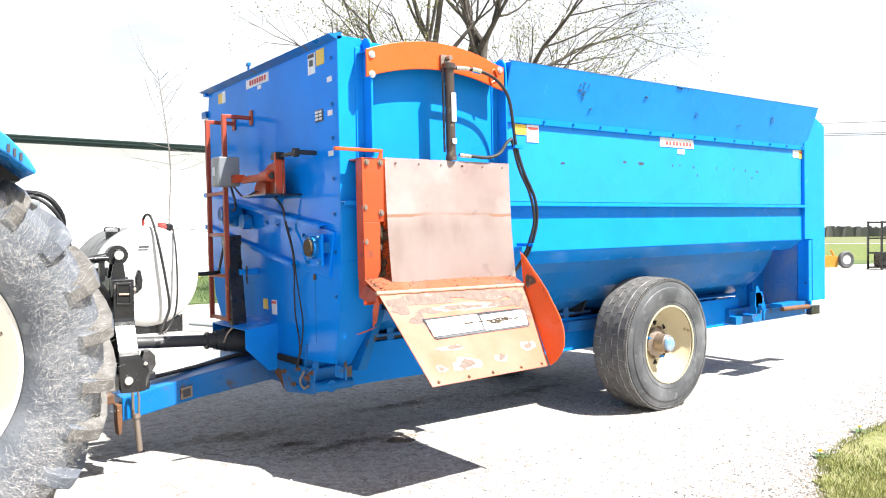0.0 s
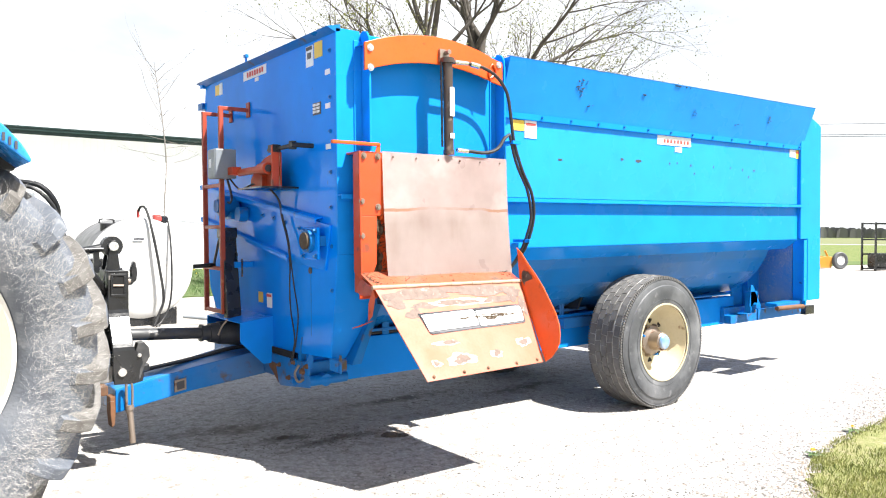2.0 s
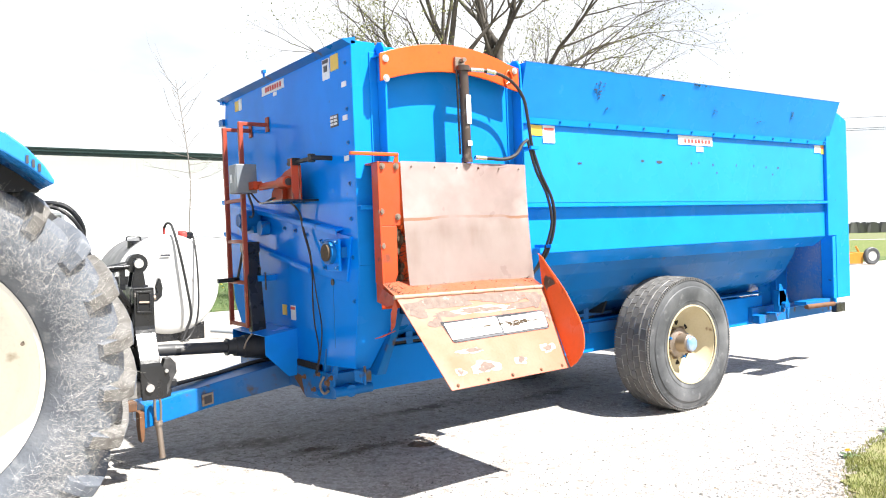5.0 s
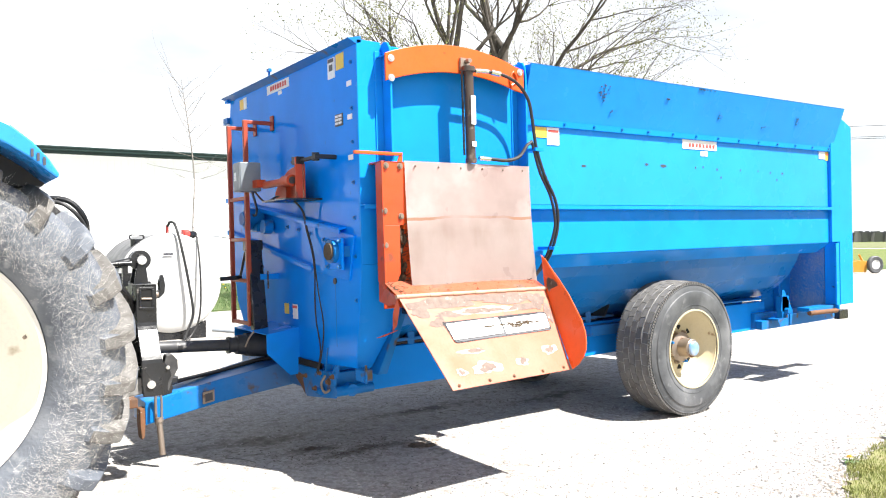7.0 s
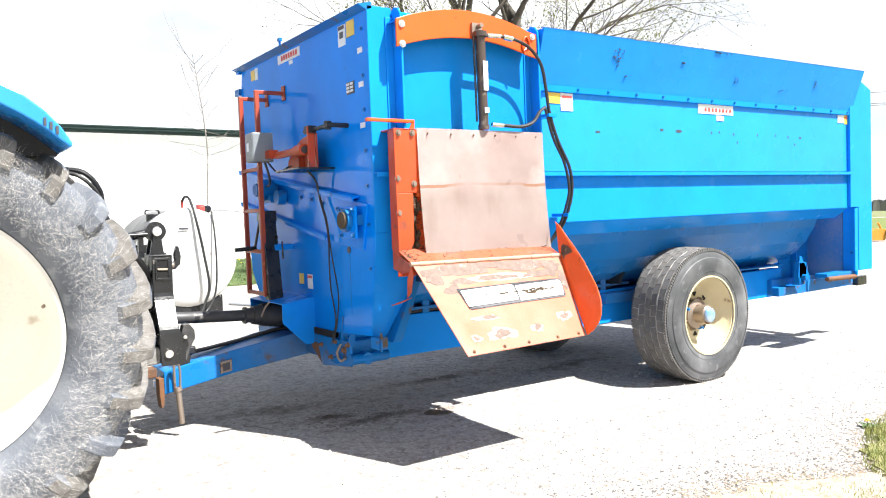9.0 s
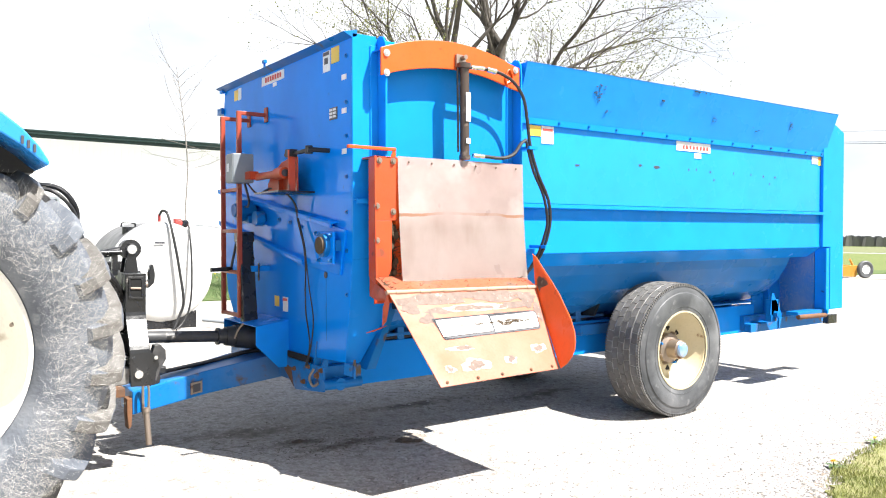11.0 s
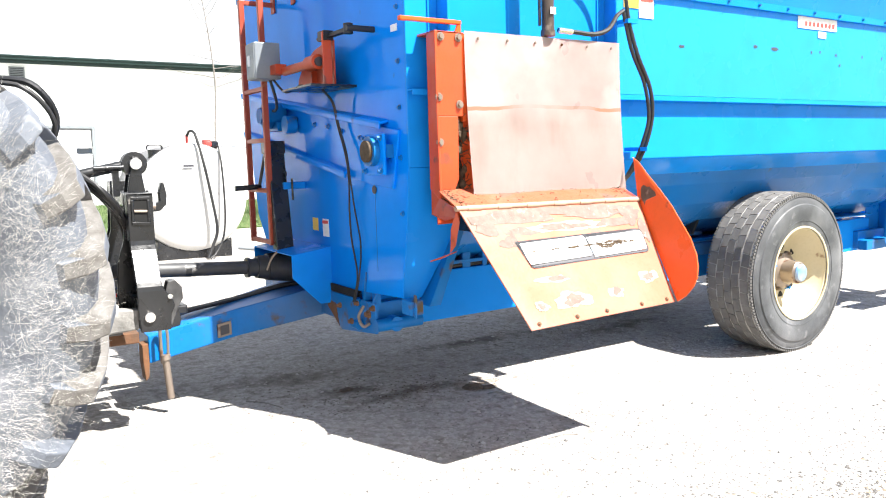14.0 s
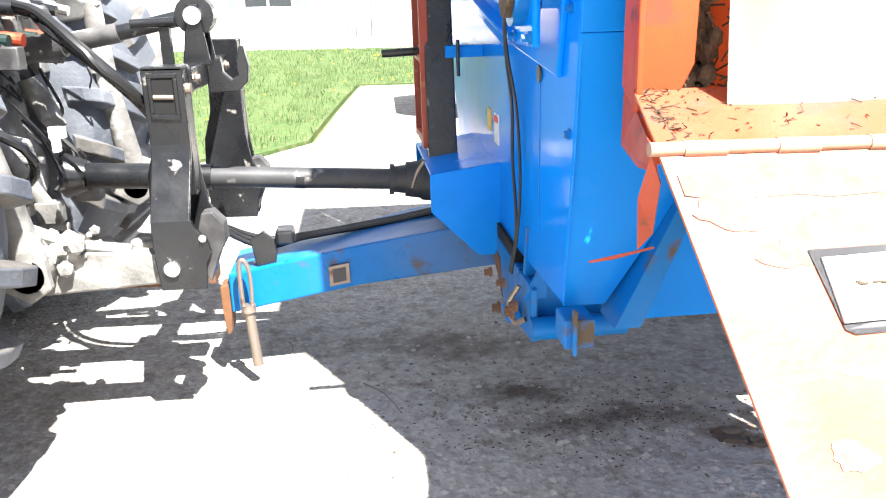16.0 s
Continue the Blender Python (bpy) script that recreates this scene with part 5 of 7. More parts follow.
    obj("torn_flap", bm, ORANGE_DARK, ch, "torn orange corner flap")
    # chute motor, linkage and hoses beneath
    bm = NB()
    bx(bm, 0.28, 0.52, -0.13, -0.01, 0.96, 1.05)
    cyl(bm, (0.30, -0.07, 1.0), (0.62, -0.10, 0.98), 0.045, 18)
    cyl(bm, (0.60, -0.10, 0.98), (0.80, -0.12, 0.955), 0.018, 12)
    mo = obj("chute_cylinder", bm, BLACK, dd, "black hydraulic chute cylinder", smooth=True, bevel=0.004)
    bm = NB()
    cyl(bm, (0.78, -0.16, 0.955), (0.78, -0.08, 0.955), 0.035, 16)
    obj("cylinder_clevis", bm, BLACK, mo, smooth=True)
    bm = NB()
    prism(bm, [(0.76, 0.93), (0.80, 0.92), (0.90, 1.03), (0.90, 1.09), (0.86, 1.09), (0.85, 1.05)], "y", -0.15, -0.135)
    obj("link_plate", bm, ORANGE, mo, bevel=0.004)
    bm = NB()
    tube(bm, [(0.36, -0.10, 0.96), (0.38, -0.14, 0.84), (0.47, -0.16, 0.73), (0.53, -0.15, 0.66), (0.55, -0.14, 0.74), (0.50, -0.13, 0.83), (0.43, -0.12, 0.86), (0.46, -0.1, 0.95)], 0.010, 8)
    tube(bm, [(0.44, -0.10, 0.96), (0.43, -0.15, 0.86), (0.48, -0.17, 0.78), (0.56, -0.16, 0.76), (0.57, -0.15, 0.82), (0.52, -0.14, 0.85), (0.6, -0.12, 0.93)], 0.010, 8)
    obj("chute_hose", bm, HOSE, mo, "looped black hydraulic hoses", smooth=True)
    # hoses beside the door
    bm = NB()
    tube(bm, [(0.74, -0.165, 2.385), (0.86, -0.17, 2.388), (0.98, -0.17, 2.375), (1.09, -0.165, 2.33), (1.17, -0.16, 2.24), (1.21, -0.15, 2.10), (1.235, -0.15, 1.95), (1.29, -0.16, 1.78), (1.37, -0.17, 1.62), (1.40, -0.16, 1.48), (1.385, -0.14, 1.35), (1.36, -0.10, 1.24), (1.28, -0.06, 1.13)], 0.0105, 9)
    tube(bm, [(1.20, -0.15, 1.98), (1.26, -0.15, 1.80), (1.34, -0.16, 1.64), (1.375, -0.16, 1.48), (1.36, -0.14, 1.36), (1.335, -0.10, 1.24), (1.26, -0.06, 1.10)], 0.0095, 9)
    obj("lift_hose", bm, HOSE, dd, "pair of black hydraulic hoses", smooth=True)
    bm = NB()
    tube(bm, [(0.76, -0.165, 1.865), (0.86, -0.17, 1.862), (0.98, -0.17, 1.86), (1.08, -0.165, 1.89), (1.15, -0.155, 1.96), (1.20, -0.15, 1.99)], 0.011, 8)
    obj("return_hose", bm, HOSE, dd, "grey hydraulic hose", smooth=True)
    bm = NB()
    cyl(bm, (0.745, -0.165, 2.386), (0.84, -0.17, 2.389), 0.013, 10)
    cyl(bm, (0.86, -0.17, 2.388), (0.93, -0.17, 2.382), 0.017, 8)
    obj("hose_fitting", bm, CHROME, dd, smooth=True)
    bm = NB()
    cyl(bm, (0.76, -0.165, 1.865), (0.84, -0.17, 1.862), 0.013, 10)
    obj("hose_fitting", bm, CHROME, dd, smooth=True)
    for x, z in ((1.235, 1.93), (1.375, 1.30)):
        bm = NB()
        bx(bm, x - 0.03, x + 0.04, -0.175, -0.02, z, z + 0.02)
        obj("hose_clip", bm, BLUE, dd)


wagon_body()
wagon_decals()
front_fittings()
FRONT = ("front_", "lip_", "gear_cover", "cover_flange", "flange_bearing", "bearing_bracket", "inspection", "rust_streak", "idler", "edge_angle", "ladder", "control_box", "shift_bracket",
         "parking_jack", "driveline", "guard_chain", "box_cable", "corner_strip", "corner_gusset", "gusset_", "side_stub", "small_decal", "instruction", "tag_decal")
for ob in wagon.children:
    # the front wall and all that hangs on it stand a little back
    if ob.name.startswith(FRONT) or (ob.name.startswith(("warning", "print_bar", "bolt")) and min(c[0] for c in ob.bound_box) < 0.1 and ob.data.vertices[0].co.x < 0.02):
        ob.location.x += 0.027
running_gear()
for yy, ss in ((-0.115, -1), (WIDE + 0.035, 1)):
    truck_wheel(yy, ss)
discharge_door()


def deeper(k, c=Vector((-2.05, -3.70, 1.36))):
    """Swells space by k about the early camera eye: parts stay in proportion and fit that view."""
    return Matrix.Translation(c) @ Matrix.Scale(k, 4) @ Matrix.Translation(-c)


# Each k sets a part's depth to fit the camera's views.
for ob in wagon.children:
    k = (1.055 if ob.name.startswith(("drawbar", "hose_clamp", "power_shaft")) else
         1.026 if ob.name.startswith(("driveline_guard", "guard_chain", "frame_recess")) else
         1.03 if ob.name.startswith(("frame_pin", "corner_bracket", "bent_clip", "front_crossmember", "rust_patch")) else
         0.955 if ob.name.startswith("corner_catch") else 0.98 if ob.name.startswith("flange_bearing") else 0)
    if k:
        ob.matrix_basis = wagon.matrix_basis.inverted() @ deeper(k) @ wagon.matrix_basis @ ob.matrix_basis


# ---- tractor ----
TX, TZ, TR = -2.22, 0.86, 0.90
tractor = root("tractor", "blue farm tractor rear end with mud-caked lugged tyres", "tractor")


def tractor_wheel(yc, side):
    w = new("rear_wheel")
    w.parent = tractor
    w.matrix_basis = Matrix.Translation((TX + (0.13 if side < 0 else 0.05), yc, TZ + 0.052)) @ Matrix.Rotation(radians(-7), 4, "Z") @ (Matrix.Rotation(math.pi, 4, "Z") if side > 0 else Matrix()) @ Matrix.Rotation(radians(7), 4, "Y") @ Matrix.Diagonal((0.925, 1.62, 0.925, 1))
    tagged(w, "tall lugged tractor tyre on a cream rim")
    h = 0.26
    bm = NB()
    lathe(bm, [(0.545, -0.19), (0.56, -0.215), (0.62, -0.245), (0.70, -0.255), (0.78, -0.25), (0.83, -0.235), (0.862, -0.19), (0.874, -0.10), (0.878, 0.0), (0.874, 0.10), (0.862, 0.19), (0.83, 0.235), (0.78, 0.25), (0.70, 0.255), (0.62, 0.245), (0.56, 0.215), (0.545, 0.19)], (0, 0, 0), 72)
    t = obj("tyre", bm, LUGS, w, "grey dusty tractor tyre carcass", smooth=True)
    n = 25
    for s in (-1, 1):
        for i in range(n):
            a0 = 2 * math.pi * (i + (0.5 if s > 0 else 0)) / n
            bm = NB()
            secs = []
            for k, (y, da, wd, ri, ro) in enumerate(((0.01, 0.155, 0.034, 0.868, 0.915), (0.10, 0.10, 0.034, 0.866, 0.920), (0.18, 0.045, 0.036, 0.856, 0.918), (0.232, 0.0, 0.038, 0.825, 0.900), (0.250, -0.022, 0.040, 0.785, 0.842), (0.249, -0.034, 0.040, 0.75, 0.775))):
                ring = []
                for r, dw in ((ri, wd * 1.25), (ro, wd * 0.82), (ro, -wd * 0.82), (ri, -wd * 1.25)):
                    a = a0 + da + dw
                    yy = s * (y if r == ri else y + (0.012 if k >= 3 else 0))
                    ring.append(bm.verts.new((r * math.cos(a), yy, r * math.sin(a))))
                secs.append(ring)
            for p, q in zip(secs, secs[1:]):
                for j in range(4):
                    bm.faces.new((p[j], p[(j + 1) % 4], q[(j + 1) % 4], q[j]))
            bm.faces.new(secs[0])
            bm.faces.new(secs[-1][::-1])
            bm.faces.ensure_lookup_table()
            o = obj("lug", bm, LUGS, t, mats=(LUG_WORN,), bevel=0.006)
            for f in o.data.polygons:
                if abs(f.normal.y) > 0.4 and math.hypot(f.center.x, f.center.z) > 0.80 or f.area > 0.006:
                    f.material_index = 1 if (i * 7 + s) % 5 else 0
    bm = NB()
    rr = random.Random(11)
    for i in range(13000):
        a, r = rr.uniform(0, 2 * math.pi), 0.585 + 0.28 * rr.betavariate(1.6, 1.4)
        y = -(0.257 if r < 0.80 else 0.262 - (r - 0.80) * 0.25)
        d = rr.gauss(0.35, 0.55) + (0 if i % 4 else 1.57)
        ln = rr.uniform(0.015, 0.05) * (1 if i % 6 else 2.2)
        p = Vector((r * math.cos(a), y, r * math.sin(a)))
        u, v = Vector((math.cos(a), 0, math.sin(a))), Vector((-math.sin(a), 0, math.cos(a)))
        q = p + (u * math.cos(d) + v * math.sin(d)) * ln
        q.y -= 0.004
        mid = (p + q) / 2 + Vector((rr.uniform(-0.004, 0.004), -0.003, rr.uniform(-0.004, 0.004)))
        tube(bm, [p, mid, q], rr.uniform(0.00010, 0.00026), 3, 1)
    tagged(obj("chaff", bm, CHAFF, t, "pale straw strands stuck to the sidewall"), kind="stuff")
    bm = NB()
    lathe(bm, [(0.552, -0.21), (0.552, -0.195), (0.53, -0.19), (0.515, -0.15), (0.49, -0.11), (0.47, -0.02), (0.44, 0.01), (0.20, 0.06), (0.14, 0.06), (0.14, 0.09), (0.46, 0.05), (0.53, 0.19), (0.552, 0.21), (0.54, 0.215), (0.50, 0.0), (0.525, -0.16), (0.535, -0.21)], (0, 0, 0), 72)
    rim = obj("rim", bm, RIMWHITE, w, "cream white tractor rim", smooth=True)
    bm = NB()
    cyl(bm, (0.46, -0.06, 0.16), (0.45, -0.10, 0.155), 0.008, 10)
    obj("valve", bm, STEEL, rim)
    bm = NB()
    lathe(bm, [(0.22, 0.08), (0.22, 0.03), (0.15, 0.0), (0.11, -0.05), (0.0, -0.05), (0.0, 0.08)], (0, 0, 0), 32, False)
    obj("hub", bm, RIMWHITE, w, smooth=True)
    # Added black disc covers the pale rim so the wheel's inside looks dark.
    bm = NB()
    cyl(bm, (0, 0.16, 0), (0, 0.18, 0), 0.53, 40)
    obj("brake_shield", bm, DUSTBLACK, w)
    return w


def tractor_body():
    tractor_wheel(-0.02, -1)
    tractor_wheel(1.91, 1)
    # fender over the near tyre: a blue shell with a black lining
    crest = [(-1.594, 1.63), (-1.593, 1.647), (-1.627, 1.702), (-1.681, 1.762), (-1.752, 1.819), (-1.822, 1.851), (-2.096, 1.928), (-2.6, 1.91)]
    rim_in = [(-2.505, 1.828), (-2.096, 1.846), (-1.824, 1.779), (-1.755, 1.743), (-1.683, 1.697), (-1.625, 1.649), (-1.602, 1.632)]
    lining = [(-1.606, 1.622), (-1.724, 1.62), (-1.833, 1.625), (-2.505, 1.629)]
    bm = NB()
    prism(bm, crest + rim_in, "y", -0.56, 0.33)
    fe = obj("fender", bm, TRACTORBLUE, tractor, "blue tractor fender with black underside", bevel=0.01)
    bm = NB()
    prism(bm, rim_in + lining, "y", -0.24, 0.325)
    obj("fender_lining", bm, HOSE, fe, "black fender lining")
    bm = NB()
    for i in range(3):
        bx(bm, -1.647 - i * 0.020, -1.638 - i * 0.020, -0.566, -0.559, 1.676 + i * 0.0145, 1.706 + i * 0.0145)
    obj("fender_mark", bm, INK, fe)
    bm = NB()
    bx(bm, TX - 0.2, TX + 0.60, 0.33, 0.75, 1.60, 1.70)
    obj("inner_fender", bm, TRACTORBLUE, tractor, bevel=0.03)
    # cab wall and floor behind, mostly hidden
    bm = NB()
    bx(bm, -3.2, -2.05, 0.40, 1.60, 1.55, 2.75)
    obj("cab", bm, BLACK, tractor, "dark cab of the tractor", bevel=0.05)
    bm = NB()
    bx(bm, -3.3, -1.95, 0.30, 1.70, 2.75, 2.93)
    obj("cab_roof", bm, TRACTORBLUE, tractor, bevel=0.05)
    bm = NB()
    bx(bm, -5.6, -3.2, 0.6, 1.4, 1.0, 1.75)
    obj("hood", bm, TRACTORBLUE, tractor, bevel=0.08)
    for y in (0.1, 1.6):
        bm = NB()
        lathe(bm, [(0.38, 0.0), (0.60, 0.02), (0.64, 0.1), (0.64, 0.3), (0.60, 0.38), (0.38, 0.4)], (-4.9, y - 0.05, 0.64), 40)
        obj("front_wheel", bm, LUGS, tractor, smooth=True)
    bm = NB()
    bx(bm, -5.3, -2.3, 0.75, 1.25, 0.62, 1.0)
    obj("engine_frame", bm, BLACK, tractor, bevel=0.02)
    # axle housing and transmission
    bm = NB()
    cyl(bm, (TX, 0.2, TZ), (TX, 0.62, TZ), 0.13, 20, 0.19)
    cyl(bm, (TX, 1.78, TZ), (TX, 1.38, TZ), 0.13, 20, 0.19)
    bx(bm, -2.5, -1.72, 0.60, 1.40, 0.58, 1.22)
    bx(bm, -1.75, -1.62, 0.70, 1.30, 0.62, 1.12)
    cyl(bm, (-1.62, 1.0, 0.82), (-1.50, 1.0, 0.82), 0.14, 20, 0.10)
    obj("axle_housing", bm, MUDDY, tractor, "mud-covered cast axle housing", bevel=0.015)
    bm = NB()
    bx(bm, -1.80, -1.55, 0.72, 1.28, 1.22, 1.42)
    bx(bm, -1.56, -1.50, 0.78, 1.22, 1.18, 1.40)
    obj("valve_block", bm, DUSTBLACK, tractor, "black hydraulic valve block", bevel=0.01)
    for i, y in enumerate((0.80, 0.90, 1.0, 1.10)):
        bm = NB()
        cyl(bm, (-1.50, y, 1.33), (-1.40, y, 1.32), 0.022, 12)
        cyl(bm, (-1.40, y, 1.32), (-1.36, y, 1.31), 0.016, 10)
        obj("coupler", bm, CHROME if i % 2 else BLACK, tractor, "hydraulic quick coupler", smooth=True)
        bm = NB()
        cyl(bm, (-1.50, y, 1.24), (-1.43, y, 1.23), 0.02, 12)
        obj("coupler_cap", bm, RED if i % 2 else GREENTRIM, tractor)
    # lift cylinders, rods and lower links on both sides
    for s, y in ((-1, 0.45), (1, 1.51)):
        bm = NB()
        prism(bm, [(-2.0, 1.20), (-1.95, 1.34), (-1.45, 1.40), (-1.38, 1.33), (-1.45, 1.28)], "y", y - 0.03, y + 0.03)
        obj("lift_arm", bm, DUSTBLACK, tractor, bevel=0.01)
        bm = NB()
        cyl(bm, (-1.42, y, 1.34), (-1.40, y, 1.02), 0.036, 16)
        cyl(bm, (-1.40, y, 1.02), (-1.36, y + 0.06, 0.66), 0.040, 16, 0.046)
        cyl(bm, (-1.418, y, 1.215), (-1.41, y, 1.09), 0.045, 14)
        cyl(bm, (-1.36, y + 0.02, 0.64), (-1.36, y + 0.12, 0.64), 0.048, 16)
        obj("lift_rod", bm, MUDDY, tractor, "dusty grey lift rod", smooth=True)
        bm = NB()
        prism(bm, [(-2.15, 0.60), (-2.15, 0.72), (-1.45, 0.69), (-1.04, 0.655), (-1.0, 0.62), (-1.04, 0.565), (-1.36, 0.545), (-1.6, 0.58)], "y", y + 0.12, y + 0.185)
        obj("lower_link", bm, MUDDY, tractor, "mud-caked lower link arm", bevel=0.008)
        bm = NB()
        prism(bm, [(-1.48, 0.80), (-1.42, 0.84), (-1.31, 0.70), (-1.30, 0.60), (-1.36, 0.56), (-1.46, 0.62)], "y", y + 0.02, y + 0.05)
        obj("link_clevis", bm, MUDDY, tractor, bevel=0.006)
        bm = NB()
        tube(bm, [(-1.75, y + 0.2, 0.95), (-1.55, y + 0.16, 0.82), (-1.30, y + 0.14, 0.70), (-1.12, y + 0.15, 0.66)], 0.02, 8)
        obj("check_chain", bm, MUDDY, tractor)
    bm = NB()
    rr = random.Random(5)
    for i in range(60):
        p = Vector((rr.uniform(-1.40, -1.22), rr.uniform(0.54, 0.64), rr.uniform(0.63, 0.72)))
        bmesh.ops.create_icosphere(bm, subdivisions=1, radius=rr.uniform(0.008, 0.028), matrix=Matrix.Translation(p))
    tagged(obj("mud_clod", bm, MUDDY, tractor, "clods of dried mud"), kind="stuff")
    # top link
    bm = NB()
    cyl(bm, (-1.70, 0.99, 1.16), (-1.35, 0.985, 1.215), 0.040, 18)
    cyl(bm, (-1.36, 0.985, 1.213), (-1.18, 0.982, 1.245), 0.030, 18)
    tl = obj("top_link", bm, DUSTBLACK, tractor, "black hydraulic top link", smooth=True)
    bm = NB()
    cyl(bm, (-1.20, 0.982, 1.24), (-0.99, 0.98, 1.285), 0.024, 16)
    obj("top_link_rod", bm, BLACK, tl, smooth=True)
    bm = NB()
    cyl(bm, (-0.945, 0.945, 1.292), (-0.945, 1.015, 1.292), 0.058, 22)
    obj("top_link_eye", bm, BLACK, tl, "round top link eye", smooth=True)
    bm = NB()
    cyl(bm, (-0.945, 0.915, 1.292), (-0.945, 1.05, 1.292), 0.027, 16)
    obj("top_link_pin", bm, CHROME, tl, smooth=True)
    bm = NB()
    cyl(bm, (-1.13, 0.93, 1.27), (-1.00, 0.93, 1.275), 0.014, 12)
    bx(bm, -1.05, -1.02, 0.93, 0.96, 1.14, 1.27)
    obj("latch_handle", bm, BLACK, tl, smooth=True)
    # drawbar and guard
    bm = NB()
    bx(bm, -2.2, -0.97, 0.95, 1.05, 0.42, 0.475)
    obj("tractor_drawbar", bm, RUSTY, tractor, "rusty tractor drawbar", bevel=0.006)
    bm = NB()
    bx(bm, -1.22, -1.05, 0.90, 1.0, 0.48, 0.60)
    obj("drawbar_post", bm, DUSTBLACK, tractor, bevel=0.01)
    bm = NB()
    tube(bm, [(-1.12, 0.93, 0.60), (-1.12, 0.93, 0.66), (-1.05, 0.90, 0.67), (-1.05, 0.90, 0.61)], 0.010, 7)
    obj("red_handle", bm, REDINK, tractor, "small red pin handle")
    # hoses from couplers to wagon
    hs = (((-1.40, 0.80, 1.33), (-1.30, 0.72, 1.30), (-1.15, 0.62, 1.18), (-1.05, 0.70, 1.05), (-0.99, 0.80, 0.88), (-1.05, 0.82, 0.76)),
          ((-1.40, 0.90, 1.32), (-1.28, 0.70, 1.26), (-1.12, 0.66, 1.13), (-1.03, 0.74, 0.98), (-1.0, 0.82, 0.80)),
          ((-1.40, 1.0, 1.32), (-1.30, 0.78, 1.28), (-1.18, 0.70, 1.19), (-1.06, 0.74, 1.04), (-1.01, 0.84, 0.84)),
          ((-1.55, 0.50, 1.62), (-1.40, 0.45, 1.60), (-1.32, 0.46, 1.48), (-1.36, 0.55, 1.35), (-1.5, 0.7, 1.3)),
          ((-1.58, 0.45, 1.60), (-1.43, 0.40, 1.58), (-1.33, 0.42, 1.45), (-1.38, 0.5, 1.30), (-1.5, 0.65, 1.25)),
          ((-1.6, 0.6, 1.2), (-1.45, 0.55, 1.05), (-1.35, 0.6, 0.95), (-1.4, 0.7, 0.85), (-1.55, 0.75, 0.8)))
    for i, p in enumerate(hs):
        bm = NB()
        tube(bm, p, 0.014 if i != 4 else 0.010, 9)
        obj("hydraulic_hose", bm, HOSE if i % 2 == 0 else BLACK, tractor, "dusty black hydraulic hose", smooth=True)
    bm = NB()
    for i in range(26):
        p = Vector((rr.uniform(-1.62, -1.45), rr.uniform(0.55, 1.3), rr.uniform(0.9, 1.5)))
        q = p + Vector((rr.uniform(0.0, 0.10), rr.uniform(-0.12, 0.12), rr.uniform(-0.22, 0.05)))
        tube(bm, [p, (p + q) / 2 + Vector((0.04, 0, -0.05)), q], rr.uniform(0.003, 0.008), 5, 4)
    tagged(obj("wiring", bm, HOSE, tractor, "loose black wiring and small hoses"), kind="stuff")
    for i in range(24):
        x, y, z = rr.uniform(-1.75, -1.5), rr.uniform(0.6, 1.4), rr.uniform(0.55, 1.35)
        bm = NB()
        bx(bm, x, x + rr.uniform(0.03, 0.12), y, y + rr.uniform(0.03, 0.12), z, z + rr.uniform(0.02, 0.10))
        if i % 3 == 0:
            cyl(bm, (x, y + 0.03, z + 0.02), (x + 0.16, y + 0.03, z + 0.01), 0.014, 12)
        obj("bracket", bm, MUDDY if i % 2 else DUSTBLACK, tractor, "dusty cast bracket", bevel=0.005)
    for i, (p, q, r) in enumerate((((-1.72, 0.66, 1.05), (-1.46, 0.60, 0.70), 0.030), ((-1.62, 0.82, 1.12), (-1.40, 0.80, 0.74), 0.022), ((-1.66, 0.52, 1.38), (-1.36, 0.62, 1.20), 0.020),
                                   ((-1.55, 1.18, 1.10), (-1.42, 1.20, 0.72), 0.026), ((-1.80, 0.45, 1.30), (-1.50, 0.46, 1.02), 0.028))):
        bm = NB()
        cyl(bm, p, q, r, 14)
        cyl(bm, p, Vector(p).lerp(Vector(q), 0.45), r * 1.5, 14)
        bx(bm, q[0] - r * 1.6, q[0] + r * 1.6, q[1] - r * 1.2, q[1] + r * 1.2, q[2] - r * 1.8, q[2] + r * 1.2)
        obj("stabiliser_strut", bm, MUDDY if i % 2 else DUSTBLACK, tractor, "dust-coated stabiliser strut", smooth=True, bevel=0.004)
    for i in range(9):
        y, z = 0.66 + 0.075 * i, 1.13 - 0.02 * (i % 3)
        bolt("bolt", (-1.62, y, z - 0.05), (1, 0, 0), 0.014, tractor, MUDDY, 0.02)
        bolt("bolt", (-1.50, 0.79 + 0.05 * i, 1.385), (1, 0, 0), 0.009, tractor, CHROME, 0.014)
    bm = NB()
    bx(bm, -1.29, -1.25, 0.60, 0.62, 0.985, 1.015)
    obj("hose_tag", bm, DECAL, tractor)
    bm = NB()
    bx(bm, -1.325, -1.31, 0.70, 0.73, 0.93, 0.97)
    obj("hose_tag", bm, DECAL, tractor)


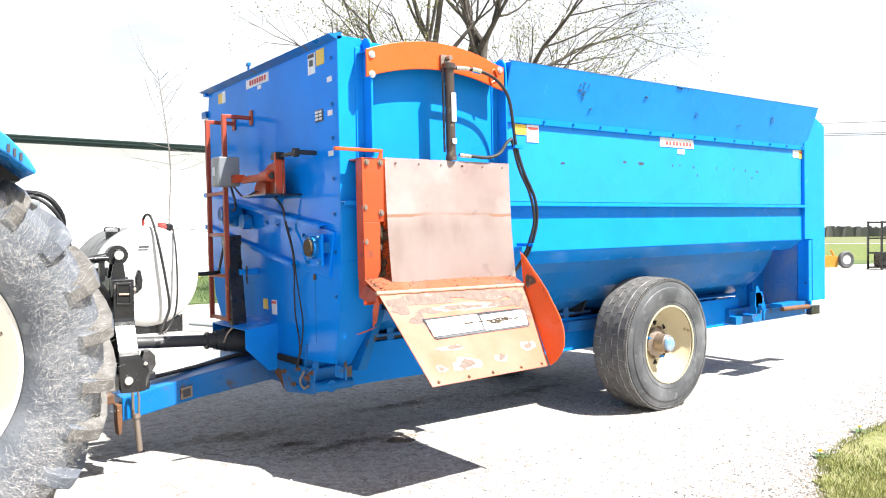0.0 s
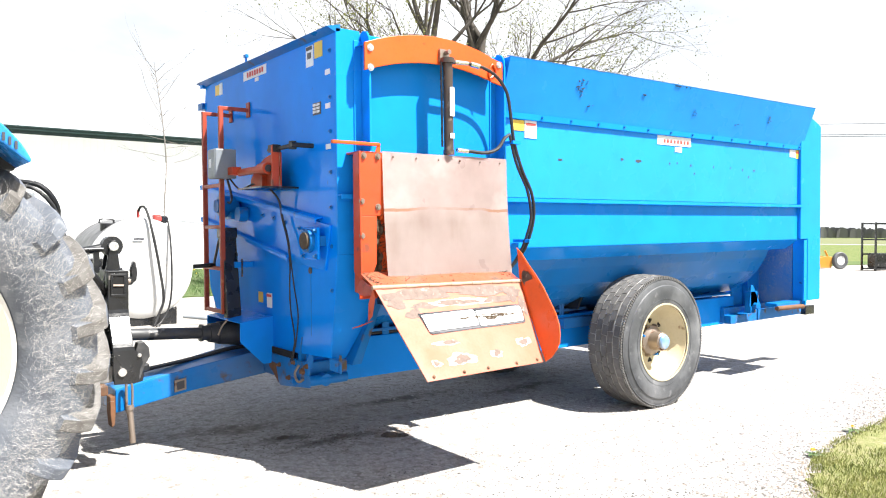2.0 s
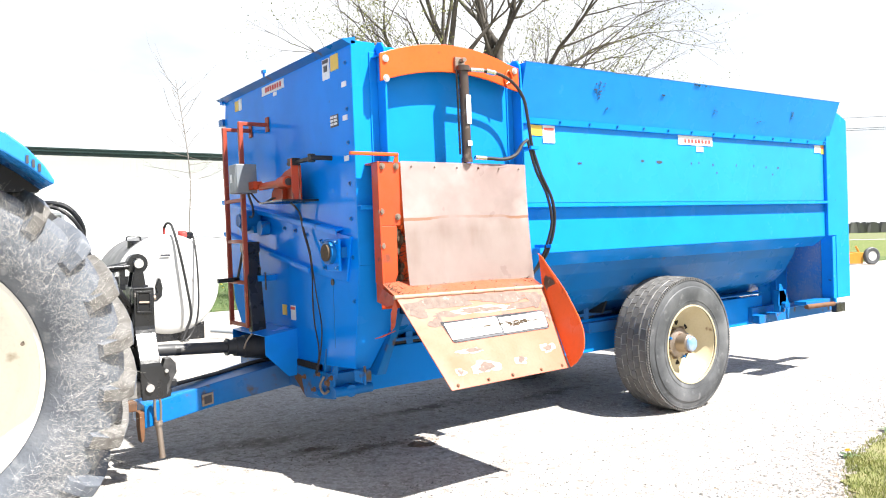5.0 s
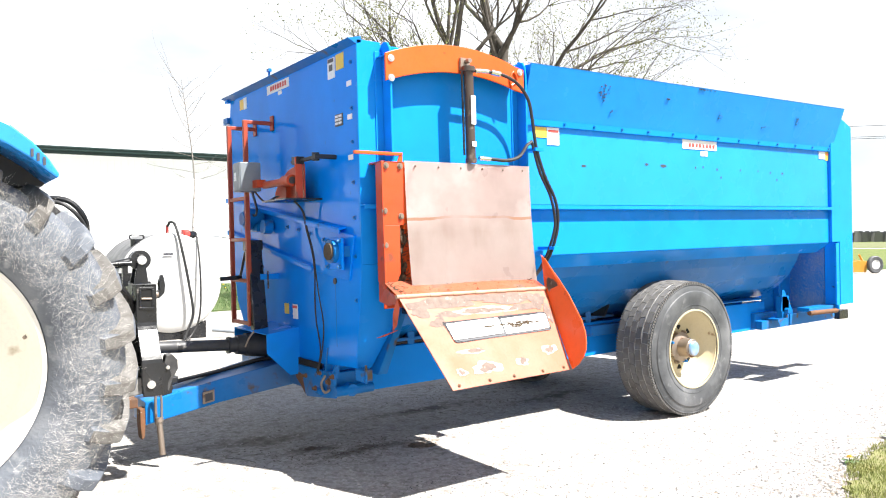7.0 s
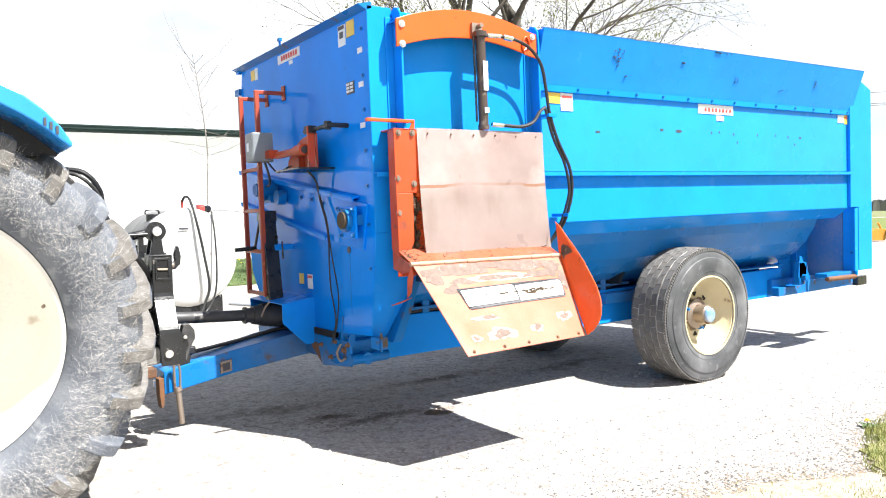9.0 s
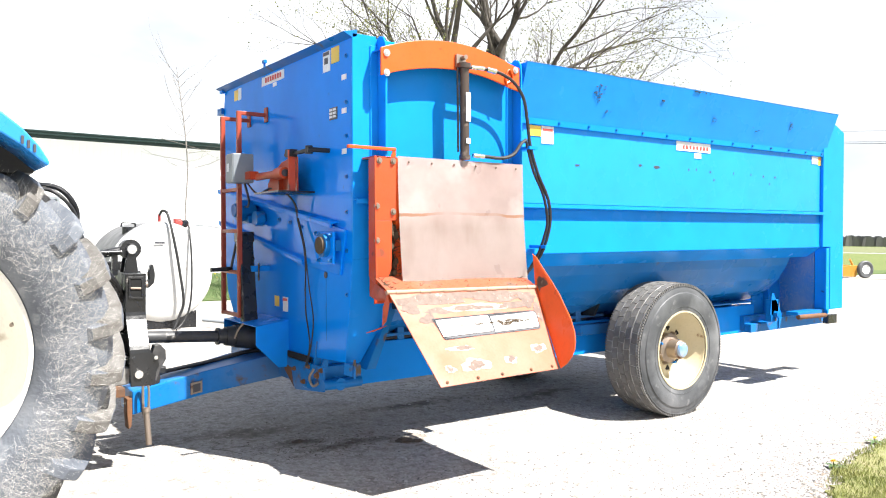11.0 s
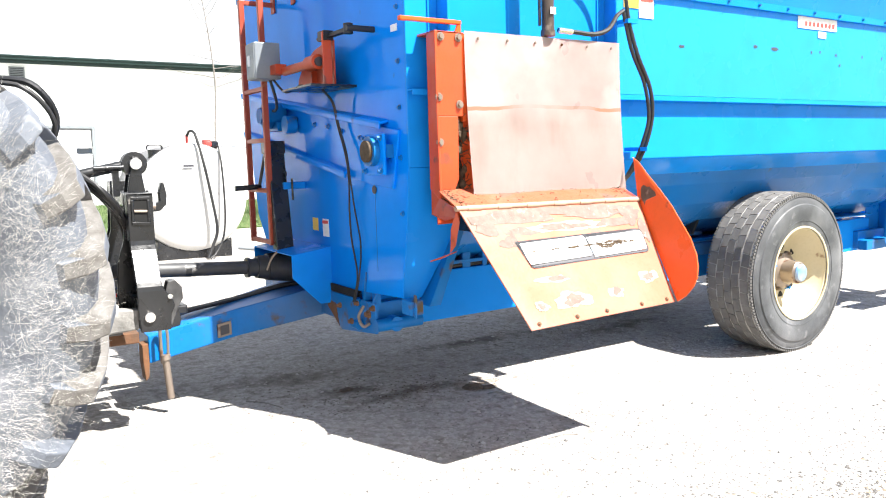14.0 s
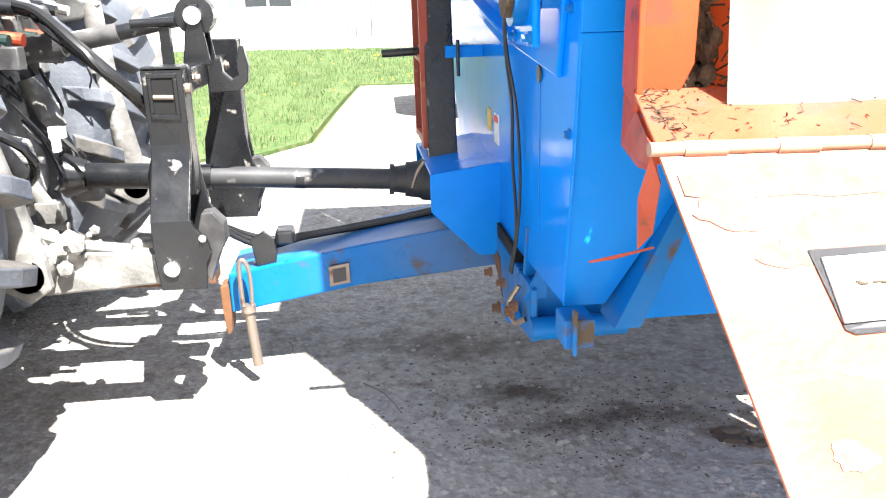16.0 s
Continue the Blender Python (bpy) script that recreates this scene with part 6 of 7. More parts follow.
def quick_hitch():
    q = root("quick_hitch", "black steel three-point quick hitch frame with scraped paint", "quick hitch")
    prof = [(-0.995, 1.205), (-0.885, 1.205), (-0.888, 0.96), (-0.885, 0.86), (-0.870, 0.76), (-0.855, 0.735), (-0.835, 0.71), (-0.835, 0.66), (-0.855, 0.63), (-0.865, 0.56), (-0.870, 0.545), (-1.035, 0.548), (-1.045, 0.70), (-1.035, 0.85), (-1.005, 0.95)]
    hook = [(-0.875, 0.77), (-0.845, 0.775), (-0.815, 0.74), (-0.812, 0.69), (-0.835, 0.65), (-0.855, 0.60), (-0.865, 0.57), (-0.885, 0.60), (-0.872, 0.66), (-0.888, 0.72)]
    # near upright: its outer plate kicks outwards towards the foot
    y, dx = 0.645, -0.048
    bm = NB()
    lev = [(1.160, -1.045, -0.935, 0), (0.95, -1.043, -0.935, 0), (0.93, -1.043, -0.935, 0.005), (0.91, -1.043, -0.935, 0.014), (0.775, -1.044, -0.938, 0.092), (0.755, -1.044, -0.938, 0.102), (0.735, -1.044, -0.928, 0.105), (0.70, -1.044, -0.898, 0.106), (0.66, -1.044, -0.888, 0.106), (0.63, -1.042, -0.905, 0.106), (0.556, -1.036, -0.910, 0.106)]
    ring = [[bm.verts.new((x, y - d + k, z)) for x in (xl, xr) for k in (0, 0.018)] for z, xl, xr, d in lev]
    for p, r in zip(ring, ring[1:]):
        for a, b in ((0, 2), (2, 3), (3, 1), (1, 0)):
            bm.faces.new((p[a], p[b], r[b], r[a]))
    bm.faces.new([ring[0][a] for a in (0, 1, 3, 2)])
    bm.faces.new([ring[-1][a] for a in (0, 2, 3, 1)])
    prism(bm, [(x + dx, min(z, 1.16)) for x, z in prof], "y", y + 0.08, y + 0.098)
    bx(bm, -0.905 + dx, -0.887 + dx, y + 0.016, y + 0.082, 0.80, 1.158)
    bx(bm, -0.995 + dx, -0.977 + dx, y + 0.016, y + 0.082, 0.95, 1.158)
    bx(bm, -0.995 + dx, -0.887 + dx, y, y + 0.098, 1.150, 1.162)
    bx(bm, -1.040, -1.000, y - 0.09, y + 0.085, 0.57, 0.70)
    u = obj("upright", bm, BLACK, q, "scraped black hitch upright with bent plate", bevel=0.003)
    zs = -0.046
    bm = NB()
    for p in ([(-0.982, 1.068), (-0.902, 1.063), (-0.902, 1.078), (-0.982, 1.083)], [(-0.982, 1.178), (-0.902, 1.178), (-0.902, 1.192), (-0.982, 1.192)],
              [(-0.982, 1.083), (-0.970, 1.083), (-0.970, 1.178), (-0.982, 1.178)], [(-0.914, 1.078), (-0.902, 1.078), (-0.902, 1.178), (-0.914, 1.178)]):
        prism(bm, [(x + dx, z + zs) for x, z in p], "y", y - 0.006, y)
    obj("slot_frame", bm, BLACK, u, "raised black rim round the slot", bevel=0.003)
    bm = NB()
    prism(bm, [(x + dx, z + zs) for x, z in ((-0.970, 1.083), (-0.914, 1.078), (-0.914, 1.178), (-0.970, 1.178))], "y", y - 0.002, y - 0.0005)
    obj("slot", bm, VOID, u)
    bm = NB()
    cyl(bm, (-0.969 + dx, y - 0.002, 1.128 + zs), (-0.915 + dx, y - 0.002, 1.126 + zs), 0.007, 10)
    obj("slot_rod", bm, STEEL, u)
    bm = NB()
    cyl(bm, (-0.998, 0.527, 0.622), (-0.998, 0.540, 0.622), 0.022, 20)
    obj("hitch_bolt", bm, CHROME, u, "bright round pin head", smooth=True)
    bm = NB()
    prism(bm, [(x - 0.035, z) for x, z in hook], "y", 0.558, 0.616)
    obj("lower_hook", bm, DUSTBLACK, u, "scraped black lower hook", bevel=0.004)
    bolt("bolt", (-0.908, 0.539, 0.705), (0, -1, 0), 0.007, u, CHROME)
    bm = NB()
    cyl(bm, (-0.935, y + 0.03, 1.10), (-0.920, y + 0.03, 1.10), 0.016, 12)
    obj("pivot_bolt", bm, STEEL, u)
    # far upright
    y = 1.345
    bm = NB()
    prism(bm, prof, "y", y + 0.08, y + 0.098)
    prism(bm, prof, "y", y, y + 0.018)
    bx(bm, -0.905, -0.887, y + 0.016, y + 0.082, 0.80, 1.204)
    bx(bm, -0.995, -0.977, y + 0.016, y + 0.082, 0.95, 1.204)
    bx(bm, -0.995, -0.887, y, y + 0.098, 1.195, 1.207)
    u = obj("upright", bm, BLACK, q, "scraped black hitch upright", bevel=0.004)
    bm = NB()
    cyl(bm, (-1.005, y + 0.098, 0.622), (-1.005, y + 0.111, 0.622), 0.020, 20)
    obj("hitch_bolt", bm, CHROME, u, "bright round pin head", smooth=True)
    bm = NB()
    prism(bm, hook, "y", y + 0.02, y + 0.078)
    obj("lower_hook", bm, DUSTBLACK, u, "scraped black lower hook", bevel=0.004)
    bolt("bolt", (-0.852, y + 0.02, 0.735), (0, -1, 0), 0.006, u, CHROME)
    bm = NB()
    bx(bm, -0.99, -0.925, 0.72, 1.35, 1.085, 1.155)
    cb = obj("cross_bar", bm, BLACK, q, "black upper cross bar", bevel=0.006)
    bm = NB()
    prism(bm, [(-0.99, 1.145), (-0.96, 1.325), (-0.93, 1.325), (-0.905, 1.145)], "y", 0.925, 0.94)
    obj("mast_plate", bm, BLACK, cb, bevel=0.004)
    bm = NB()
    prism(bm, [(-0.99, 1.145), (-0.96, 1.325), (-0.93, 1.325), (-0.905, 1.145)], "y", 1.02, 1.035)
    obj("mast_plate", bm, BLACK, cb, bevel=0.004)
    bm = NB()
    prism(bm, [(-0.93, 1.15), (-0.885, 1.165), (-0.880, 1.12), (-0.855, 1.095), (-0.835, 1.11), (-0.838, 1.15), (-0.825, 1.20), (-0.812, 1.20), (-0.800, 1.14), (-0.805, 1.09), (-0.835, 1.06), (-0.93, 1.055)], "y", 0.965, 1.005)
    obj("top_hook", bm, BLACK, cb, "curved black top hook", bevel=0.004)
    for y in (0.78, 1.30):
        bolt("bolt", (-0.925, y, 1.12), (1, 0, 0), 0.012, cb, STEEL)
    return q


tractor_body()
# Tractor and hitch scaled from the same camera eye to fit its views.
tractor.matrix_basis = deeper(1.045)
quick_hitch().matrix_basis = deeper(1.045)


# ---- ground ----
def sheet(name, pts, z, m, thick, label, cat):
    bm = NB()
    prism(bm, pts, "z", z - thick, z)
    return tagged(obj(name, bm, m, None), label, cat, "", "structure")


sheet("ground", [(-1500, -1500), (1500, -1500), (1500, 1500), (-1500, 1500)], -0.045, FIELD, 0.2, "green and tan spring farmland reaching the horizon", "ground")
EDGE = [(-2.6, -9.0), (-0.9, -4.0), (-0.25, -2.2), (0.2, -1.62), (0.73, -1.47), (1.1, -1.50), (1.46, -1.62), (1.84, -1.70), (2.24, -1.57), (2.76, -1.42), (3.4, -1.37), (4.3, -1.22), (7.5, -0.80), (12, -0.15), (24, 2.5)]
YARD = [(-60, -60), (10, -60), (24, -8), (24, 2.5), (34, 7.0), (36, 12.5), (22, 12.8), (9, 12.4), (-0.36, 11.95), (-0.66, 8.8), (-0.86, 6.3), (-1.3, 5.6), (-2.2, 5.3), (-4, 5.2), (-60, 5.0)]
sheet("gravel_yard", YARD, 0.0, GRAVEL, 0.1, "pale crushed limestone yard with dark stains", "gravel yard")
sheet("lawn", [(-60, 5.05), (-4, 5.25), (-2.25, 5.35), (-1.35, 5.66), (-0.92, 6.33), (-0.72, 8.82), (-0.42, 12.02), (9, 12.5), (22, 12.9), (40, 12.6), (40, 24), (8, 24), (-3.8, 24.2), (-60, 25)], 0.02, LAWN, 0.1, "mown spring lawn with dandelions", "lawn")
rv = random.Random(31)
ragged = []
for (x0, y0), (x1, y1) in zip(EDGE, EDGE[1:]):
    # the verge frays into the gravel
    steps = max(2, int(math.hypot(x1 - x0, y1 - y0) / 0.03)) if x1 < 8 else 6
    for k in range(steps):
        f = k / steps
        x, y = x0 + (x1 - x0) * f, y0 + (y1 - y0) * f
        w = 0.12 * noise.noise((x * 2.1, y * 2.1, 1)) + 0.05 * noise.noise((x * 9, y * 9, 2)) + rv.uniform(-0.008, 0.008)
        ragged.append((x - w * 0.4, y + w - 0.07))
sheet("verge", ragged + [(24, 2.5), (26, -8), (-2.0, -12)], 0.004, VERGE, 0.05, "thin grass and soil verge beside the yard", "verge")
TURF_EDGE = [(1.00, -3.4), (1.45, -2.5), (1.70, -2.05), (1.84, -1.80), (2.13, -1.62), (2.59, -1.43), (3.0, -1.35), (3.40, -1.33), (4.3, -1.24), (7.5, -0.85), (12, -0.12), (23.9, 2.4)]
turf = []
for (x0, y0), (x1, y1) in zip(TURF_EDGE, TURF_EDGE[1:]):
    steps = max(2, int(math.hypot(x1 - x0, y1 - y0) / 0.025)) if x1 < 8 else 6
    for k in range(steps):
        f = k / steps
        x, y = x0 + (x1 - x0) * f, y0 + (y1 - y0) * f
        w = 0.07 * noise.noise((x * 4.1, y * 4.1, 3)) + 0.05 * noise.noise((x * 13, y * 13, 4)) + rv.uniform(-0.015, 0.015)
        turf.append((x - w * 0.4, y + w - 0.03))
sheet("verge_turf", turf + [(23.9, 2.4), (25.8, -7.8), (0.4, -10)], 0.009, TURF, 0.02, "short olive-green turf at the yard edge", "turf")
sheet("driveway", [(-60, 25.05), (-3.8, 24.25), (8, 24.05), (40, 24.05), (45, 33), (-60, 36)], 0.005, CONCRETE, 0.1, "pale concrete apron before the shed", "driveway")
DR, DN = Vector((-0.423, 0.906)), Vector((0.906, 0.423))


def far_strip(a, b, half):
    return [tuple(DN * a - DR * half), tuple(DN * b - DR * half), tuple(DN * b + DR * half), tuple(DN * a + DR * half)]


sheet("road", far_strip(128, 140, 400), -0.03, ROADMAT, 0.02, "distant grey country road", "road")
sheet("far_field", far_strip(150, 420, 700), -0.035, ground_mat("tan_field", (0.13, 0.145, 0.07), (0.16, 0.165, 0.09), (0.11, 0.125, 0.06), None, False), 0.02, "distant bare tan spring field", "field")


def treeline():
    rr = random.Random(3)
    bm = NB()
    for i in range(3200):
        s = rr.uniform(-500, 500)
        d = rr.uniform(520, 560)
        p = DN * d + DR * s
        hgt = 6.0 + 1.4 * noise.noise((s * 0.02, 3, 0)) + rr.uniform(-1.0, 1.0)
        k = rr.uniform(1.2, 3.2)
        for _ in range(2):
            a = 2.007 + rr.uniform(-0.3, 0.3)
            vs = [bm.verts.new((p.x + math.cos(a) * k * c, p.y + math.sin(a) * k * c, z)) for c, z in ((-1, -0.05), (1, -0.05), (0.8, hgt * 0.7), (0.3, hgt), (-0.4, hgt * rr.uniform(0.8, 1)), (-0.9, hgt * 0.6))]
            bm.faces.new(vs)
    tagged(obj("far_woods", bm, mat("far_wood", (0.15, 0.15, 0.147), 0.9, second=(0.18, 0.177, 0.17), scale=0.02), None, "hazy bare treeline on the horizon"), "", "trees", "", "stuff")


treeline()
far_barn = root("far_barn", "long white barn far off by the treeline", "barn")
bm = NB()
c = DN * 430 + DR * -62
rot = Matrix.Translation((c.x, c.y, 0)) @ Matrix.Rotation(math.atan2(DR.y, DR.x), 4, "Z")
bx(bm, -22, 22, -6, 6, -0.1, 2.2, rot)
obj("wall", bm, SIDING, far_barn)
bm = NB()
vs = [bm.verts.new(rot @ Vector(p)) for p in ((-23, -7, 2.15), (23, -7, 2.15), (23, 0, 4.2), (-23, 0, 4.2), (23, 7, 2.15), (-23, 7, 2.15))]
bm.faces.new((vs[0], vs[1], vs[2], vs[3]))
bm.faces.new((vs[3], vs[2], vs[4], vs[5]))
obj("roof", bm, SIDING, far_barn)


def scatter_stones():
    rr = random.Random(8)
    verts, faces = [], []
    base = [(0.9, 0, 0.1), (0.3, 0.8, 0.1), (-0.7, 0.5, 0.1), (-0.8, -0.5, 0.1), (0.3, -0.8, 0.1), (0.1, 0.05, 0.75)]
    tri = [(0, 1, 5), (1, 2, 5), (2, 3, 5), (3, 4, 5), (4, 0, 5)]
    cnt = 0
    while cnt < 22000:
        x, y = rr.uniform(-3.2, 8.0), rr.choice((rr.uniform(-2.6, 5.5), rr.uniform(-2.0, 0.6)))
        s = rr.choice((0.004, 0.005, 0.006, 0.008, 0.010, 0.016))
        a = rr.uniform(0, 6.28)
        ca, sa = math.cos(a) * s, math.sin(a) * s
        o = len(verts)
        k = rr.uniform(0.5, 1.0)
        for px, py, pz in base:
            j = rr.uniform(0.8, 1.2)
            verts.append((x + (px * ca - py * sa) * j, y + (px * sa + py * ca) * j, pz * s * k * j - 0.001))
        faces += [tuple(o + i for i in t) for t in tri]
        cnt += 1
    me = bpy.data.meshes.new("gravel_stones")
    me.from_pydata(verts, [], faces)
    me.materials.append(STONE)
    tagged(new("gravel_stones", me), "loose pale gravel stones on the yard", "gravel", "", "stuff")


scatter_stones()


def verge_line(x):
    for (x0, y0), (x1, y1) in zip(EDGE, EDGE[1:]):
        if x0 <= x <= x1:
            return y0 + (y1 - y0) * (x - x0) / (x1 - x0)
    return 0.0


def flakes(name, seed, count, box, sizes, m, label, cat, cluster, flat, fade=0):
    """Small angular bits strewn over a stretch of ground, thicker where the clusters fall."""
    rr = random.Random(seed)
    verts, faces = [], []
    k = 0
    while k < count:
        x, y = rr.uniform(box[0], box[1]), rr.uniform(box[2], box[3])
        if fade:
            # thickest along the verge, thinning out over the yard
            y = verge_line(x) + rr.expovariate(1 / fade) - 0.12
            if noise.noise((x * 1.7, y * 1.7, seed)) < rr.uniform(-0.8, 0.25):
                continue
        if cluster and noise.noise((x * cluster, y * cluster, seed)) + 0.5 * noise.noise((x * cluster * 4, y * cluster * 4, seed)) < rr.uniform(-0.1, 0.5):
            k += 0.15
            continue
        s, a = rr.uniform(*sizes) * (1 if rr.random() < 0.9 else 1.8), rr.uniform(0, 6.28)
        ca, sa, w = math.cos(a) * s, math.sin(a) * s, rr.uniform(0.35, 0.9)
        o = len(verts)
        for px, py, pz in ((1, 0, 0), (0.2, w, 0), (-0.9, w * 0.6, 0), (-0.8, -w * 0.7, 0), (0.4, -w, 0), (0.0, 0.0, flat)):
            j = rr.uniform(0.75, 1.25)
            verts.append((x + (px * ca - py * sa) * j, y + (px * sa + py * ca) * j, pz * s * j + 0.0006))
        faces += [(o, o + 1, o + 5), (o + 1, o + 2, o + 5), (o + 2, o + 3, o + 5), (o + 3, o + 4, o + 5), (o + 4, o, o + 5)]
        k += 1
    me = bpy.data.meshes.new(name)
    me.from_pydata(verts, [], faces)
    me.materials.append(m)
    tagged(new(name, me), label, cat, "", "stuff")


DARKSTONE = mat("grey_stone_chip", (0.075, 0.072, 0.070), 0.9, second=(0.17, 0.16, 0.15), amount=1.0, scale=30)
flakes("dark_gravel", 41, 6000, (-0.4, 6.0, -1.75, -0.1), (0.002, 0.005), DARKSTONE, "darker grey gravel chips strewn over the yard", "gravel", 0, 0.7)
flakes("verge_gravel", 45, 12000, (0.2, 6.0, 0, 0), (0.0025, 0.0065), DARKSTONE, "loose grey gravel chips along the verge", "gravel", 0, 0.6, 0.40)
flakes("verge_crumbs", 44, 7000, (0.2, 6.0, 0, 0), (0.003, 0.009), mat("dry_soil_crumb", (0.26, 0.20, 0.15), 0.95, second=(0.15, 0.125, 0.08), amount=1.0, scale=12), "crumbs of dry soil along the verge", "soil", 0, 0.3, 0.10)
flakes("trodden_forage", 42, 2600, (-0.5, 4.2, 0.45, 2.6), (0.0015, 0.005), STRAW, "dark trodden forage and dirt under the wagon", "forage", 0.9, 0.25)
flakes("trodden_mud", 43, 1100, (-0.6, 3.4, 0.75, 2.3), (0.003, 0.010), mat("dried_mud_crumb", (0.17, 0.14, 0.115), 0.95, second=(0.11, 0.09, 0.075), amount=1.0, scale=20), "crumbs of dried mud under the wagon", "mud", 0.7, 0.35)


CLOD = mat("dry_brown_earth", (0.12, 0.092, 0.072), 0.95, second=(0.07, 0.055, 0.044), amount=1.0, scale=30, bump=0.006, bump_scale=70)


def litter():
    rr = random.Random(2)
    for p, q, r in (((-0.42, 1.05), (-0.30, 0.84), 0.006), ((0.06, 0.78), (0.20, 0.70), 0.006), ((-0.72, 1.45), (-0.70, 1.33), 0.005), ((0.72, 0.40), (0.80, 0.35), 0.007), ((0.55, -0.3), (0.70, -0.34), 0.004), ((-0.25, 1.3), (-0.1, 1.15), 0.004)):
        bm = NB()
        m = ((p[0] + q[0]) / 2 + 0.01, (p[1] + q[1]) / 2 + 0.015)
        tube(bm, [(p[0], p[1], r), (m[0], m[1], r + 0.003), (q[0], q[1], r)], r * 0.5, 6, 3)
        tagged(obj("twig", bm, PALEBARK, None), "short dry twig lying on the gravel", "twig", "twigs on the yard")
    bm = NB()
    for i in range(230):
        g = rr.gauss(0, 1), rr.gauss(0, 1)
        x, y = 0.40 + 0.30 * g[0], 0.72 + 0.10 * g[1]
        bmesh.ops.create_icosphere(bm, subdivisions=1, radius=1, matrix=Matrix.Translation((x, y, 0.001)) @ Matrix.Diagonal((rr.uniform(0.002, 0.007), rr.uniform(0.002, 0.005), rr.uniform(0.001, 0.003), 1)))
    tagged(obj("spilled_forage", bm, STRAW, None), "dark spilled forage crumbs on the gravel", "forage", "", "stuff")


    # lumps of trodden earth
    for x, y, r in ((0.73, 0.55, 0.045), (0.12, 0.93, 0.03), (0.80, 0.50, 0.03)):
        bm = NB()
        bmesh.ops.create_icosphere(bm, subdivisions=3, radius=1)
        for v in bm.verts:
            c = v.co.copy()
            v.co = Vector((c.x * r * 1.3, c.y * r, max(-0.1, c.z) * r * 0.42)) * (1 + 0.5 * noise.noise(c * 1.7 + Vector((x, y, 0)) * 9) + 0.25 * noise.noise(c * 5))
            v.co += Vector((x, y, 0.002))
        tagged(obj("earth_clod", bm, CLOD, None), "flat crumbly lump of dry brown earth on the gravel", "clod", "earth clods on the yard")


litter()


def grass(name, area, count, h, m, label, seed, flowers=0, z=0.0, thin=0.0):
    rr = random.Random(seed)
    verts, faces = [], []
    xs, ys = [p[0] for p in area], [p[1] for p in area]

    def inside(x, y):
        c = False
        for (x0, y0), (x1, y1) in zip(area, area[1:] + area[:1]):
            if (y0 > y) != (y1 > y) and x < (x1 - x0) * (y - y0) / (y1 - y0) + x0:
                c = not c
        return c
    k = 0
    while k < count:
        x, y = rr.uniform(min(xs), max(xs)), rr.uniform(min(ys), max(ys))
        if not inside(x, y) or noise.noise((x * 2.3, y * 2.3, 5)) + rr.uniform(-0.4, 0.4) < -0.05:
            k += 0.2
            continue
        if thin and (verge_line(x) - y) / thin + 0.5 * noise.noise((x * 3.1, y * 3.1, 8)) < rr.random():
            # sparse tufts towards the gravel
            k += 0.4
            continue
        a, hh, w = rr.uniform(0, 6.28), h * rr.uniform(0.4, 1.3), h * 0.07
        dx, dy = math.cos(a) * w, math.sin(a) * w
        lx, ly = rr.uniform(-0.5, 0.5) * hh, rr.uniform(-0.5, 0.5) * hh
        o = len(verts)
        verts += [(x - dx, y - dy, z - 0.005), (x + dx, y + dy, z - 0.005), (x + lx * 0.4 + dx * 0.6, y + ly * 0.4 + dy * 0.6, z + hh * 0.6), (x + lx, y + ly, z + hh)]
        faces += [(o, o + 1, o + 2), (o, o + 2, o + 3)]
        k += 1
    me = bpy.data.meshes.new(name)
    me.from_pydata(verts, [], faces)
    me.materials.append(m)
    tagged(new(name, me), label, "grass", "", "stuff")
    if flowers:
        bm = NB()
        f = 0
        while f < flowers:
            x, y = rr.uniform(min(xs), max(xs)), rr.uniform(min(ys), max(ys))
            if inside(x, y):
                r = h * rr.uniform(0.22, 0.36)
                bmesh.ops.create_icosphere(bm, subdivisions=1, radius=1, matrix=Matrix.Translation((x, y, z + h * 0.9)) @ Matrix.Diagonal((r, r, r * 0.5, 1)))
                f += 1
        tagged(obj(name.replace("grass", "dandelions"), bm, mat("dandelion_yellow", (0.75, 0.55, 0.02), 0.7), None), "yellow dandelion heads scattered in the grass", "dandelions", "", "stuff")


grass("near_grass", [(x - 0.02, y + 0.02) for x, y in TURF_EDGE[:9]] + [(6.2, -1.0), (6.2, -2.2), (3.0, -3.3)], 95000, 0.026, DRYBLADE, "dense short olive grass at the yard edge", 21, 0, 0.008)
grass("sparse_grass", EDGE[2:12] + [(4.3, -1.3), (2.0, -1.9), (0.4, -2.4)], 5000, 0.022, DRYBLADE, "thin grass tufts in the dry soil beside the yard", 24, 0, 0.004, 0.5)
PETAL = mat("dandelion_petal", (0.72, 0.47, 0.015), 0.7, second=(0.62, 0.36, 0.01))


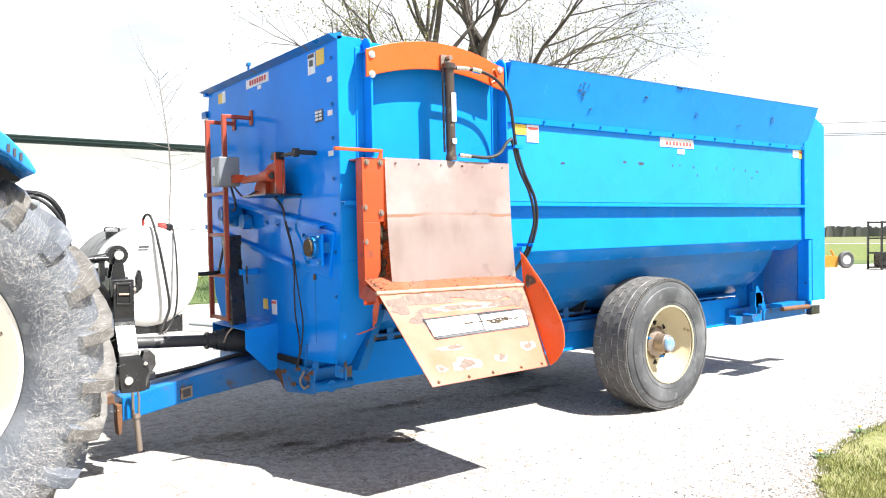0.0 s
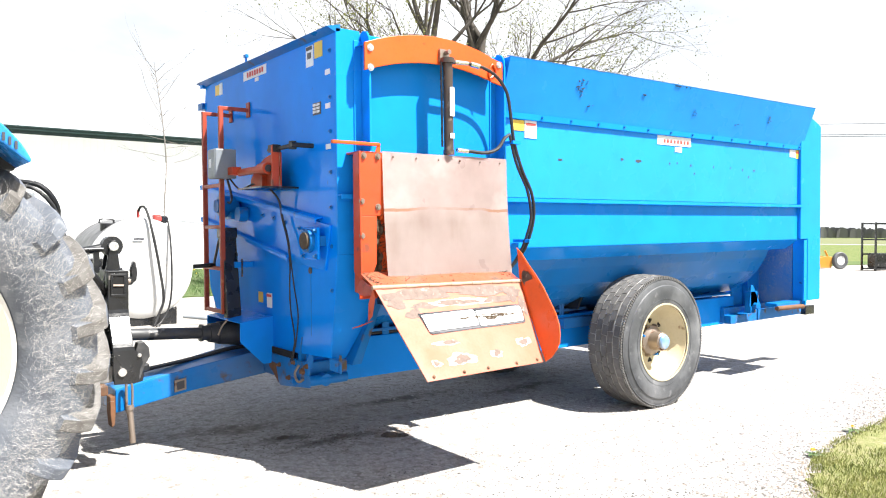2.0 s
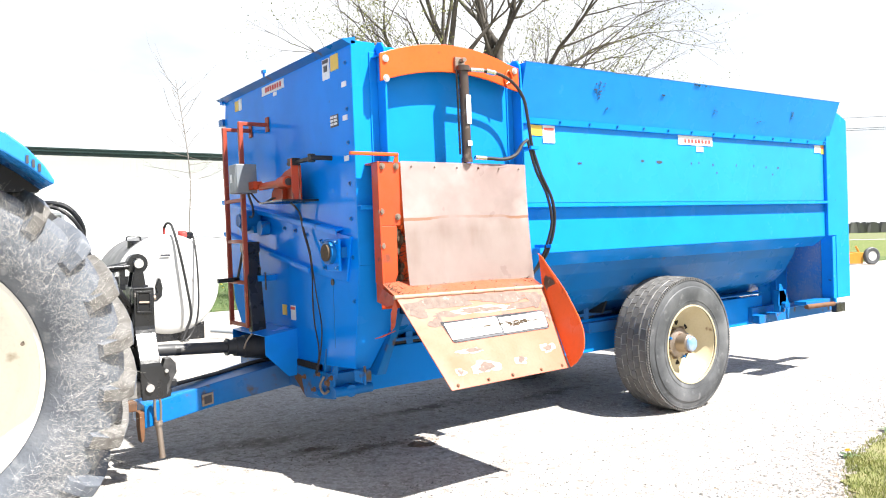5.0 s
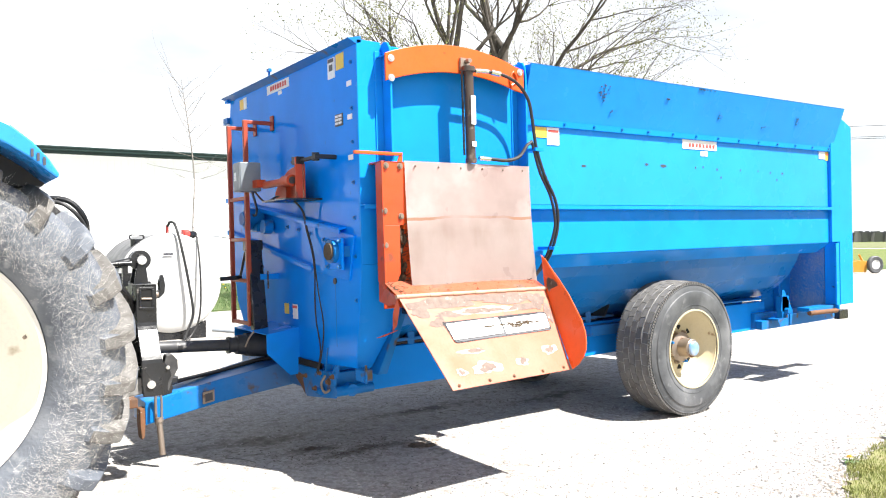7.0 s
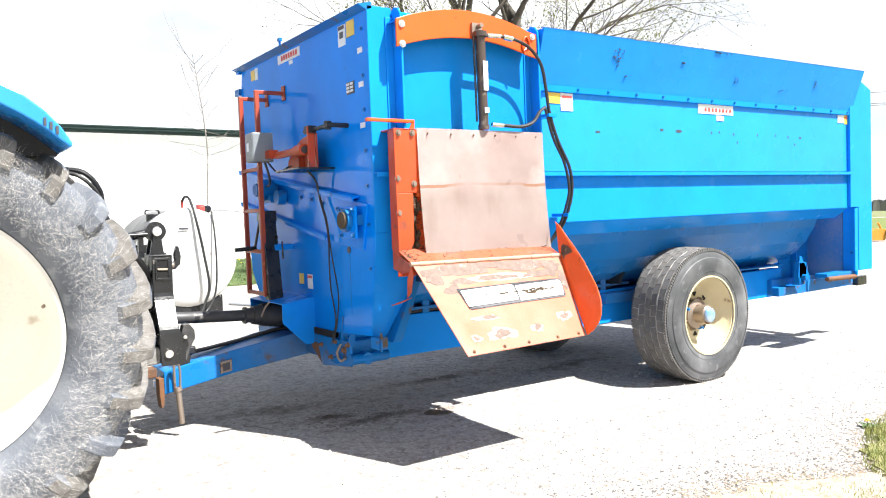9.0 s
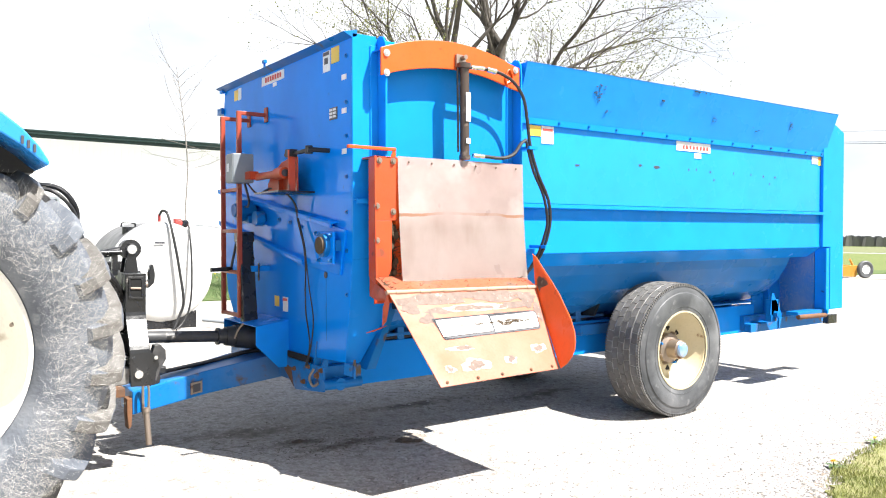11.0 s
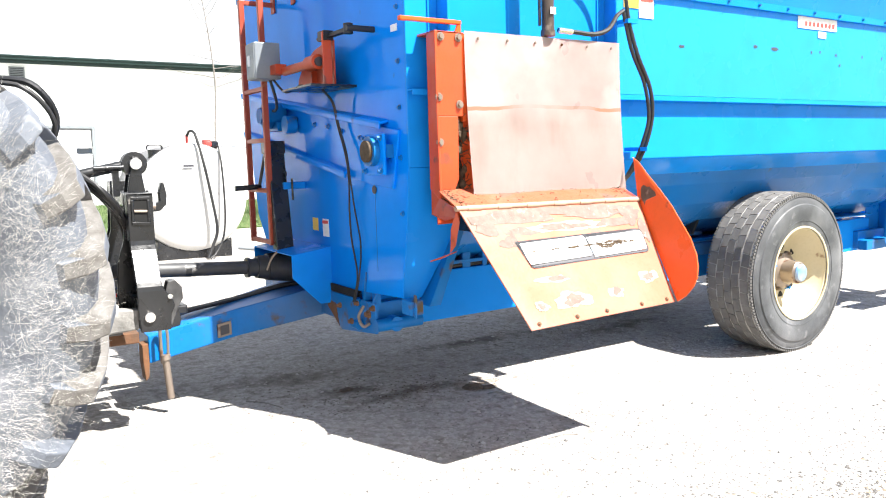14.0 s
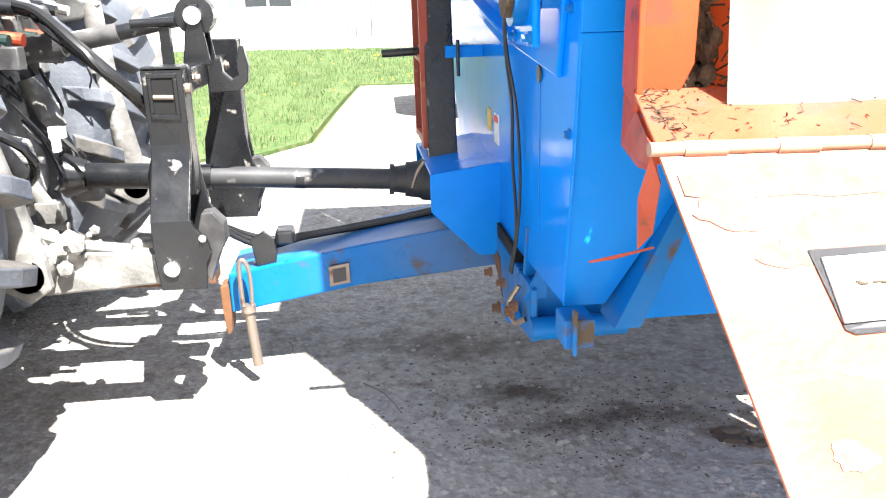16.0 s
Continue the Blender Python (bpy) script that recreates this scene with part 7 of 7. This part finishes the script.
def dandelion(x, y, r):
    d = root("dandelion", "yellow dandelion flower in short verge grass", "flower", Matrix.Translation((x, y, 0.005)))
    rr = random.Random(int(x * 100))
    bm = NB()
    for k in range(60):
        a, q = k * 2.4, r * (0.35 + 0.65 * (k / 60) ** 0.5)
        c, e = math.cos(a), math.sin(a)
        vs = [bm.verts.new(p) for p in ((c * q * 0.2, e * q * 0.2, 0.040), (c * q * 0.9 - e * r * 0.12, e * q * 0.9 + c * r * 0.12, 0.050 - 0.012 * k / 60), (c * q, e * q, 0.049 - 0.014 * k / 60), (c * q * 0.9 + e * r * 0.12, e * q * 0.9 - c * r * 0.12, 0.050 - 0.012 * k / 60))]
        bm.faces.new(vs)
    obj("flower_head", bm, PETAL, d, "yellow petals")
    bm = NB()
    cyl(bm, (0, 0, 0), (0, 0, 0.041), 0.003, 6)
    obj("stalk", bm, BLADE, d)
    for k in range(6):
        a = k * 1.05 + rr.uniform(-0.3, 0.3)
        ln = rr.uniform(0.05, 0.08)
        bm = NB()
        rib = [(0, 0.006, 0.004), (0.4, 0.012, 0.018), (0.75, 0.009, 0.016), (1, 0.001, 0.006)]
        rows_ = [[bm.verts.new((f * ln * math.cos(a) - sd * w * math.sin(a), f * ln * math.sin(a) + sd * w * math.cos(a), z)) for sd in (-1, 1)] for f, w, z in rib]
        for u, v in zip(rows_, rows_[1:]):
            bm.faces.new((u[0], u[1], v[1], v[0]))
        obj("leaf", bm, BLADE, d)


dandelion(2.58, -1.41, 0.019)
dandelion(3.38, -1.29, 0.016)
bm = NB()
tube(bm, [(3.08, -1.07, 0.004), (3.28, -1.19, 0.008), (3.48, -1.33, 0.006)], 0.003, 6, 3)
tagged(obj("dry_stem", bm, mat("bleached_stem", (0.62, 0.55, 0.43), 0.8), None), "long pale dry plant stem lying on the gravel", "stem")
grass("lawn_grass", [(-9, 5.4), (-2.3, 5.4), (-1.4, 5.7), (-0.92, 6.35), (-0.70, 8.85), (-0.38, 12.0), (9, 12.4), (9, 17), (-9, 17)], 42000, 0.07, BLADE, "green lawn grass blades", 22, 80, 0.02)
grass("far_lawn_grass", [(-14, 17), (12, 17), (12, 24), (-14, 24)], 16000, 0.10, BLADE, "green lawn grass near the shed", 23, 90, 0.02)


# ---- shed ----
def shed():
    M = Matrix.Translation((3.8, 34.5, 0)) @ Matrix.Rotation(radians(-4.5), 4, "Z")
    s = root("farm_shed", "long white steel-clad farm shed with dark green eaves", "farm shed", M)
    L0, L1, HH = -24.0, 34.0, 5.75
    bm = NB()
    for a in ((L0, -3.5, 0, 0.2, 0.35, HH), (0.0, L1, 0, 0.2, 0.35, HH), (L0, L1, 13.8, 14, 0, HH), (L0, L0 + 0.2, 0.2, 13.8, 0, HH), (L1 - 0.2, L1, 0.2, 13.8, 0, HH)):
        obj("wall", bx(NB(), *a), SIDING, s)
    bx(bm, -3.5, 0.0, 0, 0.2, 3.0, HH)
    w = obj("wall", bm, SIDING, s, "white ribbed steel wall")
    bm = NB()
    x = L0 + 0.3
    while x < L1:
        if not (-9.0 < x < -7.1):
            bx(bm, x, x + 0.03, -0.018, 0.001, 3.0 if -3.6 < x < 0.05 else 0.36, HH - 0.05)
        x += 0.30
    tagged(obj("siding_rib", bm, SIDING, w), kind="stuff")
    bm = NB()
    bx(bm, L0, -3.55, -0.03, 0.2, -0.05, 0.35)
    bx(bm, 0.05, L1, -0.03, 0.2, -0.05, 0.35)
    obj("foundation", bm, CONCRETE, s, "pale concrete foundation strip")
    bm = NB()
    bx(bm, L0 - 0.4, L1 + 0.4, -0.45, -0.30, HH - 0.05, HH + 0.30)
    obj("fascia", bm, GREENTRIM, s, "dark green eave fascia")
    bm = NB()
    bx(bm, L0 - 0.4, L1 + 0.4, -0.58, -0.452, HH + 0.10, HH + 0.24)
    bx(bm, L0 - 0.4, L1 + 0.4, -0.62, -0.58, HH + 0.22, HH + 0.26)
    obj("gutter", bm, GREENTRIM, s, "dark green gutter")
    bm = NB()
    bx(bm, L0 - 0.4, L1 + 0.4, -0.30, 0.0, HH - 0.03, HH)
    obj("soffit", bm, SIDING, s)
    bm = NB()
    vs = [bm.verts.new(p) for p in ((L0 - 0.4, -0.45, HH + 0.3), (L1 + 0.4, -0.45, HH + 0.3), (L1 + 0.4, 7, HH + 0.75), (L0 - 0.4, 7, HH + 0.75), (L1 + 0.4, 14.4, HH + 0.3), (L0 - 0.4, 14.4, HH + 0.3))]
    bm.faces.new(vs[:4])
    bm.faces.new((vs[3], vs[2], vs[4], vs[5]))
    obj("roof", bm, GREENTRIM, s, "dark green metal roof")
    # overhead door
    d = new("overhead_door")
    d.parent = s
    tagged(d, "white sectional overhead door with small windows")
    for i in range(5):
        bm = NB()
        bx(bm, -3.45, -0.05, 0.06, 0.11, i * 0.592, i * 0.592 + 0.584)
        obj("door_section", bm, WHITE, d, bevel=0.01)
    for i in range(3):
        cx = -2.79 + i * 1.21
        bm = NB()
        bx(bm, cx - 0.33, cx + 0.33, 0.045, 0.062, 1.86, 2.14)
        pw = obj("door_window", bm, DARKGLASS, d, "small dark door window")
        bm = NB()
        bx(bm, cx - 0.37, cx + 0.37, 0.035, 0.05, 2.13, 2.18)
        bx(bm, cx - 0.37, cx + 0.37, 0.035, 0.05, 1.82, 1.87)
        bx(bm, cx - 0.37, cx - 0.32, 0.035, 0.05, 1.87, 2.13)
        bx(bm, cx + 0.32, cx + 0.37, 0.035, 0.05, 1.87, 2.13)
        obj("window_frame", bm, WHITE, pw)
    bm = NB()
    bx(bm, -3.62, -3.48, -0.02, 0.06, 0, 3.12)
    bx(bm, -0.02, 0.12, -0.02, 0.06, 0, 3.12)
    bx(bm, -3.62, 0.12, -0.021, 0.059, 3.0, 3.13)
    obj("door_trim", bm, GALV, d, "grey door trim")
    # house window with shutters
    win = new("shuttered_window")
    win.parent = s
    tagged(win, "divided window with pale teal shutters")
    win.location.x = 1.0
    bm = NB()
    bx(bm, -10.2, -8.0, -0.03, -0.005, 1.35, 2.75)
    obj("glass", bm, DARKGLASS, win)
    bm = NB()
    for x in (-10.25, -9.16, -8.05):
        bx(bm, x, x + 0.10, -0.06, -0.02, 1.30, 2.80)
    for z in (1.30, 1.80, 2.25, 2.72):
        bx(bm, -10.25, -7.95, -0.058, -0.022, z, z + 0.07)
    obj("window_frame", bm, WHITE, win)
    for x in (-11.0, -7.9):
        bm = NB()
        bx(bm, x, x + 0.70, -0.06, -0.02, 1.28, 2.82)
        for k in range(20):
            bx(bm, x + 0.06, x + 0.64, -0.075, -0.055, 1.36 + k * 0.072, 1.40 + k * 0.072)
        obj("shutter", bm, TEAL, win, "pale teal louvred shutter")
    for x in (-4.55, -4.15):
        bm = NB()
        bx(bm, x, x + 0.11, -0.13, -0.02, 0.0, HH)
        obj("downspout", bm, TEAL, s, "pale teal downspout", bevel=0.01)
    bm = NB()
    bx(bm, -3.1, -2.5, -0.06, 0.0, 5.10, 5.60)
    lv = obj("wall_vent", bm, GALV, s, "grey louvred wall vent")
    bm = NB()
    for k in range(6):
        bx(bm, -3.05, -2.55, -0.085, -0.06, 5.13 + k * 0.075, 5.16 + k * 0.075)
    obj("vent_slat", bm, DARKGLASS, lv)


shed()


# ---- fuel tank ----
def fuel_tank():
    R, LEN = 0.74, 1.75
    c = Vector((1.10, 7.66, 0.84))
    ax = Vector((0.03, 1.0, 0)).normalized()
    M = Matrix.Translation(c) @ Matrix.Rotation(math.atan2(ax.y, ax.x) - math.pi / 2, 4, "Z")
    t = root("fuel_tank", "round farm fuel tank with white end on dark skid", "fuel tank", M)
    bm = NB()
    prof = [(0.0, -0.06)]
    for i in range(1, 9):
        a = i / 8 * math.pi / 2
        prof.append((R * math.sin(a) ** 0.75 if i < 8 else R, 0.07 - 0.13 * math.cos(a)))
    prof += [(R, 0.085), (R - 0.02, 0.085)]
    lathe(bm, prof, (0, 0, 0), 64, False)
    bmesh.ops.remove_doubles(bm, verts=bm.verts, dist=0.0005)
    obj("end_head", bm, TANKWHITE, t, "white painted dished end", smooth=True)
    bm = NB()
    lathe(bm, [(R, 0.086), (R, LEN), (R * 0.9, LEN + 0.1), (0.0, LEN + 0.18)], (0, 0, 0), 64, False)
    bmesh.ops.remove_doubles(bm, verts=bm.verts, dist=0.0005)
    obj("shell", bm, TANKSHELL, t, "greyish steel shell with its shade put into the paint", smooth=True)
    bm = NB()
    lathe(bm, [(R + 0.004, 0.085), (R + 0.006, 0.10), (R + 0.004, 0.115), (R - 0.01, 0.10)], (0, 0, 0), 64)
    obj("weld_bead", bm, WHITE, t, smooth=True)
    bm = NB()
    for y in (0.05, 1.5):
        prism(bm, [(-0.50, -0.84), (0.50, -0.84), (0.50, -0.58), (0.36, -0.66), (0.0, -0.745), (-0.36, -0.66), (-0.50, -0.58)], "y", y, y + 0.06)
    bx(bm, -0.50, -0.44, 0.11, 1.5, -0.84, -0.60)
    bx(bm, 0.44, 0.50, 0.11, 1.5, -0.84, -0.60)
    obj("skid", bm, BLACK, t, "dark rusty steel skid", bevel=0.006)
    bm = NB()
    cyl(bm, (-0.42, 0.35, 0.55), (-0.42, 0.35, 0.66), 0.09, 20)
    tube(bm, [(-0.52, 0.35, 0.66), (-0.50, 0.35, 0.72), (-0.34, 0.35, 0.72), (-0.32, 0.35, 0.66)], 0.014, 7)
    obj("filler_cap", bm, BLACK, t, "black filler cap", smooth=True)
    bm = NB()
    cyl(bm, (0.06, 0.28, 0.64), (0.06, 0.28, 0.78), 0.035, 14)
    bx(bm, 0.02, 0.12, 0.22, 0.34, 0.78, 0.93)
    cyl(bm, (0.07, 0.22, 0.86), (0.07, 0.16, 0.86), 0.045, 18)
    cyl(bm, (-0.20, 0.27, 0.83), (0.04, 0.27, 0.83), 0.018, 10)
    p = obj("fuel_pump", bm, REDINK, t, "red fuel transfer pump", bevel=0.01)
    p.location = (0.20, 0, -0.13)
    bm = NB()
    bx(bm, 0.12, 0.20, 0.23, 0.33, 0.80, 0.91)
    cyl(bm, (0.17, 0.2, 0.86), (0.17, 0.36, 0.86), 0.055, 14)
    obj("pump_motor", bm, BLACK, p, bevel=0.01)
    bm = NB()
    cyl(bm, (-0.20, 0.26, 0.66), (-0.20, 0.26, 0.86), 0.03, 12)
    cyl(bm, (-0.20, 0.26, 0.86), (-0.20, 0.26, 1.0), 0.022, 12)
    bx(bm, -0.23, -0.17, 0.22, 0.30, 0.70, 0.80)
    obj("nozzle_holder", bm, REDINK, p)
    bm = NB()
    tube(bm, [(-0.20, 0.24, 0.98), (-0.18, 0.16, 1.04), (-0.14, 0.02, 0.98), (-0.08, -0.12, 0.6), (0.0, -0.16, 0.1), (0.05, -0.16, -0.3), (-0.02, -0.18, -0.52), (-0.10, -0.22, -0.69)], 0.020, 9)
    tube(bm, [(0.18, 0.20, 0.82), (0.17, 0.02, 0.80), (0.17, -0.12, 0.4), (0.17, -0.15, -0.1), (0.13, -0.16, -0.42), (0.02, -0.20, -0.62), (-0.08, -0.26, -0.69)], 0.014, 9)
    obj("fuel_hose", bm, HOSE, p, "dangling black fuel hose", smooth=True)
    bm = NB()
    tube(bm, [(0.26, 0.28, 0.84), (0.5, 0.25, 0.83), (0.75, 0.2, 0.78), (0.86, 0.15, 0.6), (0.9, 0.1, -0.3), (0.9, 0.1, -0.69)], 0.012, 7)
    obj("power_conduit", bm, GALV, p, smooth=True)
    bm = NB()
    bx(bm, -0.14, 0.0, -0.071, -0.066, 0.42, 0.45)
    obj("maker_mark", bm, INK, t)
    bm = NB()
    cyl(bm, (0.55, -0.1, -0.72), (1.1, -0.5, -0.775), 0.024, 10)
    obj("tow_bar", bm, GALV, t)


fuel_tank()


# ---- trees ----
def grow(verts, faces, buds, p, d, length, r, depth, rr, spread, up, side=None):
    segs = 4 if depth < 3 else 3
    n = max(3, 8 - depth)
    prev, q, rad = None, p.copy(), r
    for s in range(segs + 1):
        u, w = frame_of(d)
        o = len(verts)
        rad = r * (1 - 0.42 * s / segs)
        for k in range(n):
            a = 2 * math.pi * k / n
            v = q + (u * math.cos(a) + w * math.sin(a)) * rad
            verts.append((v.x, v.y, v.z))
        if prev is not None:
            for k in range(n):
                faces.append((prev + k, prev + (k + 1) % n, o + (k + 1) % n, o + k))
        prev = o
        if s < segs:
            q = q + d * (length / segs)
            d = (d + Vector((rr.gauss(0, 1), rr.gauss(0, 1), rr.gauss(0, 0.8))) * 0.13 + Vector((0, 0, up * 0.06))).normalized()
            if depth >= 1 and depth < 6 and s >= 1 and rr.random() < 0.75:
                side_d = (d + Vector((rr.gauss(0, 1), rr.gauss(0, 1), rr.gauss(0, 0.7))).normalized() * 0.9).normalized()
                grow(verts, faces, buds, q, side_d, length * rr.uniform(0.45, 0.7), rad * rr.uniform(0.35, 0.55), depth + 1, rr, spread, up)
    if depth >= 6 or rad < 0.004:
        for _ in range(3):
            buds.append(q + Vector((rr.gauss(0, 0.07), rr.gauss(0, 0.07), rr.gauss(0, 0.06))))
        return
    kids = 2 if rr.random() < 0.7 else 3
    for i in range(kids):
        nd = (d + Vector((rr.gauss(0, 1), rr.gauss(0, 1), rr.gauss(0, 0.6))).normalized() * spread).normalized()
        grow(verts, faces, buds, q, nd, length * rr.uniform(0.68, 0.86), rad * rr.uniform(0.62, 0.8), depth + 1, rr, spread, up)


def big_tree():
    base = Vector((9.6, 11.02, 0))
    t = root("tree", "tall spreading tree with bare limbs and budding leaves", "tree", Matrix.Translation(base))
    rr = random.Random(14)
    verts, faces, buds = [], [], []
    # trunk to the fork
    tv, tf = [], []
    n = 14
    for i, (z, r) in enumerate(((-0.05, 0.52), (0.4, 0.40), (1.5, 0.35), (3.0, 0.34), (3.9, 0.40))):
        for k in range(n):
            a = 2 * math.pi * k / n
            q = r * (1 + 0.08 * math.sin(3 * a + z))
            tv.append((q * math.cos(a), q * math.sin(a), z))
        if i:
            o = i * n
            for k in range(n):
                tf.append((o - n + k, o - n + (k + 1) % n, o + (k + 1) % n, o + k))
    me = bpy.data.meshes.new("trunk")
    me.from_pydata(tv, [], tf)
    me.materials.append(BARK)
    me.shade_smooth()
    o = new("trunk", me)
    o.parent = t
    right = Vector((0.802, -0.598, 0))
    fwd = Vector((0.598, 0.802, 0))
    for sx, sy, sz, ln, r in ((-0.75, 0.1, 0.75, 2.2, 0.16), (-0.38, -0.2, 1.0, 2.4, 0.18), (0.05, 0.1, 1.0, 2.8, 0.21), (0.32, -0.1, 1.0, 2.6, 0.19), (0.75, 0.2, 0.85, 2.3, 0.15), (1.0, -0.2, 0.55, 1.9, 0.11), (1.05, 0.1, 0.80, 2.0, 0.11), (-0.9, 0.2, 0.55, 1.5, 0.10), (0.2, 0.8, 0.9, 2.4, 0.14), (-0.2, -0.8, 0.9, 2.4, 0.13)):
        d = (right * sx + fwd * sy + Vector((0, 0, sz))).normalized()
        verts, faces = [], []
        grow(verts, faces, buds, Vector((d.x * 0.15, d.y * 0.15, 3.65)), d, ln, r, 1, rr, 0.55, 0.6)
        me = bpy.data.meshes.new("limb")
        me.from_pydata(verts, [], faces)
        me.materials.append(BARK)
        me.shade_smooth()
        o = new("limb", me)
        o.parent = t
    lv, lf = [], []
    for b in buds:
        if rr.random() > 0.6:
            continue
        for _ in range(2):
            c = b + Vector((rr.gauss(0, 0.06), rr.gauss(0, 0.06), rr.gauss(0, 0.06)))
            u = Vector((rr.gauss(0, 1), rr.gauss(0, 1), rr.gauss(0, 1))).normalized() * rr.uniform(0.012, 0.035)
            w = u.cross(Vector((rr.gauss(0, 1), rr.gauss(0, 1), rr.gauss(0, 1)))).normalized() * rr.uniform(0.008, 0.022)
            k = len(lv)
            lv += [tuple(c - u), tuple(c + w), tuple(c + u), tuple(c - w)]
            lf.append((k, k + 1, k + 2, k + 3))
    me = bpy.data.meshes.new("crown")
    me.from_pydata(lv, [], lf)
    me.materials.append(BUD)
    o = new("crown", me)
    o.parent = t
    tagged(o, "sparse yellow-green buds", kind="stuff")


def sapling():
    base = Vector((1.97, 9.44, 0.02))
    t = root("sapling", "slender bare young tree behind the fuel tank", "tree", Matrix.Translation(base))
    rr = random.Random(9)
    spine = curve_points([(0, 0, -0.05), (0.02, 0, 0.8), (-0.01, 0.02, 1.7), (0.02, 0, 2.5), (-0.03, 0.02, 3.2), (-0.11, 0.03, 3.8), (-0.17, 0.04, 4.25)], 5)
    bm = NB()
    for i, (p, q) in enumerate(zip(spine, spine[1:])):
        cyl(bm, p, q, 0.022 * (1 - 0.85 * i / len(spine)), 7, 0.022 * (1 - 0.85 * (i + 1) / len(spine)))
    obj("trunk", bm, PALEBARK, t, smooth=True)
    verts, faces, buds = [], [], []
    for k in range(34):
        f = 0.30 + 0.66 * k / 33
        p = spine[int(f * (len(spine) - 1))]
        side = -1 if k % 2 else 1
        # low twigs lie flat, the upper ones climb beside the leader
        d = Vector((side * rr.uniform(0.6, 1.0), rr.uniform(-0.6, 0.6), rr.uniform(-0.1, 0.3) if f < 0.66 else rr.uniform(0.9, 1.6))).normalized()
        ln = rr.uniform(0.35, 0.6) if f < 0.66 else rr.uniform(0.5, 0.85) if k % 3 == 0 else rr.uniform(0.12, 0.25)
        grow(verts, faces, buds, p, d, ln, 0.0065, 5, rr, 0.45, 0.3)
    me = bpy.data.meshes.new("branches")
    me.from_pydata(verts, [], faces)
    me.materials.append(PALEBARK)
    o = new("twig_spray", me)
    o.parent = t
    tagged(o, kind="stuff")


big_tree()
sapling()


# ---- things at the yard's far end ----
def scraper():
    M = Matrix.Translation((29.35, 11.60, 0)) @ Matrix.Rotation(radians(-25), 4, "Z") @ Matrix.Scale(0.8, 4)
    s = root("box_scraper", "small yellow-orange wheeled box scraper on the yard", "implement", M)
    bm = NB()
    prism(bm, [(-1.1, 0.08), (0.35, 0.05), (0.45, 0.62), (-0.15, 0.66), (-0.2, 0.60), (-1.1, 0.60)], "y", -0.4, 0.4)
    obj("box", bm, MACHINE, s, "yellow-orange steel box", bevel=0.02)
    bm = NB()
    lathe(bm, [(0.22, -0.08), (0.39, -0.1), (0.44, -0.06), (0.44, 0.06), (0.39, 0.1), (0.22, 0.08)], (0.80, -0.45, 0.44), 32)
    w = obj("wheel", bm, RUBBER, s, smooth=True)
    bm = NB()
    lathe(bm, [(0.23, -0.085), (0.14, -0.05), (0.0, -0.07), (0.0, 0.05), (0.23, 0.05)], (0.80, -0.45, 0.44), 24, False)
    obj("rim", bm, WHITE, w, smooth=True)
    bm = NB()
    bx(bm, 0.3, 1.0, -0.33, -0.25, 0.28, 0.40)
    cyl(bm, (0.3, -0.2, 0.6), (0.1, -0.2, 0.95), 0.05, 12)
    obj("axle_arm", bm, MACHINE, s)


def rack():
    M = Matrix.Translation((29.0, 9.3, 0)) @ Matrix.Rotation(radians(-25), 4, "Z")
    s = root("steel_rack", "tall open black steel rack standing on the yard", "rack", M)
    for x in (0, 1.9):
        for y in (0, 0.7):
            bm = NB()
            bx(bm, x, x + 0.06, y, y + 0.06, 0, 1.90)
            obj("post", bm, BLACK, s)
    for z in (0.05, 0.62, 1.20, 1.83):
        bm = NB()
        bx(bm, 0.06, 1.9, 0.0, 0.06, z, z + 0.06)
        bx(bm, 0.06, 1.9, 0.7, 0.76, z, z + 0.06)
        obj("rail", bm, BLACK, s)
    bm = NB()
    bx(bm, 0.15, 0.75, 0.1, 0.6, 0.12, 0.70)
    obj("motor", bm, BLACK, s, bevel=0.05)


scraper()
rack()
for k, h in enumerate((8.2, 7.6, 7.5)):
    bm = NB()
    p, q = Vector((36.0, 26.0, h)), Vector((62.0, -22.0, h))
    pts = [p.lerp(q, i / 12) - Vector((0, 0, 0.9 * (1 - (i / 6 - 1) ** 2))) for i in range(13)]
    tube(bm, pts, 0.012, 4, 1, False)
    tagged(obj("power_line", bm, HOSE, None), "thin dark overhead power line in the distance", "power line", "overhead wires", "structure")
